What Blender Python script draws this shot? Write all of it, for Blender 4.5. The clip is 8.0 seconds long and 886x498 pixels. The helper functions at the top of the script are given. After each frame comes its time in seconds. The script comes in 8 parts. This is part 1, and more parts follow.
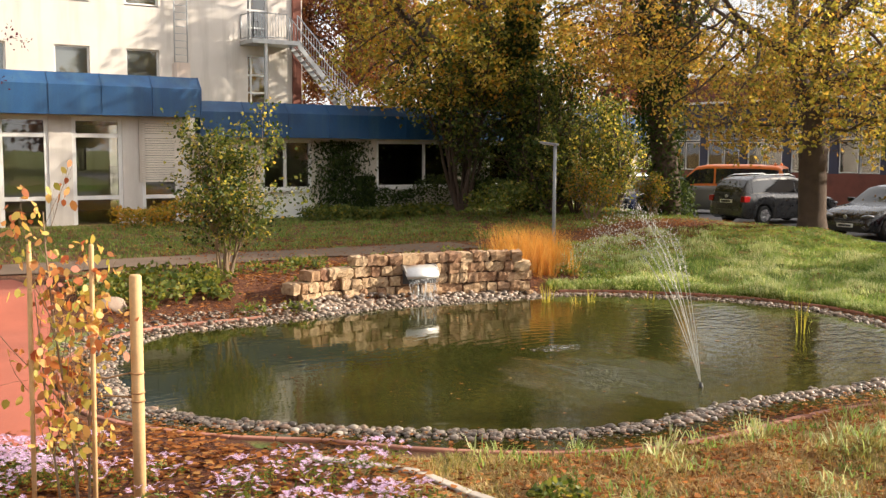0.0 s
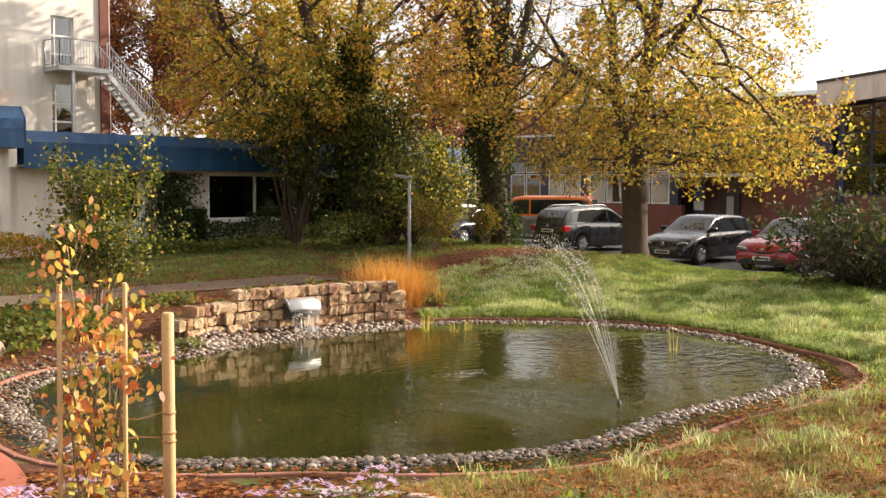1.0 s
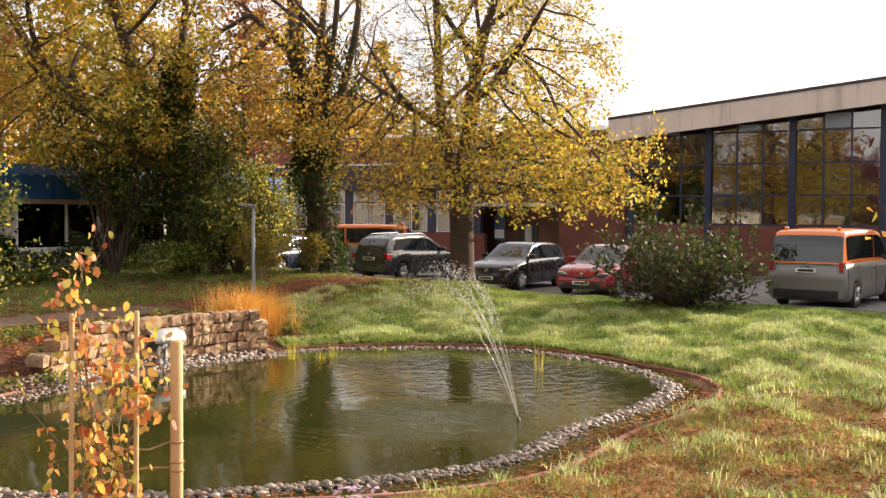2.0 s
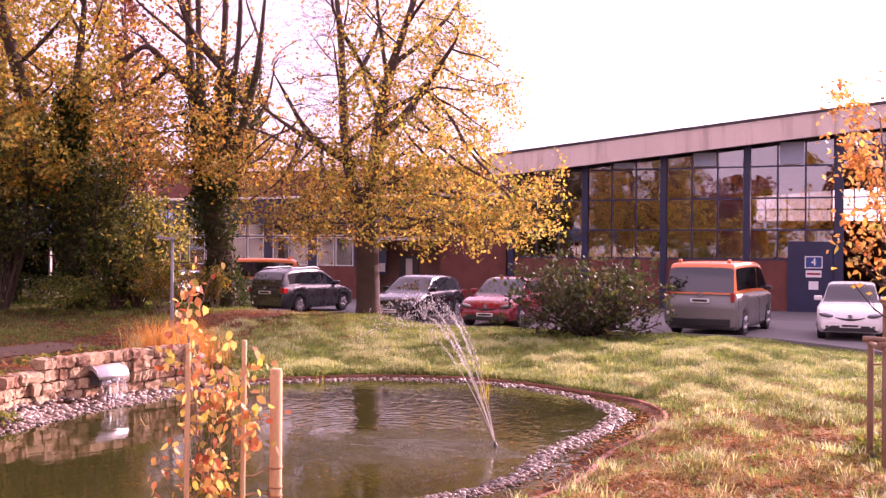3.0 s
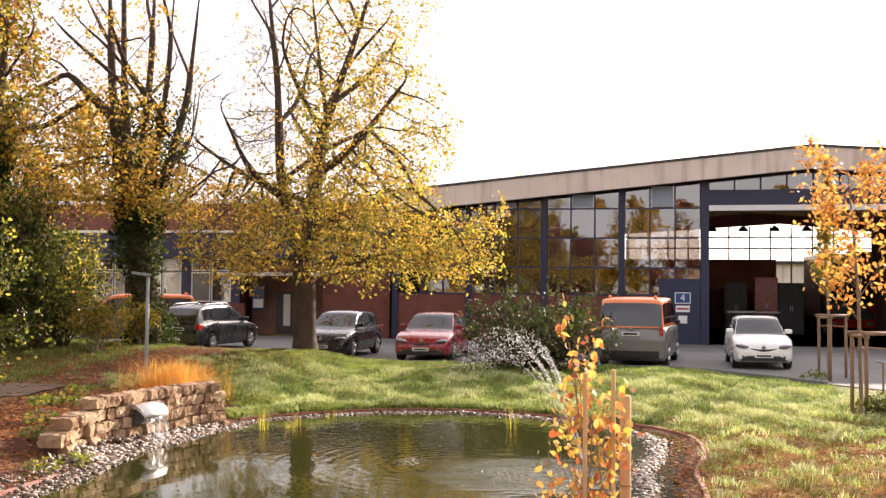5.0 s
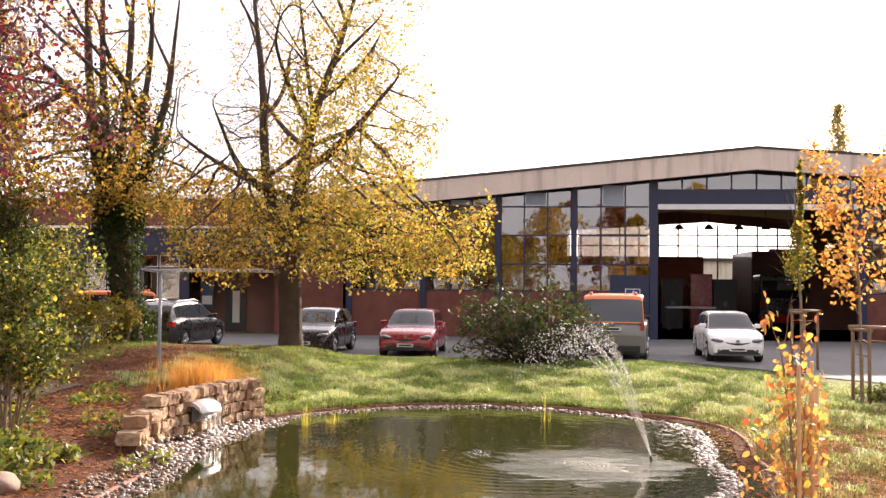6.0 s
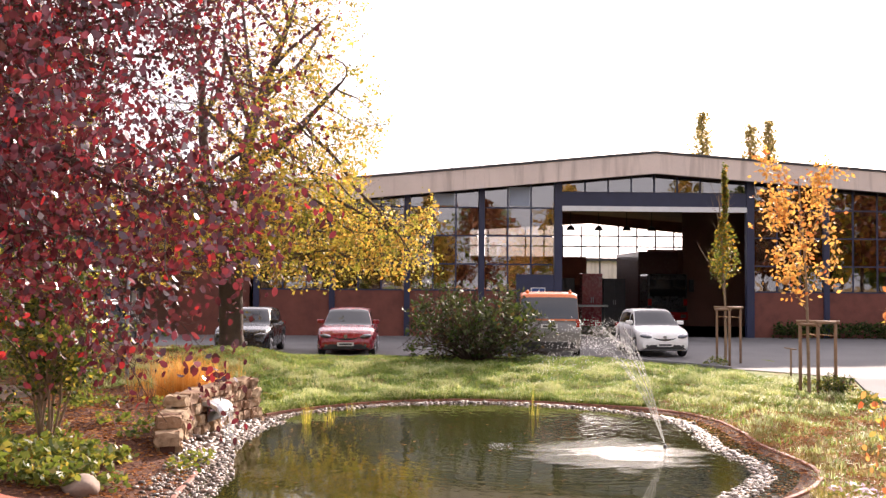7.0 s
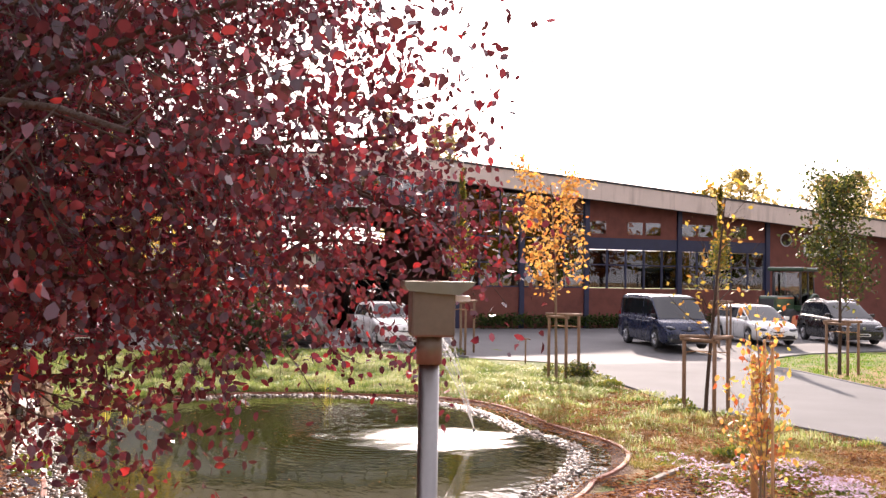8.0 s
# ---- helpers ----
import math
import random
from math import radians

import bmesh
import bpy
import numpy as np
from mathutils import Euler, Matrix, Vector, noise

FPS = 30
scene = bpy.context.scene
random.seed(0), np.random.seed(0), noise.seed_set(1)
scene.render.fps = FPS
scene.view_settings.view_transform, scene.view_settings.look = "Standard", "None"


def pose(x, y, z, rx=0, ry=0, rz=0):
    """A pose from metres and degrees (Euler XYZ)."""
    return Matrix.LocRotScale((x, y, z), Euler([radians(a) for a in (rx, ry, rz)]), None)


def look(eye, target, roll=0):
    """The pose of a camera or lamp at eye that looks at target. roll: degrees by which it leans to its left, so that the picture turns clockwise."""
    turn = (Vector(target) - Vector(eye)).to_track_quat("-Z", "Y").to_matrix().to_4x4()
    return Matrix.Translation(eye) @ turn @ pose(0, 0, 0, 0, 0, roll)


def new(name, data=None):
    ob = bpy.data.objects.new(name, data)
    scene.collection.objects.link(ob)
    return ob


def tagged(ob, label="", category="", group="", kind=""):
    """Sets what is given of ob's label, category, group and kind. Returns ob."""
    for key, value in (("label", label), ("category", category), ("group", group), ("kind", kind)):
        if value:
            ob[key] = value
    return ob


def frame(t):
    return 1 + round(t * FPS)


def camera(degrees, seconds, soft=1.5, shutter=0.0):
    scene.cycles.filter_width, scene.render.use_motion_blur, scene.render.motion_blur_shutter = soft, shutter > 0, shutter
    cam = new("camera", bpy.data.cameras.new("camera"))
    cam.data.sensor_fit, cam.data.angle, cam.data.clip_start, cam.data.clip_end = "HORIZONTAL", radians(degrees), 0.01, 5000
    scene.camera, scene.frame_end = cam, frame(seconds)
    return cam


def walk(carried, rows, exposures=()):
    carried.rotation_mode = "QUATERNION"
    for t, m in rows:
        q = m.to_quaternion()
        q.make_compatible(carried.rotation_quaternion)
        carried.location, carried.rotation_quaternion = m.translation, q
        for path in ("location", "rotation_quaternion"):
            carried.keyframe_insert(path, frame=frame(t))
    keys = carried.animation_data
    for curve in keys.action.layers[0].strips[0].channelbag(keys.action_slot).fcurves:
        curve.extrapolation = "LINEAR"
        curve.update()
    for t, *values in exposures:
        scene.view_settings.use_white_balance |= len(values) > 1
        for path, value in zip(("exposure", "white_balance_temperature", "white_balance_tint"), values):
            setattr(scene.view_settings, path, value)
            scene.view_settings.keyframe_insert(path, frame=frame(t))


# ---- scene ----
import collections

# ---- camera and its path ----
cam = camera(47.4, 8.0, soft=1.4)
PATH = [
    (0, (-8.642, -7.752, 2.669), (-7.544, -6.092, 2.477), 0.3),
    (0.5, (-9.463, -7.392, 2.692), (-8.189, -5.858, 2.531), 0.3),
    (1, (-10.229, -6.894, 2.698), (-8.794, -5.506, 2.569), 0.3),
    (1.5, (-10.927, -6.365, 2.687), (-9.347, -5.144, 2.588), 0.4),
    (2, (-11.521, -5.872, 2.681), (-9.815, -4.831, 2.612), 0.4),
    (2.2, (-11.799, -5.627, 2.647), (-10.047, -4.664, 2.594), 0.4),
    (3.3, (-13.007, -4.137, 2.661), (-11.145, -3.408, 2.678), 0.5),
    (3.5, (-13.213, -3.838, 2.68), (-11.338, -3.143, 2.708), 0.6),
    (4, (-13.71, -2.962, 2.678), (-11.805, -2.354, 2.738), 0.5),
    (4.5, (-14.194, -1.967, 2.647), (-12.26, -1.463, 2.72), 0.5),
    (6, (-15.46, 1.528, 2.637), (-13.472, 1.739, 2.705), 0.5),
    (6.5, (-15.732, 2.84, 2.606), (-13.736, 2.952, 2.675), 0.5),
    (7, (-15.963, 4.15, 2.588), (-13.966, 4.075, 2.658), 0.4),
    (7.5, (-16.122, 5.47, 2.613), (-14.166, 5.058, 2.679), 0.4),
    (8, (-16.112, 6.798, 2.635), (-14.245, 6.083, 2.695), 0.9),
]
walk(cam, [(t, look(e, g, r)) for t, e, g, r in PATH],
     exposures=[(0.0, 0.92, 6700, 12), (2.2, 0.98, 6800, 15), (3.4, 1.32, 6700, 105), (4.1, 1.20, 6750, 30),
                (4.7, 1.15, 6700, 20), (5.8, 1.17, 6600, 22), (8.0, 1.04, 6350, 26)])

# ---- daylight: low autumn sun behind the hall, bright hazy sky ----
SUN_AZ, SUN_EL = -25.5, 22.0            # degrees from +x, degrees above the horizon
world = bpy.data.worlds.new("sky")
scene.world = world
world.use_nodes = True
wn, wl = world.node_tree.nodes, world.node_tree.links
wn.clear()
w_out = wn.new("ShaderNodeOutputWorld")
w_bg = wn.new("ShaderNodeBackground")
w_bg.inputs["Strength"].default_value = 0.098
w_sky = wn.new("ShaderNodeTexSky")
w_sky.sky_type = "NISHITA"
w_sky.sun_disc = False
w_sky.sun_elevation = radians(SUN_EL)
w_sky.sun_rotation = radians(90 - SUN_AZ)
w_sky.air_density, w_sky.dust_density, w_sky.ozone_density = 1.0, 4.0, 1.0
w_tc = wn.new("ShaderNodeTexCoord")
w_map = wn.new("ShaderNodeMapping")
w_map.inputs["Scale"].default_value = (1.0, 1.0, 3.0)
w_noise = wn.new("ShaderNodeTexNoise")
w_noise.inputs["Scale"].default_value = 2.2
w_noise.inputs["Detail"].default_value = 6.0
w_noise.inputs["Roughness"].default_value = 0.55
w_ramp = wn.new("ShaderNodeValToRGB")
w_ramp.color_ramp.elements[0].position, w_ramp.color_ramp.elements[1].position = 0.36, 0.62
w_ramp.color_ramp.elements[0].color = (0.55, 0.55, 0.55, 1)
w_ramp.color_ramp.elements[1].color = (0.95, 0.95, 0.95, 1)
w_cloud = wn.new("ShaderNodeMix")
w_cloud.data_type = "RGBA"
w_cloud.inputs["B"].default_value = (7.6, 7.5, 7.4, 1)
wl.new(w_tc.outputs["Generated"], w_map.inputs["Vector"])
wl.new(w_map.outputs["Vector"], w_noise.inputs["Vector"])
wl.new(w_noise.outputs["Fac"], w_ramp.inputs["Fac"])
wl.new(w_ramp.outputs["Color"], w_cloud.inputs["Factor"])
wl.new(w_sky.outputs["Color"], w_cloud.inputs["A"])
# thin cloud glows round the sun
w_dot = wn.new("ShaderNodeVectorMath")
w_dot.operation = "DOT_PRODUCT"
w_dot.inputs[1].default_value = (math.cos(radians(SUN_AZ)) * math.cos(radians(SUN_EL)), math.sin(radians(SUN_AZ)) * math.cos(radians(SUN_EL)), math.sin(radians(SUN_EL)))
w_max = wn.new("ShaderNodeMath")
w_max.operation = "MAXIMUM"
w_max.inputs[1].default_value = 0.0
w_pow = wn.new("ShaderNodeMath")
w_pow.operation = "POWER"
w_pow.inputs[1].default_value = 7.0
w_glow = wn.new("ShaderNodeMix")
w_glow.data_type, w_glow.blend_type = "RGBA", "ADD"
w_glow.inputs["B"].default_value = (12.0, 11.6, 11.0, 1)
wl.new(w_tc.outputs["Generated"], w_dot.inputs[0])
wl.new(w_dot.outputs["Value"], w_max.inputs[0])
wl.new(w_max.outputs[0], w_pow.inputs[0])
wl.new(w_pow.outputs[0], w_glow.inputs["Factor"])
wl.new(w_cloud.outputs["Result"], w_glow.inputs["A"])
wl.new(w_glow.outputs["Result"], w_bg.inputs["Color"])
wl.new(w_bg.outputs["Background"], w_out.inputs["Surface"])

sun = new("sun", bpy.data.lights.new("sun", "SUN"))
sun.data.energy, sun.data.angle, sun.data.color = 5.0, radians(0.6), (1.0, 0.88, 0.70)
_d = Vector((math.cos(radians(SUN_AZ)) * math.cos(radians(SUN_EL)), math.sin(radians(SUN_AZ)) * math.cos(radians(SUN_EL)), math.sin(radians(SUN_EL))))
sun.matrix_world = look(_d * 60, (0, 0, 0))


# ---- materials ----
def nodes_of(name):
    m = bpy.data.materials.new(name)
    m.use_nodes = True
    nt = m.node_tree
    bsdf = nt.nodes["Principled BSDF"]
    return m, nt, bsdf


def coords(nt, scale=(1, 1, 1), space="Position"):
    if space == "Position":
        src = nt.nodes.new("ShaderNodeNewGeometry").outputs["Position"]
    else:
        src = nt.nodes.new("ShaderNodeTexCoord").outputs[space]
    mp = nt.nodes.new("ShaderNodeMapping")
    mp.inputs["Scale"].default_value = scale
    nt.links.new(src, mp.inputs["Vector"])
    return mp.outputs["Vector"]


def noise_tex(nt, vec, scale, detail=4.0, rough=0.55, out="Fac"):
    n = nt.nodes.new("ShaderNodeTexNoise")
    n.inputs["Scale"].default_value, n.inputs["Detail"].default_value, n.inputs["Roughness"].default_value = scale, detail, rough
    nt.links.new(vec, n.inputs["Vector"])
    return n.outputs[out]


def ramp(nt, fac, stops):
    r = nt.nodes.new("ShaderNodeValToRGB")
    el = r.color_ramp.elements
    el[0].position, el[0].color = stops[0][0], (*stops[0][1], 1)
    el[1].position, el[1].color = stops[-1][0], (*stops[-1][1], 1)
    for p, c in stops[1:-1]:
        e = el.new(p)
        e.color = (*c, 1)
    nt.links.new(fac, r.inputs["Fac"])
    return r.outputs["Color"]


def mix(nt, fac, a, b, blend="MIX"):
    m = nt.nodes.new("ShaderNodeMix")
    m.data_type, m.blend_type = "RGBA", blend
    for key, v in (("Factor", fac), ("A", a), ("B", b)):
        if isinstance(v, (int, float)):
            m.inputs[key].default_value = v
        elif isinstance(v, tuple):
            m.inputs[key].default_value = (*v, 1)
        else:
            nt.links.new(v, m.inputs[key])
    return m.outputs["Result"]


def bump(nt, bsdf, height, strength=0.3, distance=0.02):
    b = nt.nodes.new("ShaderNodeBump")
    b.inputs["Strength"].default_value, b.inputs["Distance"].default_value = strength, distance
    nt.links.new(height, b.inputs["Height"])
    nt.links.new(b.outputs["Normal"], bsdf.inputs["Normal"])


def surface(name, base, vary=0.25, scale=3.0, fine=60.0, rough=0.7, metal=0.0, bumpy=0.25, dist=0.01, stain=None, space="Position", spec=0.5):
    """A solid surface: a base colour, broad patches, fine grain and relief."""
    m, nt, bs = nodes_of(name)
    v = coords(nt, space=space)
    dark = tuple(c * (1 - vary) for c in base)
    light = tuple(min(1, c * (1 + vary * 0.6)) for c in base)
    col = ramp(nt, noise_tex(nt, v, scale, 5.0), [(0.3, dark), (0.55, base), (0.75, light)])
    grain = noise_tex(nt, v, fine, 3.0)
    col = mix(nt, 0.35, col, ramp(nt, grain, [(0.3, tuple(c * 0.7 for c in base)), (0.7, light)]))
    if stain:
        streak = noise_tex(nt, coords(nt, (1.2, 1.2, 0.12), space), 2.2, 4.0)
        col = mix(nt, ramp(nt, streak, [(0.50, (0, 0, 0)), (0.75, (0.75, 0.75, 0.75))]), col, stain)
    nt.links.new(col, bs.inputs["Base Color"])
    nt.links.new(ramp(nt, grain, [(0.2, (max(0.02, rough - 0.12),) * 3), (0.8, (min(1, rough + 0.1),) * 3)]), bs.inputs["Roughness"])
    bs.inputs["Metallic"].default_value = metal
    bs.inputs["Specular IOR Level"].default_value = spec
    if bumpy:
        bump(nt, bs, grain, bumpy, dist)
    return m


def pieces_mat(name, stops, rough=0.8, fine=25.0, bumpy=0.5, dist=0.008, island=False, wet=None, space="Position"):
    """For pieces that differ one from the other: colour by Object Info's Random, or by island for joined ones."""
    m, nt, bs = nodes_of(name)
    if island:
        rnd = nt.nodes.new("ShaderNodeNewGeometry").outputs["Random Per Island"]
    else:
        rnd = nt.nodes.new("ShaderNodeObjectInfo").outputs["Random"]
    col = ramp(nt, rnd, stops)
    v = coords(nt, space=space)
    g = noise_tex(nt, v, fine, 5.0, 0.65)
    col = mix(nt, 0.55, col, ramp(nt, g, [(0.3, (0.28, 0.25, 0.22)), (0.5, (0.75, 0.72, 0.68)), (0.72, (1.0, 1.0, 1.0))]), "MULTIPLY")
    nt.links.new(col, bs.inputs["Base Color"])
    bs.inputs["Roughness"].default_value = rough
    bump(nt, bs, g, bumpy, dist)
    return m


def leaf_mat(name, stops, trans=0.5, rough=0.5, spec=0.35):
    """Leaves: colour differs leaf by leaf, light shines through."""
    m, nt, bs = nodes_of(name)
    out = nt.nodes["Material Output"]
    rnd = nt.nodes.new("ShaderNodeNewGeometry").outputs["Random Per Island"]
    col = ramp(nt, rnd, stops)
    patch = noise_tex(nt, coords(nt), 0.9, 3.0)
    col = mix(nt, 0.4, col, ramp(nt, patch, [(0.35, (0.5, 0.5, 0.5)), (0.65, (1.0, 1.0, 1.0))]), "MULTIPLY")
    nt.links.new(col, bs.inputs["Base Color"])
    bs.inputs["Roughness"].default_value = rough
    bs.inputs["Specular IOR Level"].default_value = spec
    tr = nt.nodes.new("ShaderNodeBsdfTranslucent")
    bright = mix(nt, 1.0, col, (1.65, 1.5, 1.0), "MULTIPLY")
    nt.links.new(bright, tr.inputs["Color"])
    ms = nt.nodes.new("ShaderNodeMixShader")
    ms.inputs["Fac"].default_value = trans
    nt.links.new(bs.outputs["BSDF"], ms.inputs[1])
    nt.links.new(tr.outputs["BSDF"], ms.inputs[2])
    nt.links.new(ms.outputs["Shader"], out.inputs["Surface"])
    return m


def glass_mat(name, tint=(0.9, 0.93, 0.93), wave=0.0, ior=1.9):
    """Window glass: a thin pane that mirrors at grazing angles."""
    m, nt, bs = nodes_of(name)
    out = nt.nodes["Material Output"]
    tr = nt.nodes.new("ShaderNodeBsdfTransparent")
    tr.inputs["Color"].default_value = (*tint, 1)
    gl = nt.nodes.new("ShaderNodeBsdfGlossy")
    gl.inputs["Roughness"].default_value = 0.015
    fr = nt.nodes.new("ShaderNodeFresnel")
    fr.inputs["IOR"].default_value = ior
    ms = nt.nodes.new("ShaderNodeMixShader")
    nt.links.new(fr.outputs["Fac"], ms.inputs["Fac"])
    nt.links.new(tr.outputs["BSDF"], ms.inputs[1])
    nt.links.new(gl.outputs["BSDF"], ms.inputs[2])
    nt.links.new(ms.outputs["Shader"], out.inputs["Surface"])
    if wave:
        b = nt.nodes.new("ShaderNodeBump")
        b.inputs["Strength"].default_value, b.inputs["Distance"].default_value = wave, 0.02
        nt.links.new(noise_tex(nt, coords(nt), 1.3, 2.0), b.inputs["Height"])
        nt.links.new(b.outputs["Normal"], gl.inputs["Normal"])
    return m


def paint(name, base, rough=0.28, metal=0.0, coat=0.6, dirt=0.15):
    m, nt, bs = nodes_of(name)
    v = coords(nt)
    d = noise_tex(nt, v, 6.0, 6.0)
    col = mix(nt, ramp(nt, d, [(0.5, (0, 0, 0)), (0.8, (dirt, dirt, dirt))]), base, (0.35, 0.31, 0.26))
    nt.links.new(col, bs.inputs["Base Color"])
    nt.links.new(ramp(nt, d, [(0.4, (rough,) * 3), (0.8, (min(1, rough + 0.2),) * 3)]), bs.inputs["Roughness"])
    bs.inputs["Metallic"].default_value = metal
    bs.inputs["Coat Weight"].default_value = coat
    bs.inputs["Coat Roughness"].default_value = 0.08
    return m


M_PLASTER = surface("white_plaster", (0.66, 0.62, 0.58), 0.12, 0.7, 40, 0.9, bumpy=0.12, stain=(0.45, 0.42, 0.38))
M_PLASTER2 = surface("cream_plaster", (0.72, 0.66, 0.58), 0.16, 1.1, 45, 0.9, bumpy=0.15, stain=(0.36, 0.31, 0.26))
M_BLUE = surface("blue_sheet_metal", (0.012, 0.068, 0.18), 0.5, 0.8, 30, 0.38, bumpy=0.05, stain=(0.04, 0.11, 0.19))
M_BLUE_DARK = surface("dark_blue_steel", (0.016, 0.022, 0.060), 0.3, 1.5, 40, 0.45, bumpy=0.05)
M_WHITE = surface("white_frame_paint", (0.75, 0.75, 0.74), 0.08, 3.0, 50, 0.45, bumpy=0.04)
M_GREYMETAL = surface("galvanised_steel", (0.42, 0.44, 0.46), 0.2, 5.0, 60, 0.42, metal=0.7, bumpy=0.05)
M_DARKMETAL = surface("dark_metal", (0.05, 0.05, 0.055), 0.3, 4.0, 60, 0.5, bumpy=0.05)
M_BRICKRED = surface("dark_red_brickwork", (0.16, 0.052, 0.036), 0.35, 2.0, 20, 0.85, bumpy=0.4)
M_FASCIA = surface("pale_fascia_board", (0.68, 0.57, 0.49), 0.12, 0.6, 30, 0.8, bumpy=0.1, stain=(0.34, 0.27, 0.22))
M_ROOF = surface("dark_roofing_felt", (0.06, 0.055, 0.055), 0.3, 1.0, 30, 0.9)
M_ASPHALT = surface("worn_asphalt", (0.138, 0.134, 0.134), 0.22, 0.35, 90, 0.88, bumpy=0.35, dist=0.006)
M_EDGING = surface("pale_edging_concrete", (0.40, 0.35, 0.30), 0.2, 3.0, 70, 0.9, bumpy=0.25, dist=0.005)
M_PATH = surface("leaf_stained_asphalt", (0.12, 0.078, 0.05), 0.35, 1.6, 60, 0.92, bumpy=0.4, dist=0.008)
M_CONCRETE = surface("pale_concrete_paving", (0.168, 0.170, 0.172), 0.2, 0.5, 70, 0.9, bumpy=0.25, dist=0.005, spec=0.1)
M_INTERIOR = surface("dim_interior", (0.24, 0.13, 0.105), 0.3, 0.8, 20, 0.9)
M_GLASS = glass_mat("window_glass", (0.8, 0.83, 0.83), wave=0.03, ior=2.1)
M_GLASS_HALL = glass_mat("hall_window_glass", (0.50, 0.48, 0.46), wave=0.12, ior=2.9)
M_BARK = surface("dark_bark", (0.075, 0.048, 0.034), 0.4, 4.0, 35, 0.95, bumpy=0.9, dist=0.03)
M_BARK_PALE = surface("young_bark", (0.24, 0.17, 0.11), 0.3, 8.0, 60, 0.9, bumpy=0.5)
M_STAKE = surface("debarked_pine_stake", (0.62, 0.40, 0.20), 0.2, 6.0, 40, 0.8, bumpy=0.2)
# Pine darkened for the posts' backlit, shaded side as well as for weathering.
M_POST = surface("shaded_weathered_post", (0.25, 0.155, 0.095), 0.3, 6.0, 40, 0.85, bumpy=0.3)
M_STEEL = surface("brushed_stainless_steel", (0.26, 0.25, 0.24), 0.08, 3.0, 25, 0.36, metal=1.0, bumpy=0.0)
# Spout steel set brighter than M_STEEL, its sky reflection put into the colour.
M_STEEL_PALE = surface("sky_pale_steel", (0.66, 0.65, 0.63), 0.08, 3.0, 25, 0.42, metal=0.7, bumpy=0.0)
M_TERRACOTTA = surface("terracotta_edging", (0.33, 0.14, 0.095), 0.25, 5.0, 50, 0.8, bumpy=0.3)
M_CLAYPATH = surface("red_clay_surface", (0.36, 0.098, 0.058), 0.28, 1.2, 80, 0.95, bumpy=0.3)
M_SOIL = surface("bark_mulch_soil", (0.10, 0.045, 0.03), 0.5, 6.0, 30, 0.95, bumpy=1.0, dist=0.03)
M_RUBBER = surface("tyre_rubber", (0.02, 0.02, 0.02), 0.3, 10, 60, 0.75)
M_ALLOY = surface("alloy_rim", (0.5, 0.5, 0.52), 0.15, 10, 60, 0.3, metal=0.9, bumpy=0.0)
M_BLACK = surface("black_plastic", (0.018, 0.018, 0.02), 0.3, 8, 60, 0.5)
M_CARGLASS = glass_mat("tinted_car_glass", (0.16, 0.18, 0.19))


# ---- mesh helpers ----
def box(bm, x0, x1, y0, y1, z0, z1, bevel=0.0):
    vs = [bm.verts.new(p) for p in ((x0, y0, z0), (x1, y0, z0), (x1, y1, z0), (x0, y1, z0), (x0, y0, z1), (x1, y0, z1), (x1, y1, z1), (x0, y1, z1))]
    fs = [bm.faces.new([vs[i] for i in q]) for q in ((3, 2, 1, 0), (4, 5, 6, 7), (0, 1, 5, 4), (1, 2, 6, 5), (2, 3, 7, 6), (3, 0, 4, 7))]
    if bevel:
        edges = list({e for f in fs for e in f.edges})
        bmesh.ops.bevel(bm, geom=edges, offset=bevel, segments=2, affect="EDGES", profile=0.5)
    return vs


def tube(bm, pts, radii, sides=8, cap=True):
    """A tapered tube along points."""
    rings = []
    pts = [Vector(p) for p in pts]
    for i, p in enumerate(pts):
        a = pts[max(i - 1, 0)]
        b = pts[min(i + 1, len(pts) - 1)]
        d = (b - a).normalized()
        u = d.cross(Vector((0, 0, 1)) if abs(d.z) < 0.9 else Vector((1, 0, 0))).normalized()
        v = d.cross(u)
        r = radii[i] if isinstance(radii, (list, tuple)) else radii
        rings.append([bm.verts.new(p + (u * math.cos(k * math.tau / sides) + v * math.sin(k * math.tau / sides)) * r) for k in range(sides)])
    for a, b in zip(rings, rings[1:]):
        for k in range(sides):
            f = bm.faces.new((a[k], b[k], b[(k + 1) % sides], a[(k + 1) % sides]))
            f.smooth = True
    if cap:
        bm.faces.new(rings[0])
        bm.faces.new(rings[-1][::-1])


def prism(bm, outline, z0, z1, axis="z"):
    """An outline pushed from z0 to z1 along an axis: z takes (x, y), y takes (x, z), x takes (y, z)."""
    def at(p, h):
        return {"z": (p[0], p[1], h), "y": (p[0], h, p[1]), "x": (h, p[0], p[1])}[axis]
    lo = [bm.verts.new(at(p, z0)) for p in outline]
    hi = [bm.verts.new(at(p, z1)) for p in outline]
    n = len(outline)
    bm.faces.new(lo[::-1])
    bm.faces.new(hi)
    for i in range(n):
        bm.faces.new((lo[i], lo[(i + 1) % n], hi[(i + 1) % n], hi[i]))


def mesh_of(name, bm, mat):
    bmesh.ops.recalc_face_normals(bm, faces=bm.faces)
    me = bpy.data.meshes.new(name)
    bm.to_mesh(me)
    bm.free()
    if mat:
        me.materials.append(mat)
    return me


def part(name, bm, mat, parent=None, label=""):
    ob = new(name, mesh_of(name, bm, mat))
    if parent:
        ob.parent = parent
    if label:
        ob["label"] = label
    return ob


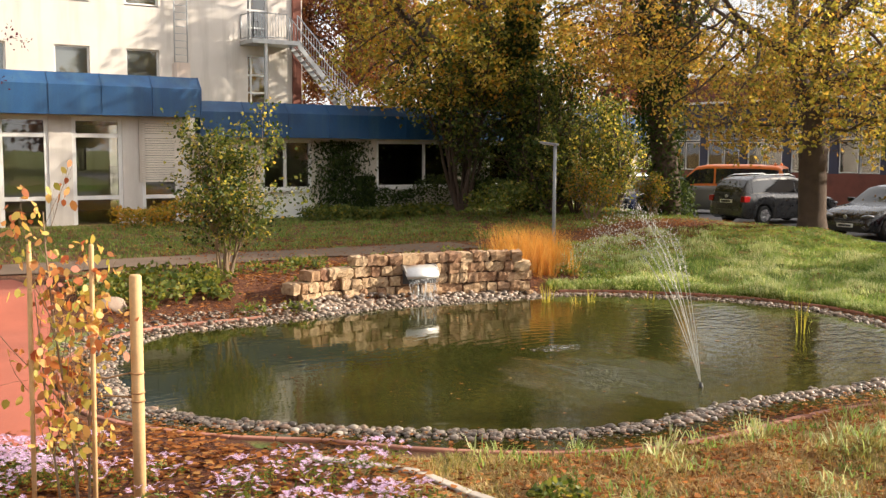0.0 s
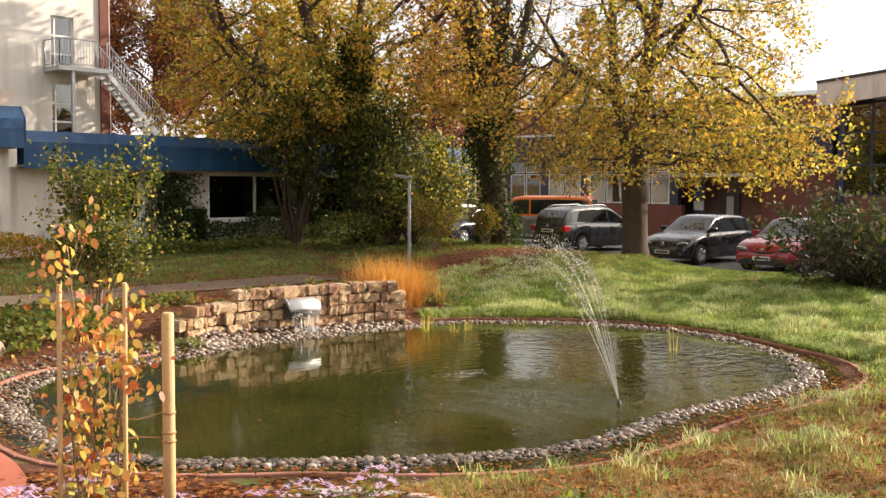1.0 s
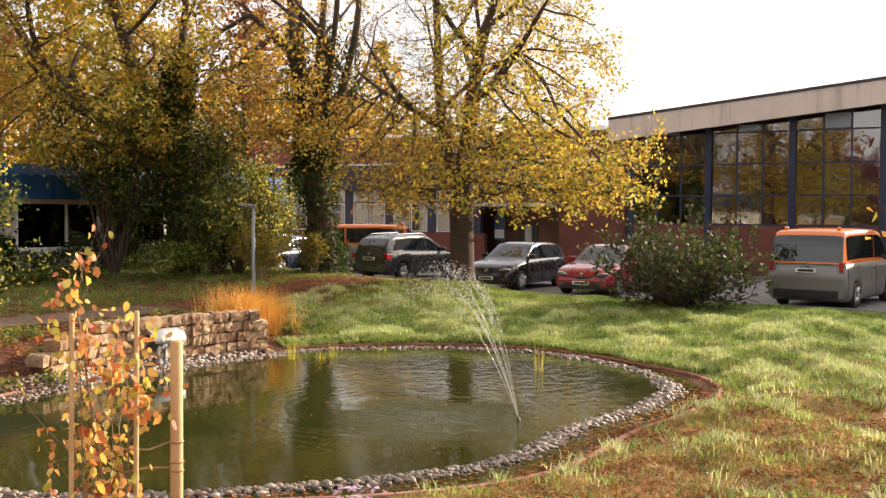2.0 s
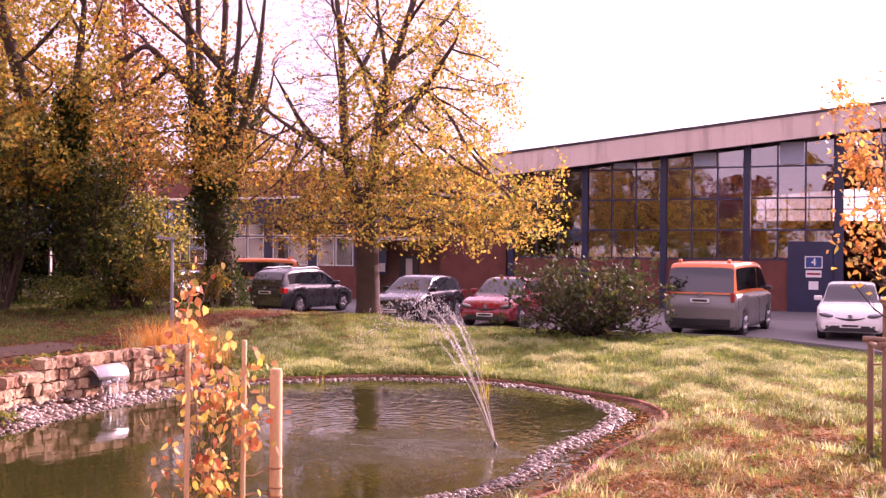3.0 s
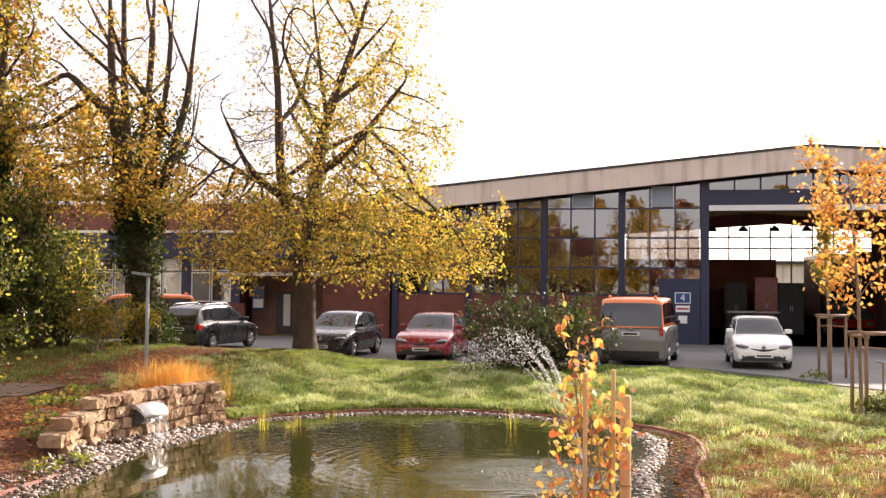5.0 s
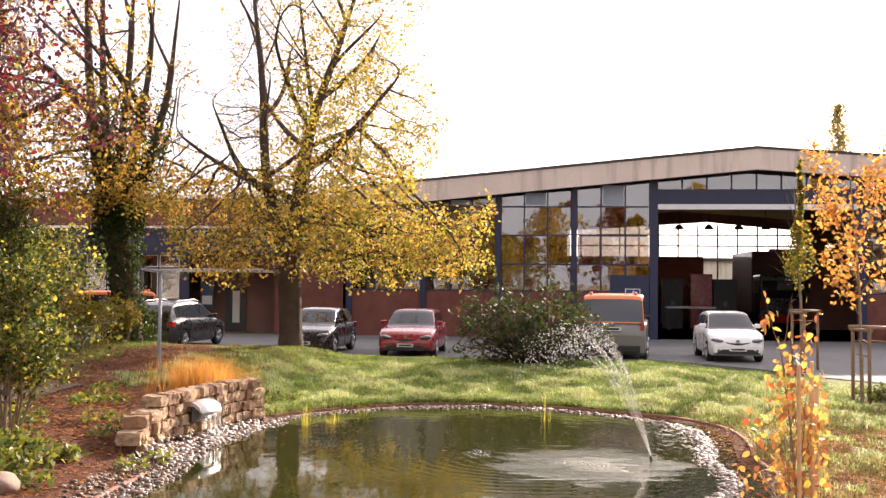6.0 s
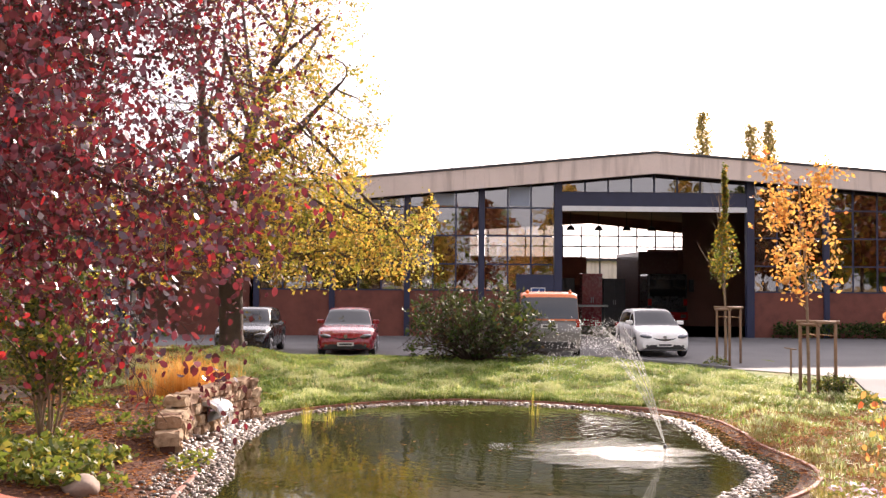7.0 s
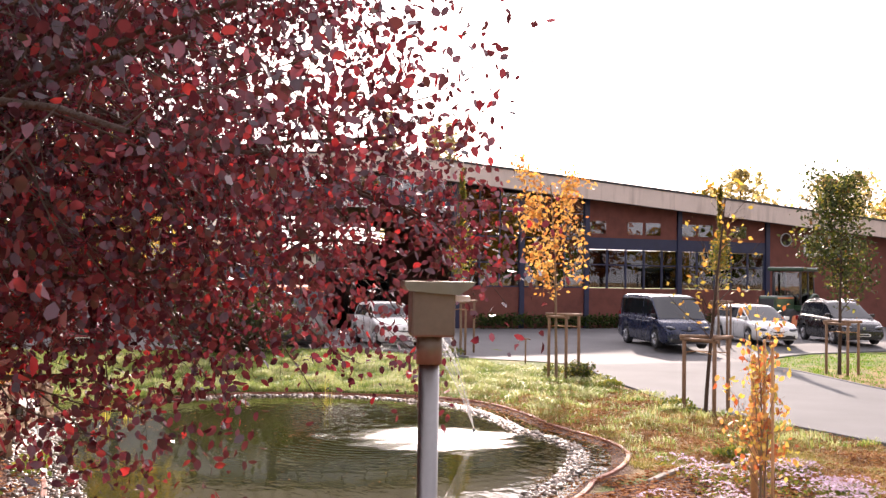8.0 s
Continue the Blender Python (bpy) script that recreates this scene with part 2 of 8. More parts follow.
def raw_mesh(name, verts, faces, mat, smooth=False):
    me = bpy.data.meshes.new(name)
    verts = np.asarray(verts, np.float32)
    faces = np.asarray(faces, np.int32)
    me.vertices.add(len(verts))
    me.vertices.foreach_set("co", verts.ravel())
    k = faces.shape[1]
    me.loops.add(faces.size)
    me.loops.foreach_set("vertex_index", faces.ravel())
    me.polygons.add(len(faces))
    me.polygons.foreach_set("loop_start", np.arange(0, faces.size, k, dtype=np.int32))
    me.polygons.foreach_set("loop_total", np.full(len(faces), k, np.int32))
    if smooth:
        me.polygons.foreach_set("use_smooth", np.ones(len(faces), bool))
    me.update()
    me.validate()
    me.materials.append(mat)
    return me


def empty(name, label="", category="", group="", kind="", at=(0, 0, 0)):
    ob = new(name)
    ob.empty_display_size = 0.2
    ob.location = at
    return tagged(ob, label, category, group, kind)


def bx(name, x0, x1, y0, y1, z0, z1, mat, parent=None, label="", bevel=0.0):
    bm = bmesh.new()
    box(bm, min(x0, x1), max(x0, x1), min(y0, y1), max(y0, y1), min(z0, z1), max(z0, z1), bevel)
    return part(name, bm, mat, parent, label)


# ---- lie of the land ----
POND = [(-5.62, 2.5), (-5.2, 1.6), (-4.6, 0.95), (-3.5, 0.0), (-2.35, -0.68), (-1.5, -0.82), (0.0, -0.76), (1.7, -0.95), (3.0, -0.92), (3.8, -0.6),
        (4.7, 0.15), (5.5, 1.3), (5.86, 2.6), (5.82, 3.3), (5.55, 4.3), (5.05, 5.1), (4.3, 5.9), (3.5, 6.45), (2.4, 6.6), (0.8, 6.78),
        (-0.6, 6.8), (-1.8, 6.6), (-2.9, 6.5), (-4.0, 6.45), (-4.75, 5.8), (-5.3, 4.8), (-5.55, 3.6)]


def smooth_ring(pts, n):
    """A closed Catmull-Rom curve through points, at n even steps."""
    p = np.array(pts, float)
    m, out = len(p), []
    for i in range(m):
        a, b, c, d = p[i - 1], p[i], p[(i + 1) % m], p[(i + 2) % m]
        for u in np.linspace(0, 1, 12, endpoint=False):
            out.append(0.5 * ((2 * b) + (c - a) * u + (2 * a - 5 * b + 4 * c - d) * u * u + (3 * b - a - 3 * c + d) * u ** 3))
    out = np.array(out)
    seg = np.r_[0, np.cumsum(np.linalg.norm(np.roll(out, -1, 0) - out, axis=1))]
    s = np.linspace(0, seg[-1], n, endpoint=False)
    loop = np.vstack([out, out[:1]])
    return np.stack([np.interp(s, seg, loop[:, k]) for k in (0, 1)], 1)


SHORE = smooth_ring(POND, 240)
_t = np.roll(SHORE, -1, 0) - np.roll(SHORE, 1, 0)
SHORE_OUT = np.stack([_t[:, 1], -_t[:, 0]], 1) / np.linalg.norm(_t, axis=1)[:, None]


def pond_dist(x, y):
    """Signed distance to the shore, below 0 in the water (arrays)."""
    x, y = np.atleast_1d(np.asarray(x, float)), np.atleast_1d(np.asarray(y, float))
    best = np.full(x.shape, 1e9)
    inside = np.zeros(x.shape, bool)
    n = len(SHORE)
    for i in range(n):
        (ax, ay), (bx_, by_) = SHORE[i], SHORE[(i + 1) % n]
        dx, dy = bx_ - ax, by_ - ay
        u = np.clip(((x - ax) * dx + (y - ay) * dy) / (dx * dx + dy * dy), 0, 1)
        best = np.minimum(best, np.hypot(x - ax - u * dx, y - ay - u * dy))
        if dy != 0:
            cross = ((ay > y) != (by_ > y)) & (x < (bx_ - ax) * (y - ay) / dy + ax)
            inside ^= cross
    return np.where(inside, -best, best)


def smoothstep(a, b, v):
    u = np.clip((v - a) / (b - a), 0, 1)
    return u * u * (3 - 2 * u)


def ring_width(x, y):
    """Width of the gravel ring round the water: wide by the near bank, narrow by the lawn."""
    near = smoothstep(1.2, -0.6, y) * 0.42
    west = smoothstep(-3.2, -5.0, x) * smoothstep(7.0, 4.0, y) * 0.22
    return 0.34 + np.maximum(near, west)


def land(x, y):
    """Height of the ground (arrays)."""
    x, y = np.atleast_1d(np.asarray(x, float)), np.atleast_1d(np.asarray(y, float))
    d = pond_dist(x, y)
    rw = ring_width(x, y)
    base = 0.12 + 0.0 * x
    base = base + 0.30 * smoothstep(6.5, 12.5, x) * smoothstep(-5.5, -1.0, y)             # lawn bank before the car park
    base = base + 0.28 * smoothstep(6.8, 9.0, y) + 0.22 * smoothstep(9.5, 20.0, y)         # rise towards the low building
    lot = 0.28 - 0.26 * smoothstep(20, 32, x)
    k = smoothstep(14.0, 15.6, x)
    base = base * (1 - k) + lot * k
    k = smoothstep(-4.2, -5.6, y) * smoothstep(16, 10, x)
    base = base * (1 - k) + 0.16 * k
    base = base * smoothstep(200, 60, np.hypot(x, y)) + 0.1 * smoothstep(60, 200, np.hypot(x, y))
    rough = (0.05 * np.sin(x * 2.3 + 1.1 * np.sin(y * 1.1)) * np.sin(y * 2.9 - 0.8 * x) + 0.03 * np.sin(x * 5.1 + y * 2.2) * np.sin(y * 4.3 - x)) * smoothstep(0.6, 1.6, d) * smoothstep(15.0, 13.5, x) * smoothstep(12, 10.5, y) * smoothstep(-5.6, -4.6, y) * smoothstep(-6.0, -4.5, x)
    bank = smoothstep(rw - 0.03, rw + np.where(y > 0.8, 0.42, 0.8), d)
    ring = 0.004 + 0.05 * smoothstep(0.35 * rw, rw, d)
    z = ring * (1 - bank) + (base + rough) * bank
    z = np.where(d < 0, np.maximum(-0.7, 0.004 + d * 0.55), z)
    return z


def ground_z(x, y):
    return float(land(x, y)[0])


# ---- ground: one sheet to the horizon ----
def spread(lo, hi, step, far, n):
    mid = np.arange(lo, hi + step / 2, step)
    tail = np.geomspace(step, far, n)
    return np.unique(np.r_[lo - tail, mid, hi + tail])


gx, gy = spread(-14, 17, 0.14, 1600, 46), spread(-9, 15, 0.14, 1600, 46)
GX, GY = np.meshgrid(gx, gy, indexing="ij")
GD = pond_dist(GX.ravel(), GY.ravel())
GZ = land(GX.ravel(), GY.ravel())
verts = np.stack([GX.ravel(), GY.ravel(), GZ], 1)
ni, nj = GX.shape
ii, jj = np.meshgrid(np.arange(ni - 1), np.arange(nj - 1), indexing="ij")
a = (ii * nj + jj).ravel()
quads = np.stack([a, a + nj, a + nj + 1, a + 1], 1)


def ground_material():
    m, nt, bs = nodes_of("autumn_lawn_and_soil")
    v = coords(nt)

    def attr(name):
        n = nt.nodes.new("ShaderNodeAttribute")
        n.attribute_name = name
        return n.outputs["Fac"]
    fine = noise_tex(nt, v, 38.0, 6.0, 0.7)
    broad = noise_tex(nt, v, 0.8, 5.0)
    green = ramp(nt, fine, [(0.3, (0.05, 0.08, 0.018)), (0.5, (0.13, 0.19, 0.04)), (0.75, (0.25, 0.30, 0.08))])
    green = mix(nt, 0.5, green, ramp(nt, broad, [(0.35, (0.09, 0.12, 0.03)), (0.65, (0.26, 0.26, 0.08))]))
    dry = ramp(nt, fine, [(0.3, (0.12, 0.08, 0.03)), (0.5, (0.30, 0.20, 0.08)), (0.75, (0.46, 0.33, 0.15))])
    leafy = ramp(nt, noise_tex(nt, v, 22.0, 4.0, 0.7), [(0.3, (0.05, 0.02, 0.012)), (0.5, (0.10, 0.036, 0.02)), (0.62, (0.19, 0.08, 0.035)), (0.8, (0.10, 0.10, 0.035))])
    wet = ramp(nt, noise_tex(nt, v, 30.0, 5.0, 0.7), [(0.3, (0.028, 0.012, 0.008)), (0.55, (0.10, 0.04, 0.02)), (0.8, (0.22, 0.11, 0.05))])
    edge = ramp(nt, noise_tex(nt, v, 1.6, 6.0, 0.7), [(0.25, (-0.0, 0, 0)), (0.75, (1, 1, 1))])

    def mask(name):
        s = nt.nodes.new("ShaderNodeMath")
        s.operation = "ADD"
        nt.links.new(attr(name), s.inputs[0])
        nt.links.new(edge, s.inputs[1])
        return ramp(nt, s.outputs[0], [(0.80, (0, 0, 0)), (1.0, (1, 1, 1))])
    col = mix(nt, mask("dry"), green, dry)
    col = mix(nt, mask("leafy"), col, leafy)
    col = mix(nt, attr("ring"), col, wet)
    nt.links.new(col, bs.inputs["Base Color"])
    bs.inputs["Roughness"].default_value = 0.92
    bs.inputs["Specular IOR Level"].default_value = 0.25
    bump(nt, bs, fine, 0.9, 0.04)
    return m


ground = new("ground", raw_mesh("ground", verts, quads, ground_material(), smooth=True))
tagged(ground, "grassy autumn ground with fallen leaves around the pond", "ground", kind="structure")
px_, py_ = GX.ravel(), GY.ravel()
RW = ring_width(px_, py_)
zone_ring = smoothstep(RW + 0.25, RW + 0.02, GD)
bed_n = smoothstep(6.4, 7.2, py_) * smoothstep(10.9, 10.2, py_) * smoothstep(5.2, 4.2, px_) * smoothstep(-7.0, -6.0, px_)
bed_s = smoothstep(np.where(px_ < -5.3, 2.6, 0.6), np.where(px_ < -5.3, 1.8, -0.2), py_) * smoothstep(-2.7, -2.0, py_) * smoothstep(-4.3, -5.4, px_) * smoothstep(-9.5, -8.5, px_)
zone_leafy = np.clip(0.95 * np.maximum(bed_n, bed_s) + 0.62 * smoothstep(8.6, 10.5, py_) * smoothstep(15.0, 12.5, py_) * smoothstep(16.5, 12.0, px_)
                     + 0.30 * smoothstep(-1.5, -3.0, py_) * smoothstep(4.0, -2.0, px_), 0, 1)
zone_leafy = np.maximum(zone_leafy, 0.5 * smoothstep(12.5, 13.5, py_) * smoothstep(20.5, 19, py_) * smoothstep(14, 11, px_) * smoothstep(-14, -8, px_))
zone_dry = np.clip(0.80 * smoothstep(0.5, -2.0, py_) * smoothstep(10.0, 1.0, px_) + 0.25 + 0.45 * smoothstep(15, 20, py_) * smoothstep(4.0, 0.0, px_), 0, 1)
for nm, vals in (("ring", zone_ring), ("leafy", zone_leafy), ("dry", zone_dry)):
    at_ = ground.data.attributes.new(nm, "FLOAT", "POINT")
    at_.data.foreach_set("value", vals.astype(np.float32))


def sheet(name, s_vals, lo, hi, along, mat, lift, n=40):
    """A sheet laid on the land between two edges."""
    vs = []
    for s in s_vals:
        for u in np.linspace(lo(s), hi(s), n):
            vs.append((u, s) if along == "y" else (s, u))
    vs = np.array(vs)
    z = land(vs[:, 0], vs[:, 1]) + lift
    k = len(s_vals)
    i, j = np.meshgrid(np.arange(k - 1), np.arange(n - 1), indexing="ij")
    q = (i * n + j).ravel()
    f = np.stack([q, q + 1, q + n + 1, q + n], 1) if along == "y" else np.stack([q, q + n, q + n + 1, q + 1], 1)
    return new(name, raw_mesh(name, np.c_[vs, z], f, mat, smooth=True))


def table(rows):
    xs, ys = [r[0] for r in rows], [r[1] for r in rows]
    return lambda s: float(np.interp(s, xs, ys))


LOT_EDGE = table([(-60, 15), (-23, 14.0), (-18.2, 13.0), (-14.2, 10.6), (-13.6, 10.2), (-7.7, 10.2), (-7.0, 11.6), (-5.6, 13.5), (-3.4, 14.5),
                  (0, 14.9), (9, 15.1), (11, 15.6), (13, 16.6), (16, 17.3), (60, 17.3)])
ROAD_LO = table([(-40, -11.2), (2.4, -11.5), (6.5, -12.8), (10.25, -13.6)])
ROAD_HI = table([(-40, -5.7), (-3.9, -5.35), (1.3, -5.05), (6.0, -6.2), (10.25, -7.7)])
lot = sheet("car_park", np.arange(-60, 60.1, 0.5), LOT_EDGE, lambda s: 33.9, "y", M_ASPHALT, 0.025)
tagged(lot, "worn grey asphalt of the car park", "car park", kind="structure")
road = sheet("road", np.arange(-40, 10.3, 0.25), ROAD_LO, ROAD_HI, "x", M_CONCRETE, 0.03)
tagged(road, "pale concrete driveway leading to the car park", "driveway", kind="structure")
path_ = sheet("footpath", np.arange(-30, 5.1, 0.3), lambda s: 11.35 - 0.02 * s, lambda s: 12.75 - 0.02 * s, "x", M_PATH, 0.025, 8)
tagged(path_, "narrow grey asphalt footpath behind the planting bed", "footpath", kind="structure")
clay = sheet("red_path", np.arange(1.0, 10.8, 0.2), lambda s: -16.0, table([(1.0, -6.95), (1.5, -6.6), (2.5, -6.35), (4.4, -6.12), (6.0, -5.75), (8.1, -5.25), (9.6, -5.0), (10.8, -5.4)]), "y", M_CLAYPATH, 0.035, 70)
tagged(clay, "red clay surface beside the pond", "clay surface", kind="structure")


def kerb_line(name, pts, w, h, mat, label, piece=1.0):
    """A kerb of single stones set along points."""
    holder = empty(name, label, "kerb", kind="structure")
    p = np.array(pts, float)
    seg = np.r_[0, np.cumsum(np.linalg.norm(np.diff(p, axis=0), axis=1))]
    cnt = max(1, int(seg[-1] / piece))
    s = np.linspace(0, seg[-1], cnt + 1)
    q = np.stack([np.interp(s, seg, p[:, k]) for k in (0, 1)], 1)
    bm = bmesh.new()
    box(bm, -0.5, 0.5, -w / 2, w / 2, -0.12, h, 0.012)
    me = mesh_of("kerbstone", bm, mat)
    for (x0, y0), (x1, y1) in zip(q, q[1:]):
        ln = math.hypot(x1 - x0, y1 - y0)
        ob = new("kerbstone", me)
        ob.parent = holder
        z0, z1 = ground_z(x0, y0), ground_z(x1, y1)
        ob.matrix_basis = pose((x0 + x1) / 2, (y0 + y1) / 2, (z0 + z1) / 2, 0, -math.degrees(math.atan2(z1 - z0, ln)), math.degrees(math.atan2(y1 - y0, x1 - x0))) @ Matrix.Diagonal((ln - 0.012, 1, 1, 1))
    return holder


kerb_line("kerb", [(LOT_EDGE(y), y) for y in np.arange(-5.5, 24, 0.5)], 0.12, 0.09, M_CONCRETE, "grey concrete kerb along the car park edge")
kerb_line("kerb", [(x, ROAD_HI(x)) for x in np.arange(-20, 10.2, 0.5)], 0.10, 0.05, M_CONCRETE, "low concrete kerb between lawn and driveway")
kerb_line("bed_edging", [(-5.05, -0.3), (-4.8, -0.65), (-4.6, -1.0), (-4.42, -1.45), (-4.3, -2.0), (-4.2, -2.7)], 0.09, 0.035, M_EDGING, "pale concrete edging of the flower bed", 0.5)
kerb_line("kerb", [(x, ROAD_LO(x)) for x in np.arange(-10, 10.2, 0.5)] + [(LOT_EDGE(y), y) for y in np.arange(-14, -30, -0.5)], 0.10, 0.05, M_CONCRETE, "low concrete kerb along the far lawn")

# ---- water ----
def water_material():
    m, nt, bs = nodes_of("pond_water")
    out = nt.nodes["Material Output"]
    v = coords(nt)
    deep = ramp(nt, noise_tex(nt, v, 0.7, 3.0), [(0.3, (0.024, 0.028, 0.007)), (0.7, (0.048, 0.047, 0.012))])
    nt.links.new(deep, bs.inputs["Base Color"])
    bs.inputs["Roughness"].default_value = 0.025
    bs.inputs["IOR"].default_value = 1.333
    bs.inputs["Specular IOR Level"].default_value = 0.5
    # rings spreading from the splash, and small wind ripples
    sp = nt.nodes.new("ShaderNodeVectorMath")
    sp.operation = "DISTANCE"
    sp.inputs[1].default_value = (0.0, 1.9, 0.0)
    nt.links.new(v, sp.inputs[0])
    wave = nt.nodes.new("ShaderNodeMath")
    wave.operation = "SINE"
    fr = nt.nodes.new("ShaderNodeMath")
    fr.operation = "MULTIPLY_ADD"
    fr.inputs[1].default_value = 30.0
    wob = noise_tex(nt, v, 2.0, 3.0)
    sc = nt.nodes.new("ShaderNodeMath")
    sc.operation = "MULTIPLY"
    sc.inputs[1].default_value = 9.0
    nt.links.new(wob, sc.inputs[0])
    nt.links.new(sp.outputs["Value"], fr.inputs[0])
    nt.links.new(sc.outputs[0], fr.inputs[2])
    nt.links.new(fr.outputs[0], wave.inputs[0])
    fade = nt.nodes.new("ShaderNodeMapRange")
    fade.inputs["From Min"].default_value, fade.inputs["From Max"].default_value = 0.6, 3.6
    fade.inputs["To Min"].default_value, fade.inputs["To Max"].default_value = 1.0, 0.05
    nt.links.new(sp.outputs["Value"], fade.inputs["Value"])
    amp = nt.nodes.new("ShaderNodeMath")
    amp.operation = "MULTIPLY"
    nt.links.new(wave.outputs[0], amp.inputs[0])
    nt.links.new(fade.outputs["Result"], amp.inputs[1])
    small = noise_tex(nt, coords(nt, (1.0, 1.6, 1.0)), 3.2, 3.0)
    tot = nt.nodes.new("ShaderNodeMath")
    tot.operation = "MULTIPLY"
    nt.links.new(small, tot.inputs[0])
    # the breeze ruffles the open side more than the lee of the wall
    lee = nt.nodes.new("ShaderNodeVectorMath")
    lee.operation = "DISTANCE"
    lee.inputs[1].default_value = (-3.5, 5.5, 0.0)
    nt.links.new(v, lee.inputs[0])
    breeze = nt.nodes.new("ShaderNodeMapRange")
    breeze.inputs["From Min"].default_value, breeze.inputs["From Max"].default_value = 4.2, 8.0
    breeze.inputs["To Min"].default_value, breeze.inputs["To Max"].default_value = 0.08, 0.42
    nt.links.new(lee.outputs["Value"], breeze.inputs["Value"])
    nt.links.new(breeze.outputs["Result"], tot.inputs[1])
    calm = nt.nodes.new("ShaderNodeMath")
    calm.operation = "MULTIPLY_ADD"
    calm.inputs[1].default_value = 0.026
    nt.links.new(amp.outputs[0], calm.inputs[0])
    nt.links.new(tot.outputs[0], calm.inputs[2])
    # choppy water where the jet falls back
    far_ = nt.nodes.new("ShaderNodeVectorMath")
    far_.operation = "DISTANCE"
    far_.inputs[1].default_value = (-0.5, 0.95, 0.0)
    nt.links.new(v, far_.inputs[0])
    near_ = nt.nodes.new("ShaderNodeMapRange")
    near_.interpolation_type = "SMOOTHSTEP"
    near_.inputs["From Min"].default_value, near_.inputs["From Max"].default_value = 0.0, 1.6
    near_.inputs["To Min"].default_value, near_.inputs["To Max"].default_value = 1.7, 0.0
    rag = nt.nodes.new("ShaderNodeMath")
    rag.operation = "MULTIPLY_ADD"
    rag.inputs[1].default_value = 2.2
    nt.links.new(noise_tex(nt, coords(nt, (1.0, 0.45, 1.0)), 2.6, 4.0), rag.inputs[0])
    nt.links.new(far_.outputs["Value"], rag.inputs[2])
    edge_ = nt.nodes.new("ShaderNodeMath")
    edge_.operation = "SUBTRACT"
    edge_.inputs[1].default_value = 1.1
    nt.links.new(rag.outputs[0], edge_.inputs[0])
    nt.links.new(edge_.outputs[0], near_.inputs["Value"])
    chop = nt.nodes.new("ShaderNodeMath")
    chop.operation = "MULTIPLY_ADD"
    nt.links.new(noise_tex(nt, v, 19.0, 3.0), chop.inputs[0])
    nt.links.new(near_.outputs["Result"], chop.inputs[1])
    nt.links.new(calm.outputs[0], chop.inputs[2])
    bump(nt, bs, chop.outputs[0], 1.0, 0.025)
    # sun and sky glare on the churned water, mixed faintly into its colour
    sky_glare = nt.nodes.new("ShaderNodeMath")
    sky_glare.operation = "MULTIPLY"
    sky_glare.use_clamp = True
    nt.links.new(near_.outputs["Result"], sky_glare.inputs[0])
    nt.links.new(ramp(nt, noise_tex(nt, coords(nt, (1.0, 0.6, 1.0)), 9.0, 5.0, 0.65), [(0.40, (0.0, 0.0, 0.0)), (0.80, (0.07, 0.07, 0.07))]), sky_glare.inputs[1])
    nt.links.new(mix(nt, sky_glare.outputs[0], deep, (0.72, 0.74, 0.72)), bs.inputs["Base Color"])
    gloss = nt.nodes.new("ShaderNodeMapRange")
    gloss.interpolation_type = "SMOOTHSTEP"
    gloss.inputs["From Min"].default_value, gloss.inputs["From Max"].default_value = 0.0, 1.6
    gloss.inputs["To Min"].default_value, gloss.inputs["To Max"].default_value = 0.40, 0.025
    nt.links.new(edge_.outputs[0], gloss.inputs["Value"])
    nt.links.new(gloss.outputs["Result"], bs.inputs["Roughness"])
    tr = nt.nodes.new("ShaderNodeBsdfTransparent")
    tr.inputs["Color"].default_value = (0.40, 0.34, 0.16, 1)
    ms = nt.nodes.new("ShaderNodeMixShader")
    ms.inputs["Fac"].default_value = 0.86
    nt.links.new(tr.outputs["BSDF"], ms.inputs[1])
    nt.links.new(bs.outputs["BSDF"], ms.inputs[2])
    nt.links.new(ms.outputs["Shader"], out.inputs["Surface"])
    return m


bm = bmesh.new()
for p, n in zip(SHORE, SHORE_OUT):
    q = p + n * (float(ring_width(p[0], p[1])) - 0.05)
    bm.verts.new((q[0], q[1], 0.03))
bm.verts.ensure_lookup_table()
ring = list(bm.verts)
bm.faces.new(ring)
bmesh.ops.triangulate(bm, faces=bm.faces)
water = part("water", bm, water_material())
tagged(water, "still greenish-brown pond water with ripples", "pond water", kind="structure")

# ---- the hall: brick plinth, blue steel, glass, wide low gable ----
HX, RIDGE, SLOPE_N, SLOPE_S = 33.77, -8.08, 0.096, 0.072
H_END_N, H_END_S = 11.4, -46.0


def eave(y, top=9.25):
    return top - 0.15 - (SLOPE_N if y > RIDGE else SLOPE_S) * abs(y - RIDGE)


hall = empty("hall", "large industrial hall with glass front and shallow gabled roof", "hall", at=(HX, RIDGE, 0))


def hp(name, *a, **k):
    ob = bx(name, *a, **k)
    return hang(ob, hall)


def hang(ob, parent):
    """Make a part of a thing, where it is."""
    ob.parent = parent
    ob.matrix_parent_inverse = Matrix.Translation(-Vector(parent.location))
    return ob


def hall_prism(name, outline, x0, x1, mat, label=""):
    bm = bmesh.new()
    prism(bm, outline, x0, x1, "x")
    return hang(part(name, bm, mat, None, label), hall)


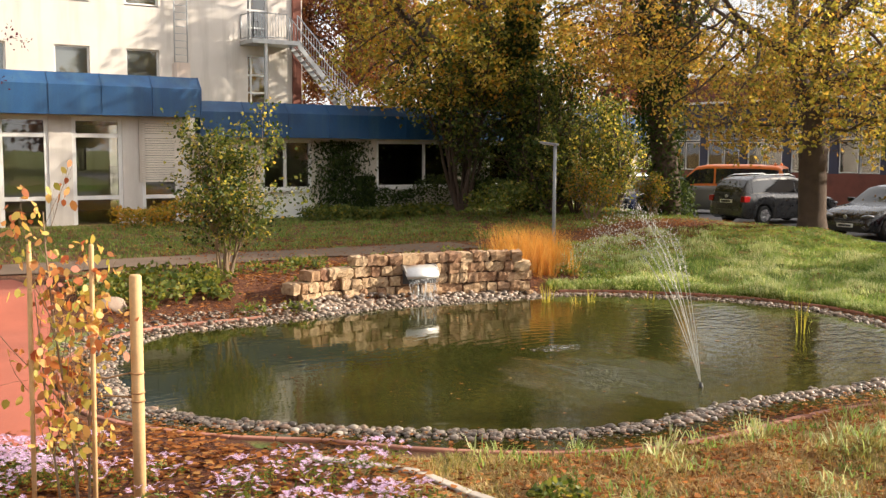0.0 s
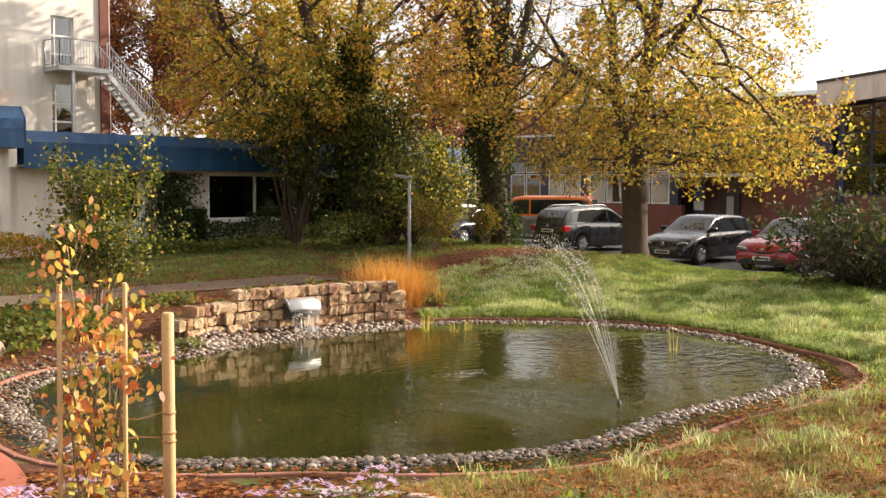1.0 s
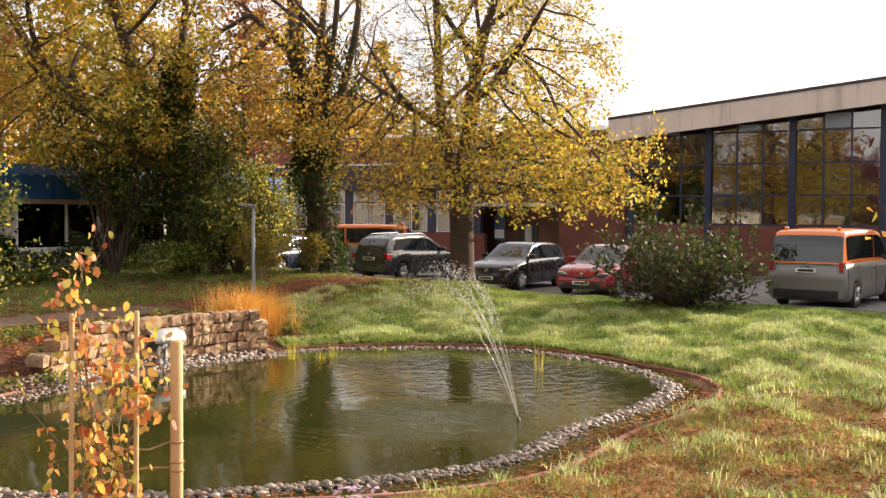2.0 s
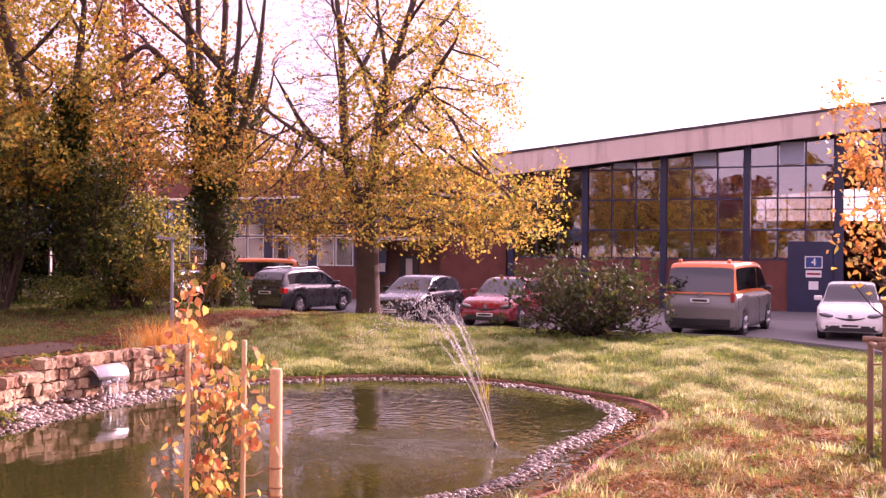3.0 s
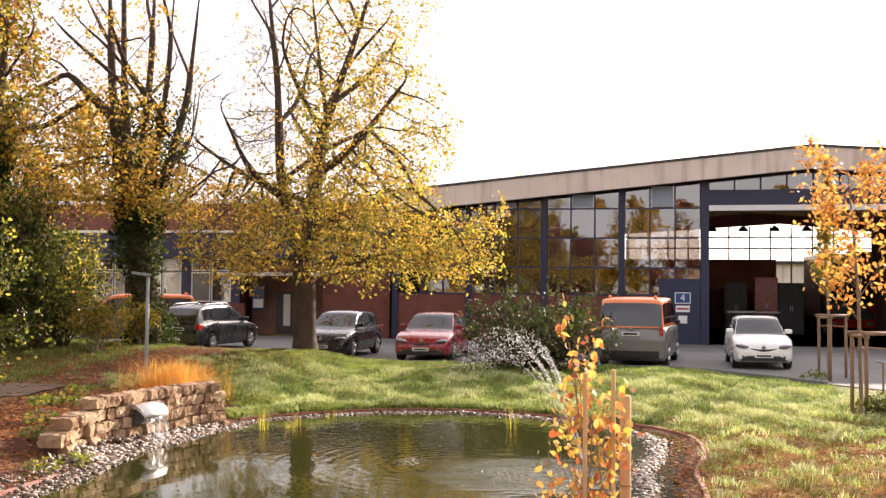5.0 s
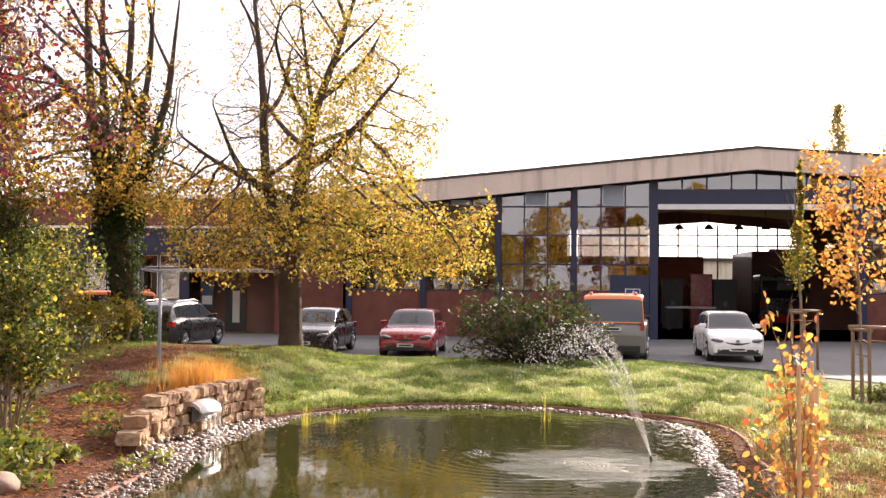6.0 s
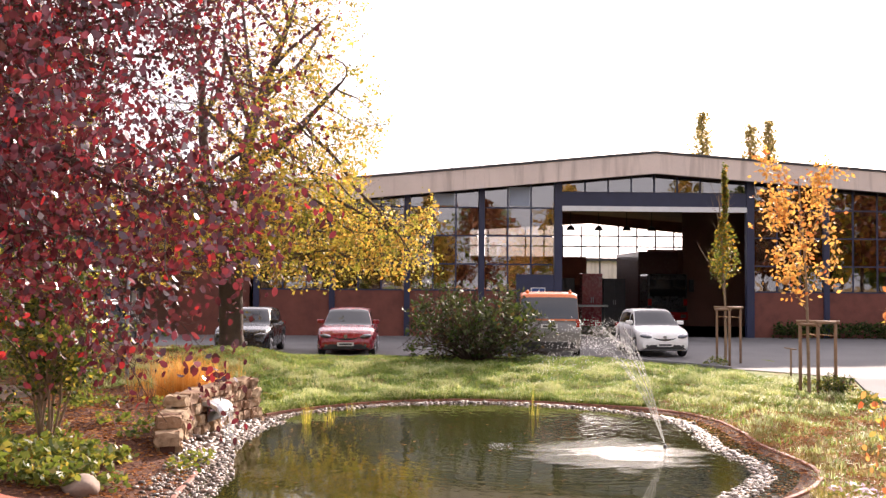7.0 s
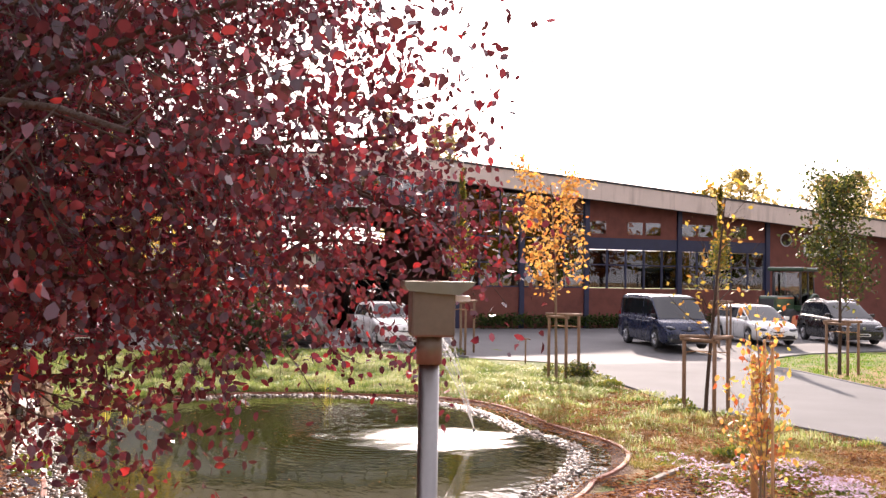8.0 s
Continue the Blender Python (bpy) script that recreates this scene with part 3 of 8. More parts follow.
ys_roof = [H_END_N + 0.8, RIDGE, H_END_S]
hall_prism("fascia", [(y, eave(y, 9.22)) for y in ys_roof] + [(y, eave(y, 8.24)) for y in ys_roof[::-1]], HX - 0.95, HX - 0.75, M_FASCIA, "pale beige fascia board")
hall_prism("roof", [(y, eave(y, 9.34)) for y in ys_roof] + [(y, eave(y, 9.23)) for y in ys_roof[::-1]], HX - 1.0, 62.0, M_ROOF, "thin dark roof edge")
hall_prism("soffit", [(y, eave(y, 8.40)) for y in ys_roof] + [(y, eave(y, 8.33)) for y in ys_roof[::-1]], HX - 0.75, 62.0, M_INTERIOR)
# plinth and upper cladding
hp("plinth", HX, HX + 0.3, 7.75, -3.4, -0.4, 2.28, M_BRICKRED)
hp("plinth", HX, HX + 0.3, -13.1, -33.2, -0.4, 2.28, M_BRICKRED)
hp("plinth", HX, HX + 0.3, H_END_N, 7.75, -0.4, 2.28, M_BRICKRED)
COLS = [11.4, 7.72, 4.05, 0.38, -3.42, -13.05, -16.9, -20.9, -27.0, -33.25]
for cy in COLS:
    wide = 0.19 if cy in (-3.42, -13.05) else 0.14
    hp("column", HX - 0.12, HX + 0.22, cy - wide, cy + wide, -0.4, eave(cy, 8.3), M_BLUE_DARK, label="dark blue steel column")


def bay(y0, y1, n, sill=2.28, rows=(3.6, 5.0, 6.4), top=8.28, vent=None):
    """One glazed bay between columns: mullions, transoms, panes."""
    w = (y0 - y1) / n
    for k in range(1, n):
        y = y0 - k * w
        hp("mullion", HX - 0.02, HX + 0.08, y - 0.035, y + 0.035, sill, eave(y, top), M_BLUE_DARK)
    for z in (sill + 0.03, *rows):
        hp("transom", HX - 0.015, HX + 0.075, y1 + 0.1, y0 - 0.1, z - 0.035, z + 0.035, M_BLUE_DARK)
    for k in range(n):
        a_, b_ = y0 - k * w, y0 - (k + 1) * w
        zs = [sill, *rows]
        for q, z in enumerate(zs):
            z1 = zs[q + 1] if q + 1 < len(zs) else None
            bm = bmesh.new()
            if z1:
                out_ = [(b_ + 0.03, z + 0.03), (a_ - 0.03, z + 0.03), (a_ - 0.03, z1 - 0.03), (b_ + 0.03, z1 - 0.03)]
            else:
                out_ = [(b_ + 0.03, z + 0.03), (a_ - 0.03, z + 0.03), (a_ - 0.03, eave(a_, top)), (b_ + 0.03, eave(b_, top))]
            prism(bm, out_, HX + 0.02, HX + 0.032, "x")
            dx = random.uniform(-0.012, 0.012)
            for v_ in bm.verts:
                v_.co.x += dx * (1 if v_.co.y > (a_ + b_) / 2 else -1)
            pane = hang(part("pane", bm, M_GLASS_HALL), hall)
            pane.visible_shadow = False
            if vent == k and z1 is None:
                hp("vent_window", HX - 0.06, HX + 0.0, b_ + 0.08, a_ - 0.08, z + 0.08, eave(b_, top) - 0.12, M_VENT, label="pale blue tilted vent window")


M_VENT = surface("pale_blue_panel", (0.30, 0.36, 0.44), 0.1, 3, 40, 0.35, bumpy=0.02)
bay(11.26, 7.86, 3, vent=1)
bay(7.58, 4.19, 3, vent=1)
bay(3.91, 0.52, 3, vent=1)
bay(0.24, -3.23, 3, vent=1)
bay(-13.24, -16.76, 3)
bay(-17.04, -20.76, 3)
# White sheets behind some panes make the glass look pale.
for y0, z0, z1 in ((-13.4, 2.5, 8.0), (-15.7, 2.5, 6.2), (-17.2, 2.4, 4.9), (-19.6, 2.4, 7.6)):
    hp("white_backing", HX + 0.12, HX + 0.15, y0 - 1.0, y0, z0, min(z1, eave(y0 - 1.0, 8.2)), M_WHITE, label="white sheet behind the glass")
# gate
hp("lintel", HX - 0.08, HX + 0.25, -12.86, -3.61, 6.52, 7.22, M_BLUE_DARK, label="dark blue steel beam")
hp("door_rail", HX - 0.14, HX + 0.1, -12.86, -3.61, 6.27, 6.52, M_WHITE, label="white shutter rail")
for k in range(8):
    a_, b_ = -3.61 - k * 1.156, -3.61 - (k + 1) * 1.156
    hp("mullion", HX - 0.02, HX + 0.08, b_ - 0.035, b_ + 0.035, 7.22, eave(b_, 8.28), M_BLUE_DARK)
    bm = bmesh.new()
    prism(bm, [(b_ + 0.03, 7.25), (a_ - 0.03, 7.25), (a_ - 0.03, eave(a_, 8.28)), (b_ + 0.03, eave(b_, 8.28))], HX + 0.02, HX + 0.032, "x")
    hang(part("pane", bm, M_GLASS_HALL), hall).visible_shadow = False
# low south part: strip windows, blue band, dark cladding
hall_prism("cladding", [(-20.9, 5.12), (-20.9, eave(-20.9, 8.3)), (-33.2, eave(-33.2, 8.3)), (-33.2, 5.12)], HX + 0.02, HX + 0.2, M_BRICKRED)
hp("band", HX - 0.05, HX + 0.2, -33.1, -20.8, 4.47, 5.12, M_BLUE_DARK)
for k in range(10):
    a_, b_ = -21.04 - k * 1.2, -21.04 - (k + 1) * 1.2
    hp("mullion", HX - 0.02, HX + 0.08, b_ - 0.05, b_ + 0.05, 2.28, 4.47, M_BLUE_DARK)
    for z0, z1 in ((2.31, 3.57), (3.63, 4.44)):
        pane = hp("pane", HX + 0.02, HX + 0.032, b_ + 0.05, a_ - 0.05, z0, z1, M_GLASS)
        pane.visible_shadow = False
        if z0 > 3 or k not in (3, 7):
            hp("white_backing", HX + 0.05, HX + 0.07, b_ + 0.09, a_ - 0.09, z0 + (0.02 if k % 4 else 0.25), z1 - 0.02, M_WHITE, label="white sheet behind the glass")
    if k in (0, 2, 3, 5, 6, 8):
        hp("upper_window", HX - 0.005, HX + 0.015, b_ + 0.1, a_ - 0.1, 5.35, 6.05, M_GLASS_HALL)
hp("transom", HX - 0.015, HX + 0.075, -33.1, -21.0, 3.57, 3.63, M_BLUE_DARK)
hall_prism("wall", [(-33.39, -0.4), (-33.39, eave(-33.39, 8.3)), (H_END_S, eave(H_END_S, 8.3)), (H_END_S, -0.4)], HX, HX + 0.3, M_BRICKRED, "red brick end wall")
hp("end_window_frame", HX - 0.03, HX - 0.004, -39.75, -37.85, 4.25, 5.80, M_WHITE, label="white frame of the end window")
hp("end_window_pane", HX - 0.04, HX - 0.032, -39.55, -38.05, 4.42, 5.62, M_CARGLASS)
bm = bmesh.new()
tube(bm, [(HX - 0.04, -34.65, 5.36), (HX + 0.02, -34.65, 5.36)], 0.42, 24)
hang(part("round_window", bm, M_GREYMETAL, None, "round metal-framed porthole"), hall)
bm = bmesh.new()
tube(bm, [(HX - 0.06, -34.65, 5.36), (HX - 0.03, -34.65, 5.36)], 0.36, 24)
hang(part("round_pane", bm, M_CARGLASS), hall)
hp("small_window", HX - 0.05, HX + 0.0, -37.4, -36.0, 4.4, 5.7, M_WHITE)
hp("small_pane", HX - 0.055, HX - 0.052, -37.25, -36.15, 4.55, 5.55, M_CARGLASS)
# inside of the hall: floor, side walls, far glazed gable
hp("floor_slab", HX, 62.0, H_END_S, H_END_N, -0.5, 0.02, M_ASPHALT)
hp("side_wall", HX + 0.3, 62.0, H_END_N - 0.3, H_END_N, 0.02, eave(H_END_N, 8.3), M_INTERIOR)
hp("side_wall", HX + 0.3, 62.0, -21.2, -20.95, 0.02, eave(-20.9, 8.3), M_INTERIOR)
hp("back_wall", 61.7, 62.0, -9.9, H_END_N - 0.3, 0.02, 4.8, M_INTERIOR)
hp("back_wall", 61.7, 62.0, -14.7, -9.9, 0.02, 2.7, M_INTERIOR)
hp("back_wall", 61.7, 62.0, -21.0, -14.7, 0.02, 5.4, M_INTERIOR)
hall_prism("back_gable", [(H_END_N, 6.0), (-10.2, 7.4), (-21.0, 6.35), (-21.0, eave(-21.0, 8.4)), (RIDGE, 8.25), (H_END_N, eave(H_END_N, 8.4))], 61.7, 62.0, M_INTERIOR)
for k in range(22):
    y = H_END_N - 0.6 - k * 1.45
    hp("mullion", 61.75, 61.9, y - 0.05, y + 0.05, 2.7, 7.2, M_DARKMETAL)
for z in (5.6, 6.42):
    hp("transom", 61.75, 61.9, -21.0, H_END_N - 0.3, z - 0.05, z + 0.05, M_DARKMETAL)
# Added wall keeps the bright far glazing from showing through the north bays.
hp("added_screen_wall", 40.0, 40.2, 0.6, H_END_N - 0.3, 0.02, 7.2, M_INTERIOR)
# Added block greys the lower half of the view through the far glazing.
far_block = empty("outdoor_backdrop", "pale backdrop block added behind the hall", "building", at=(84, -8, 0))
hang(bx("wall", 84, 92, -40, 24, -0.2, 5.0, M_PLASTER2), far_block)
hang(bx("roof", 83.6, 92.4, -40.4, 24.4, 5.0, 5.3, M_ROOF), far_block)

# ---- low wing with the blue roof edge ----
FY = 20.93
wing = empty("office_wing", "low plastered office wing with blue metal roof edge", "building", at=(5, FY, 0.4))


def wp(name, *a, **k):
    return hang(bx(name, *a, **k), wing)


def sheet_wall(bm, a0, a1, b0, b1, z0, z1, openings, axis="x"):
    """One closed wall along an axis with openings (a0, a1, z0, z1) through it."""
    us = sorted({a0, a1, *(o[0] for o in openings), *(o[1] for o in openings)})
    zs = sorted({z0, z1, *(o[2] for o in openings), *(o[3] for o in openings)})
    us, zs = [u for u in us if a0 <= u <= a1], [z for z in zs if z0 <= z <= z1]
    verts_ = {}

    def vert(i, j, k):
        if (i, j, k) not in verts_:
            p = (us[i], (b0, b1)[k], zs[j])
            verts_[i, j, k] = bm.verts.new(p if axis == "x" else (p[1], p[0], p[2]))
        return verts_[i, j, k]

    def solid(i, j):
        if not (0 <= i < len(us) - 1 and 0 <= j < len(zs) - 1):
            return False
        cu_, cz_ = (us[i] + us[i + 1]) / 2, (zs[j] + zs[j + 1]) / 2
        return not any(o[0] < cu_ < o[1] and o[2] < cz_ < o[3] for o in openings)
    for i in range(len(us) - 1):
        for j in range(len(zs) - 1):
            if not solid(i, j):
                continue
            for k in (0, 1):
                bm.faces.new([vert(i, j, k), vert(i + 1, j, k), vert(i + 1, j + 1, k), vert(i, j + 1, k)])
            for di, dj, (p, q) in ((-1, 0, ((i, j), (i, j + 1))), (1, 0, ((i + 1, j), (i + 1, j + 1))), (0, -1, ((i, j), (i + 1, j))), (0, 1, ((i, j + 1), (i + 1, j + 1)))):
                if not solid(i + di, j + dj):
                    bm.faces.new([vert(*p, 0), vert(*q, 0), vert(*q, 1), vert(*p, 1)])


def wall_with_openings(name, x0, x1, y0, y1, z0, z1, openings, mat, parent):
    """A wall along x round its openings (x0, x1, z0, z1)."""
    bm = bmesh.new()
    sheet_wall(bm, x0, x1, y0, y1, z0, z1, openings)
    return hang(part(name, bm, mat), parent)


def framed_window(parent, x0, x1, z0, z1, y, mullions=(), transoms=(), w=0.09, name="window", glass=None, sill=True):
    """A white framed window in a wall that faces -y: frame, bars, panes, sill."""
    holder = empty(name)
    holder.location = (0, 0, 0)
    hang(holder, parent)
    bm = bmesh.new()
    for b in ((x0, x0 + w, z0, z1), (x1 - w, x1, z0, z1), (x0 + w, x1 - w, z0, z0 + w), (x0 + w, x1 - w, z1 - w, z1)):
        box(bm, b[0], b[1], y + 0.03, y + 0.11, b[2], b[3])
    for mx in mullions:
        box(bm, mx - w / 2, mx + w / 2, y + 0.035, y + 0.105, z0 + w, z1 - w)
    for tz in transoms:
        xs_ = [x0 + w, *[m_ for m_ in mullions], x1 - w]
        for a_, b_ in zip(xs_, xs_[1:]):
            box(bm, a_ + (w / 2 if a_ in mullions else 0), b_ - (w / 2 if b_ in mullions else 0), y + 0.04, y + 0.10, tz - w / 2, tz + w / 2)
    part("window_frame", bm, M_WHITE, holder)
    xs_ = [x0, *mullions, x1]
    zs_ = [z0, *transoms, z1]
    for a_, b_ in zip(xs_, xs_[1:]):
        for c_, d_ in zip(zs_, zs_[1:]):
            p_ = bx("pane", a_ + w / 2, b_ - w / 2, y + 0.07, y + 0.078, c_ + w / 2, d_ - w / 2, glass or M_GLASS, holder)
            p_.visible_shadow = False
    if sill:
        bx("window_sill", x0 - 0.04, x1 + 0.04, y - 0.08, y + 0.03, z0 - 0.05, z0 - 0.004, M_WHITE, holder)
    return holder


R0, R1 = 1.31, 19.0
ops = [(3.72, 5.40, 0.62, 3.02), (7.72, 10.86, 1.48, 3.0), (12.2, 15.2, 1.48, 3.0)]
wall_with_openings("wall", R0, R1, FY, FY + 0.3, 0.0, 3.1, ops, M_PLASTER2, wing)
framed_window(wing, 3.72, 5.40, 1.46, 3.02, FY, (4.50,), (), 0.10)
wp("panel", 3.72, 5.40, FY + 0.03, FY + 0.10, 0.62, 1.40, M_WHITE, label="white panel below the window")
framed_window(wing, 7.72, 10.86, 1.48, 3.0, FY, (9.57,), (), 0.09)
framed_window(wing, 12.2, 15.2, 1.48, 3.0, FY, (13.7,), (), 0.09)
wp("wall", R0, R1, FY + 6.0, FY + 6.3, 0.0, 3.1, M_PLASTER2)
wp("wall", R1, R1 + 0.3, FY, FY + 6.3, 0.0, 3.1, M_PLASTER2)
wp("ceiling", R0, R1, FY + 0.3, FY + 6.0, 2.95, 3.1, M_INTERIOR)
wp("inner_floor", R0, R1, FY + 0.3, FY + 6.0, 0.2, 0.5, M_INTERIOR)


def blue_edge(parent, x0, x1, y, z0, z1, pw, ret=None):
    """Blue sheet-metal roof edge in single panels, the upper third sloped back."""
    n = max(1, round((x1 - x0) / pw))
    w = (x1 - x0) / n
    for k in range(n):
        a_, b_ = x0 + k * w + 0.008, x0 + (k + 1) * w - 0.008
        bm = bmesh.new()
        zb = z0 + (z1 - z0) * 0.70
        prism(bm, [(y, z0), (y, zb), (y + 0.28, z1), (y + 0.45, z1), (y + 0.45, z0)], a_, b_, "x")
        hang(part("roof_panel", bm, M_BLUE), parent)
        bm = bmesh.new()
        prism(bm, [(y - 0.018, z0), (y - 0.018, zb + 0.005), (y + 0.27, z1 + 0.015), (y + 0.29, z1), (y, zb - 0.005), (y, z0)], b_ - 0.012, b_ + 0.022, "x")
        hang(part("seam", bm, M_BLUE), parent)


blue_edge(wing, 1.60, 19.6, FY - 0.55, 3.06, 4.10, 1.36)
wp("flat_roof", R0 - 0.2, R1 + 0.6, FY - 0.1, FY + 7.0, 3.9, 4.02, M_ROOF)
wp("eave_soffit", 1.60, 19.5, FY - 0.52, FY, 3.11, 3.16, M_PLASTER2)

left = empty("pavilion", "white pavilion with large windows and blue roof edge", "building", at=(-5, FY - 0.3, 0.4))
LY = FY - 0.3


def lp(name, *a, **k):
    return hang(bx(name, *a, **k), left)


L0 = -19.0
lops, wins = [], []
for wx0, wx1 in ((-3.75 - 5 * 1.94, -2.5 - 5 * 1.94), (-3.75 - 4 * 1.94, -2.5 - 4 * 1.94), (-3.75 - 3 * 1.94, -2.5 - 3 * 1.94), (-3.75 - 2 * 1.94, -2.5 - 2 * 1.94),
                 (-3.75 - 1.94, -2.5 - 1.94), (-3.75, -2.5), (-1.9, -0.55), (-0.02, 1.05)):
    lops.append((wx0, wx1, 0.46, 3.56))
    wins.append((wx0, wx1))
wall_with_openings("wall", L0, 1.30, LY, LY + 0.3, -0.1, 3.62, lops, M_PLASTER, left)
for wx0, wx1 in wins:
    framed_window(left, wx0, wx1, 0.46, 3.56, LY, (), (1.36, 3.06), 0.11)
lp("wall", 1.00, 1.30, LY + 0.3, LY + 6.0, -0.1, 3.62, M_PLASTER)
lp("wall", L0, 1.0, LY + 7.0, LY + 7.3, -0.1, 3.62, M_PLASTER)
lp("inner_floor", L0, 1.0, LY + 0.3, LY + 7.0, 0.0, 0.4, M_INTERIOR)
lp("ceiling", L0, 1.0, LY + 0.3, LY + 7.0, 3.5, 3.62, M_INTERIOR)
blue_edge(left, L0, 1.55, LY - 0.5, 3.6, 4.72, 1.38)
lp("flat_roof", L0, 1.25, LY - 0.05, LY + 7.4, 4.5, 4.64, M_ROOF)
lp("eave_soffit", L0, 1.5, LY - 0.47, LY, 3.63, 3.68, M_PLASTER)
lp("roof_return", 1.302, 1.55, LY - 0.02, LY + 6.5, 3.6, 4.7, M_BLUE)
lp("chimney_cap", 1.0, 1.4, LY - 0.1, LY + 0.3, 4.65, 5.15, M_FASCIA)
# roller blind before the last window
blind = empty("roller_blind")
hang(blind, left)
for k in range(26):
    z = 3.54 - k * 0.068
    bx("slat", -0.1, 1.12, LY - 0.05, LY - 0.02, z - 0.062, z - 0.006, M_PLASTER2, blind)

# ---- tall white block behind ----
WY = 34.0
block = empty("white_block", "tall white plastered block with balconies", "building", at=(0, WY, 0.5))


def kp(name, *a, **k):
    return hang(bx(name, *a, **k), block)


BX1 = 11.35
bw = []
for fz in (5.2, 8.55, 11.9):
    for cx in (-20.4, -17.5, -14.6, -11.7, -8.8, -5.9, -1.75, 1.38, 4.18):
        bw.append((cx - 0.68, cx + 0.68, fz, fz + 1.58))
kd = [(8.72, 9.72, 4.6, 6.82), (8.72, 9.72, 7.4, 9.55), (8.72, 9.72, 10.6, 12.8)]
bm = bmesh.new()
sheet_wall(bm, -26.0, BX1, WY, WY + 0.35, 0.0, 15.0, bw + kd)
hang(part("wall", bm, M_PLASTER), block)
kp("side_wall", BX1 - 0.35, BX1, WY + 0.35, WY + 12, 0, 15.0, M_PLASTER)
kp("back_wall", -26, BX1, WY + 12, WY + 12.3, 0, 15.0, M_PLASTER)
kp("roof", -26.3, BX1 + 0.3, WY - 0.3, WY + 12.5, 15.0, 15.4, M_ROOF)
kp("core", -26, BX1 - 0.4, WY + 2.5, WY + 2.7, 0, 15.0, M_INTERIOR)
kp("pipe_strip", BX1 - 0.5, BX1 - 0.1, WY - 0.12, WY - 0.004, 4.0, 15.0, M_BRICKRED, label="dark red strip along the corner")
for o in bw:
    h = framed_window(block, *o[:2], *o[2:], WY + 0.08, (), (), 0.07)
    bx("blind", o[0] + 0.06, o[1] - 0.06, WY + 0.22, WY + 0.25, o[2] + 0.05, o[3] - 0.06, M_GREYMETAL, h, "lowered grey window blind")
for o in kd:
    framed_window(block, *o[:2], *o[2:], WY + 0.08, (o[0] + 0.22,), (o[2] + 0.6, o[2] + 1.35), 0.07, "balcony_door", sill=False)


def railing(parent, pts, h, step=0.12, rail=0.025):
    """Steel railing along points: posts, top and bottom rail, bars."""
    rail_ = hang(empty("railing"), parent)
    rail_["label"] = "galvanised steel railing"
    for (ax, ay, az), (cx, cy, cz) in zip(pts, pts[1:]):
        ln = math.dist((ax, ay, az), (cx, cy, cz))
        for nm_, dz, r_ in (("handrail", h, rail), ("bottom_rail", 0.1, rail * 0.7)):
            bm = bmesh.new()
            tube(bm, [(ax, ay, az + dz), (cx, cy, cz + dz)], r_, 6)
            hang(bars_of(bm, None, nm_), rail_)
        n = max(1, int(ln / step))
        for k in range(n + 1):
            u = k / n
            p = (ax + (cx - ax) * u, ay + (cy - ay) * u, az + (cz - az) * u)
            bm = bmesh.new()
            tube(bm, [(p[0], p[1], p[2] + 0.05), (p[0], p[1], p[2] + h)], rail if k in (0, n) else 0.011, 5)
            hang(bars_of(bm, None, "post" if k in (0, n) else "baluster"), rail_)
    return rail_


def bars_of(bm, parent, name):
    return part(name, bm, M_GREYMETAL, parent)


kp("balcony_floor", 8.4, 10.6, WY - 1.4, WY, 7.2, 7.38, M_GREYMETAL)
railing(block, [(8.45, WY - 0.03, 7.38), (8.45, WY - 1.35, 7.38), (10.0, WY - 1.35, 7.38)], 1.1)
kp("balcony_post", 9.0, 9.12, WY - 1.3, WY - 1.18, 4.0, 7.2, M_GREYMETAL)
# outer stair: stringers, treads, rails
stair = empty("steel_stair", "galvanised steel outside stair from balcony to roof", "stair", at=(11.5, WY - 1.0, 4.1))
for dy in (-1.35, -0.55):
    bm = bmesh.new()
    prism(bm, [(10.5, 7.38), (13.5, 4.2), (13.7, 4.2), (13.7, 4.0), (13.35, 4.0), (10.5, 7.1)], WY + dy - 0.02, WY + dy + 0.02, "y")
    hang(part("stringer", bm, M_GREYMETAL), stair)
for k in range(15):
    u = (k + 0.5) / 15
    hang(bx("tread", 10.5 + 3.0 * u - 0.12, 10.5 + 3.0 * u + 0.12, WY - 1.33, WY - 0.57, 7.35 - 3.15 * u - 0.03, 7.35 - 3.15 * u, M_GREYMETAL), stair)
for dy in (-1.35, -0.55):
    railing(stair, [(10.5, WY + dy, 7.38), (13.6, WY + dy, 4.15)], 1.1, 0.18)
# fixed ladder with hoops
ladder = empty("roof_ladder", "galvanised fixed ladder on the white wall", "ladder", at=(5.7, WY, 4))
for x in (5.45, 6.0):
    bm = bmesh.new()
    tube(bm, [(x, WY - 0.2, 4.0), (x, WY - 0.2, 12.5)], 0.03, 6)
    hang(part("rail", bm, M_GREYMETAL), ladder)
for k in range(28):
    bm = bmesh.new()
    tube(bm, [(5.45, WY - 0.2, 4.3 + k * 0.29), (6.0, WY - 0.2, 4.3 + k * 0.29)], 0.015, 5)
    hang(part("rung", bm, M_GREYMETAL), ladder)

# ---- flat brick link beside the hall ----
link = empty("brick_link", "flat-roofed brick building with blue fascia and canopy", "building", at=(HX, 20, 0))


def kl(name, *a, **k):
    return hang(bx(name, *a, **k), link)


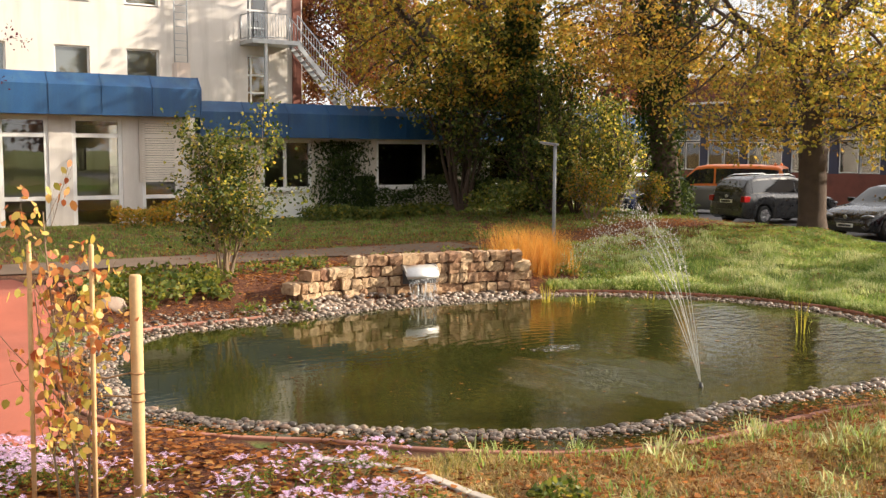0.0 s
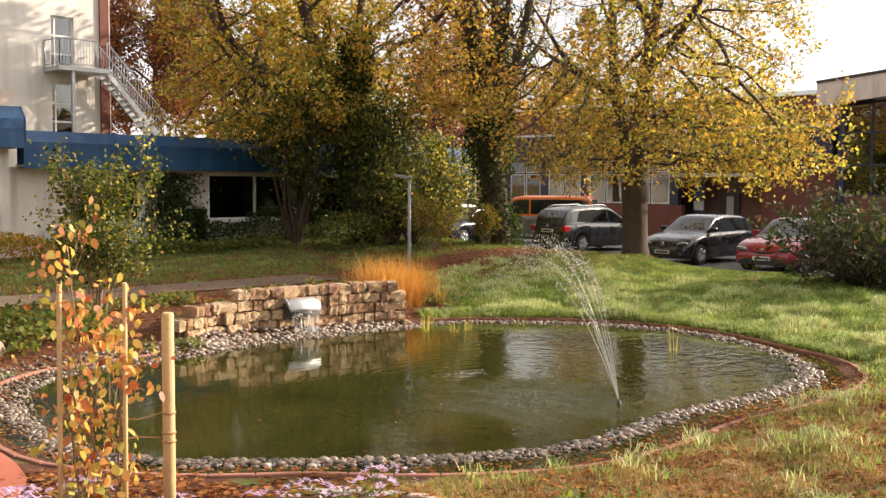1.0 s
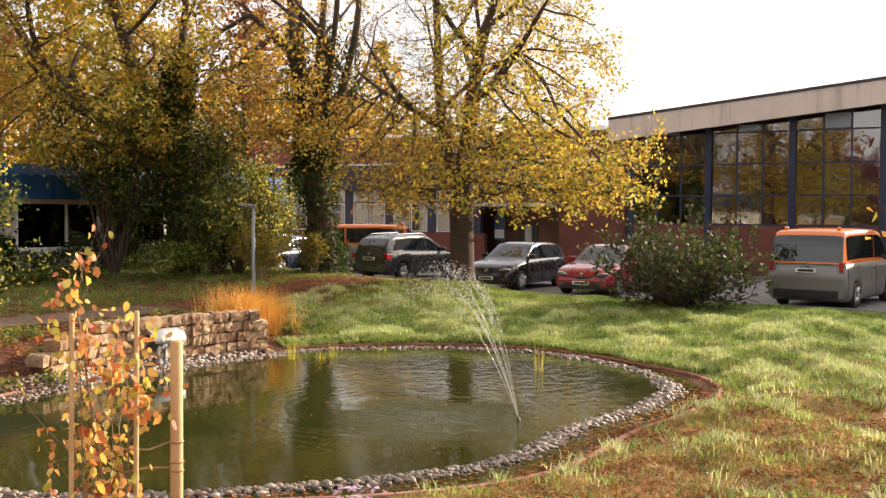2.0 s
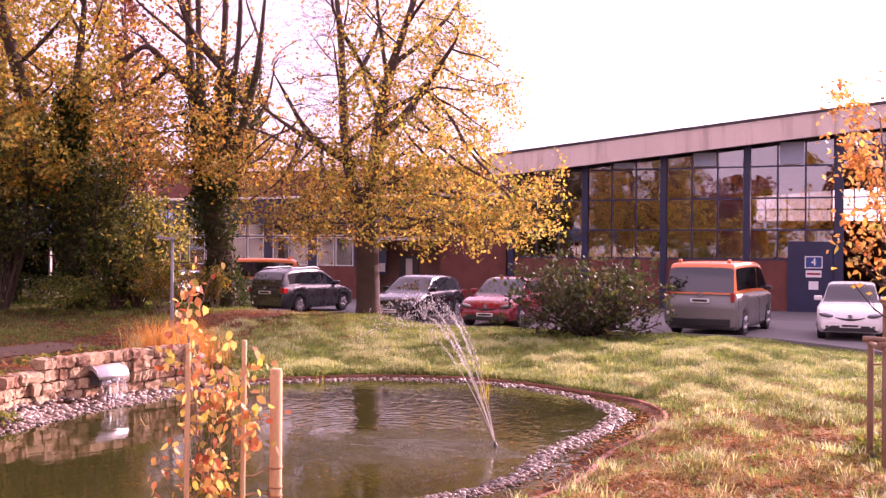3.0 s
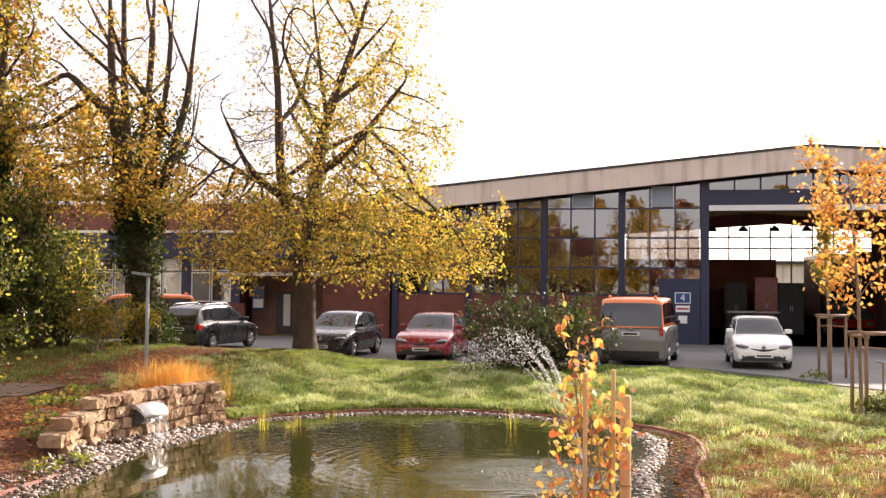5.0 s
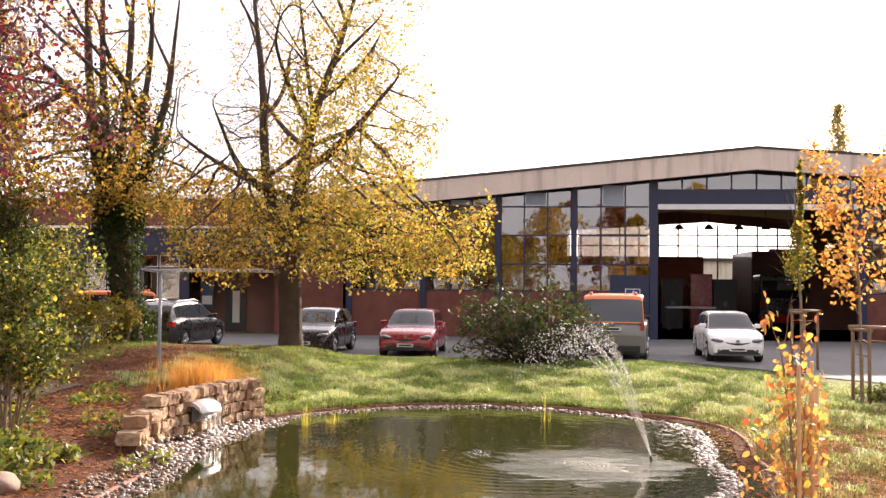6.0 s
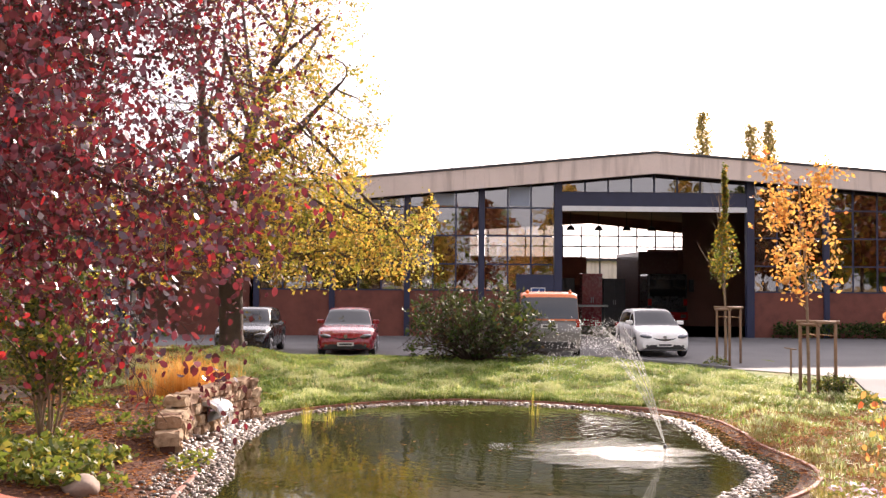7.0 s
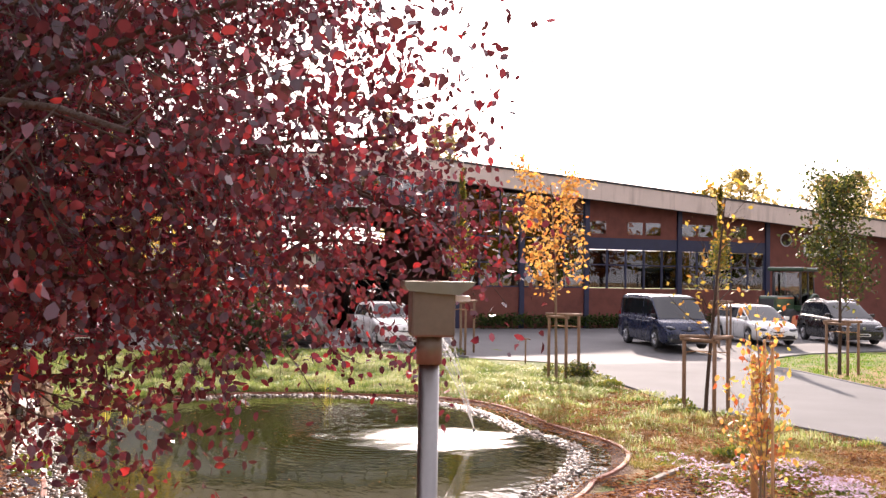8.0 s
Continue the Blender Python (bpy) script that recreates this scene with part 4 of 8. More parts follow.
LX = HX + 0.4
bm = bmesh.new()
sheet_wall(bm, 11.8, 45.0, LX, LX + 0.3, -0.3, 4.0, [(15.3, 19.5, -0.3, 3.0), (19.5, 45.0, 1.7, 4.0)], "y")
hang(part("wall", bm, M_BRICKRED), link)
for y in np.arange(20.0, 45, 2.75):
    kl("window_post", LX + 0.03, LX + 0.16, y + 1.345, y + 1.405, 1.7, 4.0, M_DARKMETAL)
    kl("window_transom", LX + 0.04, LX + 0.15, y + 0.25, y + 2.5, 3.262, 3.338, M_DARKMETAL)
    kl("window_pier", LX, LX + 0.3, y - 0.25, y + 0.25, 1.7, 4.0, M_BLUE_DARK)
    for q in range(2):
        y0, y1 = y + 0.25 + q * 1.125, y + 0.25 + (q + 1) * 1.125
        for z0, z1 in ((1.7, 3.3), (3.3, 4.0)):
            bm = bmesh.new()
            for b_ in ((y0 + 0.03, y0 + 0.08, z0 + 0.04, z1 - 0.04), (y1 - 0.08, y1 - 0.03, z0 + 0.04, z1 - 0.04), (y0 + 0.08, y1 - 0.08, z0 + 0.04, z0 + 0.09), (y0 + 0.08, y1 - 0.08, z1 - 0.09, z1 - 0.04)):
                box(bm, LX + 0.05, LX + 0.13, *b_)
            hang(part("window_frame", bm, M_WHITE), link)
            kl("pane", LX + 0.08, LX + 0.09, y0 + 0.08, y1 - 0.08, z0 + 0.08, z1 - 0.08, M_GLASS).visible_shadow = False
kl("fascia", LX - 0.5, LX + 0.3, 11.8, 45.0, 4.0, 5.3, M_BLUE_DARK, label="dark blue roof fascia")
kl("roof", LX - 0.55, LX + 14, 11.8, 45.0, 5.3, 5.42, M_WHITE)
kl("canopy", LX - 1.5, LX, 15.0, 19.8, 3.1, 3.28, M_GREYMETAL, label="pale entrance canopy")
kl("porch_back", LX + 1.8, LX + 2.0, 15.0, 19.8, -0.3, 3.2, M_INTERIOR)
kl("entrance_door", LX + 1.7, LX + 1.78, 17.3, 18.4, 0.1, 2.3, M_DARKMETAL)
kl("door_pane", LX + 1.68, LX + 1.695, 17.62, 18.0, 0.5, 2.15, M_WHITE, label="pale glazed strip of the door")
kl("notice_board", LX + 0.9, LX + 0.95, 18.78, 19.42, 1.35, 2.65, M_BLUE, label="blue notice board")
kl("notice_sheet", LX + 0.885, LX + 0.895, 18.83, 19.37, 1.45, 1.9, M_WHITE)
kl("rear_wall", LX + 13, LX + 13.3, 11.8, 45, -0.3, 5.3, M_BRICKRED)
upper = empty("upper_block", "set-back brick block with white roof line", "building", at=(42, 22, 0))
hang(bx("wall", 42, 54, 11.9, 48, 5.45, 7.5, M_BRICKRED), upper)
hang(bx("roof", 41.6, 54.4, 11.9, 48.4, 7.5, 7.72, M_WHITE), upper)


# ---- plants ----
class Growth:
    """Wood and leaf places of one plant, gathered as arrays."""

    def __init__(self, seed):
        self.rng = np.random.default_rng(seed)
        self.v, self.f, self.n = [], [], 0
        self.tips = []

    def limb(self, pts, radii, sides):
        pts = np.asarray(pts, float)
        d = np.gradient(pts, axis=0)
        d /= np.linalg.norm(d, axis=1)[:, None] + 1e-9
        ref = np.where(np.abs(d[:, 2:3]) < 0.9, [[0, 0, 1.0]], [[1.0, 0, 0]])
        u = np.cross(d, ref)
        u /= np.linalg.norm(u, axis=1)[:, None] + 1e-9
        w = np.cross(d, u)
        ang = np.arange(sides) * math.tau / sides
        rad = np.asarray(radii)[:, None, None]
        ring = pts[:, None] + rad * (u[:, None] * np.cos(ang)[None, :, None] + w[:, None] * np.sin(ang)[None, :, None])
        self.v.append(ring.reshape(-1, 3))
        k = len(pts)
        i, j = np.meshgrid(np.arange(k - 1), np.arange(sides), indexing="ij")
        a = self.n + (i * sides + j).ravel()
        b = self.n + (i * sides + (j + 1) % sides).ravel()
        self.f.append(np.stack([a, b, b + sides, a + sides], 1))
        self.n += k * sides

    def grow(self, p, d, length, r, level, spec):
        """A limb that wanders and lets side limbs go, down to twigs."""
        rng = self.rng
        segs = spec["segs"][level]
        wob, lift = spec["wobble"][level], spec["lift"][level]
        p, d = np.array(p, float), np.array(d, float) / np.linalg.norm(d)
        pts, dirs = [p.copy()], [d.copy()]
        for _ in range(segs):
            d = d + rng.normal(0, wob, 3) + np.array([0, 0, lift])
            d /= np.linalg.norm(d)
            p = p + d * length / segs
            pts.append(p.copy())
            dirs.append(d.copy())
        taper = np.linspace(1, spec["taper"][level], segs + 1)
        self.limb(pts, r * taper, spec["sides"][level])
        last = level == len(spec["segs"]) - 1
        if level >= spec["leaf_from"]:
            for q in range(1, segs + 1):
                self.tips.append((pts[q], level))
        if last:
            return
        n = spec["kids"][level]
        n = int(n + rng.integers(-1, 2)) if n > 3 else n
        for k in range(n):
            u = spec["start"][level] + (1 - spec["start"][level]) * (k + rng.uniform(0.1, 0.9)) / n
            x = u * segs
            i = min(int(x), segs - 1)
            q = pts[i] + (pts[i + 1] - pts[i]) * (x - i)
            ax = dirs[i + 1]
            perp = np.cross(ax, rng.normal(0, 1, 3))
            perp /= np.linalg.norm(perp) + 1e-9
            ang = radians(spec["angle"][level] + rng.uniform(-14, 14))
            nd = ax * math.cos(ang) + perp * math.sin(ang)
            ln = length * spec["ratio"][level] * (1.15 - 0.55 * u) * rng.uniform(0.75, 1.2)
            rr = r * (1 + (spec["taper"][level] - 1) * u) * spec["thin"][level]
            self.grow(q, nd, ln, rr, level + 1, spec)

    def wood(self):
        return np.vstack(self.v), np.vstack(self.f)


def leaf_cloud(rng, pts, size, droop=0.2, wide=0.6):
    """One folded leaf blade at each point."""
    n = len(pts)
    th = rng.uniform(0, math.tau, n)
    el = rng.normal(-droop, 0.6, n)
    d = np.stack([np.cos(th) * np.cos(el), np.sin(th) * np.cos(el), np.sin(el)], 1)
    r = rng.normal(0, 1, (n, 3))
    s = np.cross(d, r)
    s /= np.linalg.norm(s, axis=1)[:, None] + 1e-9
    up = np.cross(s, d)
    L = (size * rng.uniform(0.65, 1.25, n))[:, None]
    a = pts
    b = pts + d * L * 0.45 + s * L * 0.5 * wide + up * L * 0.10
    c = pts + d * L
    e = pts + d * L * 0.45 - s * L * 0.5 * wide + up * L * 0.10
    v = np.stack([a, b, c, e], 1).reshape(-1, 3)
    f = np.arange(4 * n).reshape(n, 4)
    return v, f


def oval_cloud(rng, pts, size, droop=0.2, wide=0.7):
    """Broader leaves of six corners, for plants close to the path."""
    n = len(pts)
    th, el = rng.uniform(0, math.tau, n), rng.normal(-droop, 0.6, n)
    d = np.stack([np.cos(th) * np.cos(el), np.sin(th) * np.cos(el), np.sin(el)], 1)
    s = np.cross(d, rng.normal(0, 1, (n, 3)))
    s /= np.linalg.norm(s, axis=1)[:, None] + 1e-9
    up = np.cross(s, d)
    L = (size * rng.uniform(0.6, 1.25, n))[:, None]
    cup = rng.normal(0.08, 0.06, (n, 1))
    ring = [pts, *(pts + d * L * a + s * L * b * wide + up * L * (cup * abs(b) * 2 - 0.12 * a * a)
                   for a, b in ((0.25, 0.40), (0.65, 0.42), (1.0, 0.0), (0.65, -0.42), (0.25, -0.40)))]
    return np.stack(ring, 1).reshape(-1, 3), np.arange(6 * n).reshape(n, 6)


def leaf_points(g, count, spread_, keep=None, weight=None, clump=0):
    tips = np.array([t[0] for t in g.tips])
    if keep is not None:
        tips = tips[keep(tips)]
    p = None
    if weight is not None:
        p = weight(tips)
        p = p / p.sum()
    if clump:
        some = g.rng.choice(len(tips), max(1, count // clump), p=p)
        idx = some[g.rng.integers(0, len(some), count)]
    else:
        idx = g.rng.choice(len(tips), count, p=p)
    return tips[idx] + g.rng.normal(0, spread_, (count, 3))


def plant(name, label, category, at, g, bark, leaves, group="", crown_name="crown", oval=False):
    """A plant of a trunk (with its limbs) and crowns of leaves: leaves is a list of (points, size, material, droop, label)."""
    ob = empty(name, label, category, group, at=at)
    v, f = g.wood()
    tr = new("trunk", raw_mesh("trunk", v, f, bark, smooth=True))
    tr.parent = ob
    for pts, size, mat, droop, lab in leaves:
        lv, lf = (oval_cloud if oval else leaf_cloud)(g.rng, pts, size, droop)
        cr = new(crown_name, raw_mesh("crown", lv, lf, mat))
        cr.parent = ob
        if lab:
            cr["label"] = lab
    return ob


L_YELLOW = leaf_mat("yellow_autumn_leaves", [(0.0, (0.15, 0.16, 0.03)), (0.3, (0.40, 0.30, 0.065)), (0.6, (0.54, 0.37, 0.085)), (0.85, (0.44, 0.23, 0.05)), (1.0, (0.20, 0.10, 0.025))], 0.55)
L_OLIVE = leaf_mat("olive_autumn_leaves", [(0.0, (0.12, 0.12, 0.02)), (0.4, (0.26, 0.21, 0.03)), (0.7, (0.40, 0.26, 0.04)), (1.0, (0.42, 0.18, 0.03))], 0.55)
L_GREEN = leaf_mat("green_leaves", [(0.0, (0.05, 0.08, 0.015)), (0.5, (0.11, 0.15, 0.03)), (0.85, (0.20, 0.21, 0.045)), (1.0, (0.34, 0.27, 0.05))], 0.45)
L_IVY = leaf_mat("dark_ivy_leaves", [(0.0, (0.018, 0.034, 0.010)), (0.6, (0.045, 0.075, 0.02)), (1.0, (0.09, 0.12, 0.03))], 0.3, 0.6, 0.15)
L_RHODO = leaf_mat("leathery_evergreen_leaves", [(0.0, (0.03, 0.045, 0.018)), (0.5, (0.065, 0.085, 0.035)), (0.9, (0.11, 0.125, 0.055)), (1.0, (0.22, 0.10, 0.05))], 0.22, 0.6, 0.2)
L_RED = leaf_mat("dark_red_leaves", [(0.0, (0.040, 0.013, 0.022)), (0.5, (0.085, 0.017, 0.034)), (0.88, (0.14, 0.021, 0.042)), (1.0, (0.36, 0.03, 0.04))], 0.36, 0.22, 1.0)
L_ORANGE = leaf_mat("orange_leaves", [(0.0, (0.50, 0.33, 0.11)), (0.5, (0.58, 0.34, 0.11)), (0.8, (0.50, 0.23, 0.06)), (1.0, (0.36, 0.12, 0.05))], 0.5)
L_SAPLING = leaf_mat("sapling_leaves", [(0.0, (0.36, 0.36, 0.07)), (0.3, (0.64, 0.48, 0.15)), (0.55, (0.62, 0.36, 0.13)), (0.8, (0.50, 0.19, 0.08)), (1.0, (0.34, 0.08, 0.04))], 0.38)
L_RUST = leaf_mat("rusty_leaves", [(0.0, (0.10, 0.035, 0.018)), (0.5, (0.20, 0.065, 0.028)), (1.0, (0.30, 0.13, 0.04))], 0.35)
L_LIME = leaf_mat("yellow_green_leaves", [(0.0, (0.12, 0.15, 0.025)), (0.4, (0.30, 0.29, 0.06)), (0.8, (0.50, 0.42, 0.09)), (1.0, (0.56, 0.38, 0.10))], 0.55)

BIG = dict(segs=(8, 7, 6, 5), wobble=(0.05, 0.13, 0.2, 0.28), lift=(0.02, 0.035, 0.03, 0.0), taper=(0.35, 0.3, 0.3, 0.3), sides=(10, 7, 5, 3),
           kids=(10, 8, 6), start=(0.25, 0.2, 0.15), angle=(52, 46, 42), ratio=(0.42, 0.48, 0.5), thin=(0.42, 0.5, 0.5), leaf_from=2)


def young(seed, x, y, h, crown_lo, n, size, mat, r=0.035, angle=40, lab=""):
    g = Growth(seed)
    z = ground_z(x, y)
    spec = dict(segs=(8, 5, 4), wobble=(0.02, 0.10, 0.2), lift=(0.0, 0.05, 0.02), taper=(0.3, 0.4, 0.4), sides=(8, 5, 3), kids=(16, 5),
                start=(crown_lo / h, 0.2), angle=(angle, 40), ratio=(0.30, 0.45), thin=(0.4, 0.5), leaf_from=1)
    g.grow((0, 0, -0.1), (0, 0, 1), h, r, 0, spec)
    return g, (x, y, z)


low = dict(segs=(8, 6, 5), wobble=(0.10, 0.18, 0.26), lift=(-0.015, 0.0, -0.02), taper=(0.25, 0.3, 0.3), sides=(7, 4, 3), kids=(10, 7), start=(0.2, 0.15),
           angle=(45, 42), ratio=(0.42, 0.45), thin=(0.45, 0.5), leaf_from=1)


def bent(pts, n):
    """A smooth line through points."""
    p = np.array(pts, float)
    seg = np.r_[0, np.cumsum(np.linalg.norm(np.diff(p, axis=0), axis=1))]
    s_ = np.linspace(0, seg[-1], n)
    q = np.stack([np.interp(s_, seg, p[:, k]) for k in range(3)], 1)
    for _ in range(3):
        q[1:-1] = 0.5 * q[1:-1] + 0.25 * (q[2:] + q[:-2])
    return q


def colonise(g, stems, goals, step=0.28, reach=3.0, clear=0.5, rounds=70, bole=0.38, tip=0.0055, up=0.10, power=2.25, twig=0.45, twigs=2):
    """Limbs that grow from the stems towards goals spread through the crown; thickness sums up from the twigs."""
    rng = g.rng
    pos, par = [], []
    for line, at in stems:
        prev = -1 if at is None else at
        for q in line:
            pos.append(np.array(q, float))
            par.append(prev)
            prev = len(pos) - 1
    first = len(pos)
    goals = np.array(goals, float)
    best = np.full(len(goals), 1e9)
    near = np.zeros(len(goals), int)

    def look_at(lo):
        for a_ in range(lo, len(pos), 200):
            block_ = np.array(pos[a_:a_ + 200])
            d = np.linalg.norm(goals[:, None] - block_[None], axis=2)
            k = d.argmin(1)
            m = d[np.arange(len(goals)), k]
            better = m < best
            best[better], near[better] = m[better], a_ + k[better]
    look_at(0)
    for _ in range(rounds):
        live = (best < reach) & (best > clear)
        if not live.any():
            break
        pull = collections.defaultdict(lambda: np.zeros(3))
        for gi in np.nonzero(live)[0]:
            d = goals[gi] - pos[near[gi]]
            pull[near[gi]] += d / (np.linalg.norm(d) + 1e-9)
        lo = len(pos)
        for k, d in pull.items():
            d = d / (np.linalg.norm(d) + 1e-9) + rng.normal(0, 0.16, 3) + np.array([0, 0, up])
            d /= np.linalg.norm(d)
            pos.append(pos[k] + d * step)
            par.append(k)
        look_at(lo)
    n = len(pos)
    pos = np.array(pos)
    kids = [[] for _ in range(n)]
    for k, q in enumerate(par):
        if q >= 0:
            kids[q].append(k)
    rad = np.zeros(n)
    order = sorted(range(n), key=lambda k: -k)
    for k in order:
        rad[k] = max(tip, sum(rad[c] ** power for c in kids[k]) ** (1 / power)) if kids[k] else tip
    # parents may follow their kids in number only inside the stems, which run in order
    big = rad.max()
    rad = tip + (rad - tip) * (bole - tip) / (big - tip)
    seen = np.zeros(n, bool)
    for k in range(n):
        if seen[k]:
            continue
        chain = [k] if par[k] < 0 else [par[k], k]
        seen[k] = True
        while kids[chain[-1]]:
            nxt = max(kids[chain[-1]], key=lambda c: rad[c])
            if seen[nxt]:
                break
            seen[nxt] = True
            chain.append(nxt)
        rr = rad[chain].copy()
        if par[k] >= 0:
            rr[0] = rr[1]
        pts = pos[chain].copy()
        if len(pts) > 3:
            pts[1:-1] = 0.5 * pts[1:-1] + 0.25 * (pts[2:] + pts[:-2])
        g.limb(pts, rr, 10 if rr[0] > 0.12 else 6 if rr[0] > 0.04 else 4 if rr[0] > 0.015 else 3)
    thin = np.nonzero((rad < max(0.03, tip * 3)) & (np.arange(n) >= first))[0]
    for k in thin:
        g.tips.append((pos[k], 2))
        d = pos[k] - pos[par[k]]
        d /= np.linalg.norm(d) + 1e-9
        for _ in range(twigs):
            e = d * 0.9 + rng.normal(0, 0.5, 3) + [0, 0, 0.15]
            e /= np.linalg.norm(e)
            ln = twig * rng.uniform(0.5, 1.3)
            m = pos[k] + e * ln * 0.5 + rng.normal(0, 0.04, 3)
            q = pos[k] + e * ln + np.array([0, 0, 0.06])
            g.limb([pos[k], m, q], [tip * 0.8, tip * 0.65, tip * 0.4], 3)
            g.tips.append((m, 3))
            g.tips.append((q, 3))
    return pos, rad, first


def limbs_of(rng, stem, base, n, lengths, rise, lo=0.12, hi=0.9):
    """Main limbs that leave a stem in turn and curve upwards; gives (line, number of the node they leave)."""
    out_ = []
    for k in range(n):
        u = lo + (hi - lo) * (k + rng.uniform(0.0, 0.6)) / n
        i = min(int(u * len(stem)), len(stem) - 2)
        az = k * 2.39996 + rng.uniform(-0.4, 0.4)
        ln = np.interp(u, [lo, hi], lengths) * rng.uniform(0.85, 1.15)
        el = np.interp(u, [lo, hi], rise)
        d = np.array([math.cos(az), math.sin(az), el])
        d /= np.linalg.norm(d)
        p = stem[i].copy()
        pts = []
        for q in range(8):
            p = p + d * ln / 8
            pts.append(p.copy())
            d = d + rng.normal(0, 0.09, 3) + [0, 0, 0.05]
            d /= np.linalg.norm(d)
        out_.append((bent(pts, max(6, int(ln / 0.3))), base + i))
    return out_


def crown_goals(rng, n, prof, cx=lambda z: 0.0, cy=lambda z: 0.0, squash=1.0, hollow=0.35):
    """Points through a crown whose half-width at each height is given."""
    zs, ws = [p[0] for p in prof], [p[1] for p in prof]
    grid = np.linspace(zs[0], zs[-1], 200)
    area = np.interp(grid, zs, ws) ** 2 + 0.05
    z = np.interp(rng.random(n), np.cumsum(area) / area.sum(), grid)
    a_ = rng.uniform(0, math.tau, n)
    r = np.interp(z, zs, ws) * np.sqrt(hollow ** 2 + (1 - hollow ** 2) * rng.random(n)) * (0.86 + 0.14 * np.sin(3 * a_ + 1.7 * z))
    return np.c_[cx(z) + r * np.cos(a_) * squash, cy(z) + r * np.sin(a_), z]


# the broad yellow tree by the car park: two stems from one short bole
g = Growth(11)
bole = bent([(0, 0, -0.3), (0.0, 0.02, 0.6), (0, 0.05, 1.6), (0.0, 0.08, 2.7)], 10)
stem_a = bent([(0.0, 0.12, 2.9), (0.0, 0.55, 4.2), (0.05, 0.9, 5.6), (0.1, 1.05, 8.6), (0.1, 1.3, 10.6), (0.1, 1.5, 12.6)], 34)
stem_b = bent([(0.0, 0.02, 2.9), (0.0, -0.15, 4.6), (-0.1, -0.45, 6.6), (-0.1, -0.7, 7.6), (0.0, -1.35, 9.4), (0.1, -1.9, 11.2), (0.1, -2.2, 12.8)], 34)
stem_c = bent([(-0.08, -0.6, 7.3), (-0.2, -0.45, 8.6), (-0.2, -0.2, 10.5), (-0.2, 0.0, 12.4)], 16)
goals_ = crown_goals(g.rng, 4600, [(2.4, 3.6), (3.2, 4.7), (5.0, 4.9), (8.0, 4.7), (10.0, 4.0), (12.0, 2.9), (14.0, 0.9)], cy=lambda z: 0.0 * z, hollow=0.3)
gap_ = (0.4 * goals_[:, 0] - 0.9 * goals_[:, 1] < -2.0) & (goals_[:, 2] > 5.4)
goals_ = goals_[~gap_ | (g.rng.random(len(goals_)) < 0.15)]
low_right = np.c_[g.rng.uniform(-2.4, 1.5, 420), g.rng.uniform(-5.7, -3.0, 420), g.rng.uniform(2.5, 4.3, 420)]
stems_ = [(bole, None), (stem_a, 9), (stem_b, 9), (stem_c, 10 + 34 + 13)]
stems_ += [q_ for q_ in limbs_of(g.rng, stem_a, 10, 12, (3.8, 2.0), (0.25, 1.3)) if q_[0][-1][1] < 2.6 or q_[0][-1][2] < 6.0]
stems_ += limbs_of(g.rng, stem_b, 44, 12, (4.2, 2.2), (0.25, 1.3)) + limbs_of(g.rng, stem_c, 78, 4, (2.4, 1.5), (0.9, 1.4))
colonise(g, stems_, np.vstack([goals_, low_right]), bole=0.36, clear=0.40, step=0.24, up=0.16, power=2.3, reach=2.2, tip=0.0045, twig=0.6, twigs=3)
g.limb([(0, 0, -0.4), (0, 0, 0.0), (0, 0.01, 0.25), (0, 0.02, 0.7)], [0.74, 0.52, 0.42, 0.35], 14)
weight_low = lambda t: np.interp(t[:, 2], [2.0, 5.0, 6.2, 7.5, 9.0, 12.0], [1.0, 1.0, 0.60, 0.48, 0.42, 0.32]) * np.where((0.4 * t[:, 0] - 0.9 * t[:, 1] < -0.8) & (t[:, 2] > 5.6), 0.15, 1.0) * np.where((np.hypot(t[:, 0], t[:, 1]) < 1.2) & (t[:, 2] < 3.4), 0.1, 1.0)
plant("yellow_tree", "broad tree with thinning yellow autumn leaves on the lawn edge", "tree", (14.5, 9.3, 0.38), g, M_BARK,
      [(leaf_points(g, 15000, 0.13, weight=weight_low, clump=8), 0.125, L_YELLOW, 0.3, "yellow leaves"),
       (leaf_points(g, 12500, 0.13, weight=lambda t: weight_low(t) * np.where(t[:, 1] < -0.5, 1.0, 0.35), clump=9), 0.13, L_LIME, 0.3, "yellow-green leaves")])

# the ivy-clad tree with several upright stems
g = Growth(23)
bole = bent([(0, 0, -0.3), (0, 0.05, 0.6), (0.05, 0.4, 2.6), (0, 0.75, 4.6)], 12)
stems_ = [(bole, None)]
for dy, dx, top, k0 in ((0.9, 0.1, 13.0, 10), (0.25, -0.2, 14.0, 11), (-0.45, 0.2, 13.5, 11), (-1.1, -0.1, 12.5, 10), (-1.5, 0.3, 12.0, 9)):
    p0 = bole[k0]
    stems_.append((bent([p0 + [dx * 0.1, dy * 0.12, 0.25], p0 + [dx * 0.5, dy * 0.55, 1.6], p0 + [dx, dy, 4.2], (dx * 1.4, p0[1] + dy * 1.25, top)], 30), k0))
goals_ = crown_goals(g.rng, 2000, [(4.2, 3.4), (6.0, 4.2), (9.0, 3.6), (12.0, 2.8), (14.5, 1.0)], cy=lambda z: 0.6 + 0.0 * z, hollow=0.3)
gap_ = (0.4 * goals_[:, 0] - 0.9 * goals_[:, 1] > 0.9) & (goals_[:, 2] > 5.6)
goals_ = goals_[~gap_ | (g.rng.random(len(goals_)) < 0.2)]
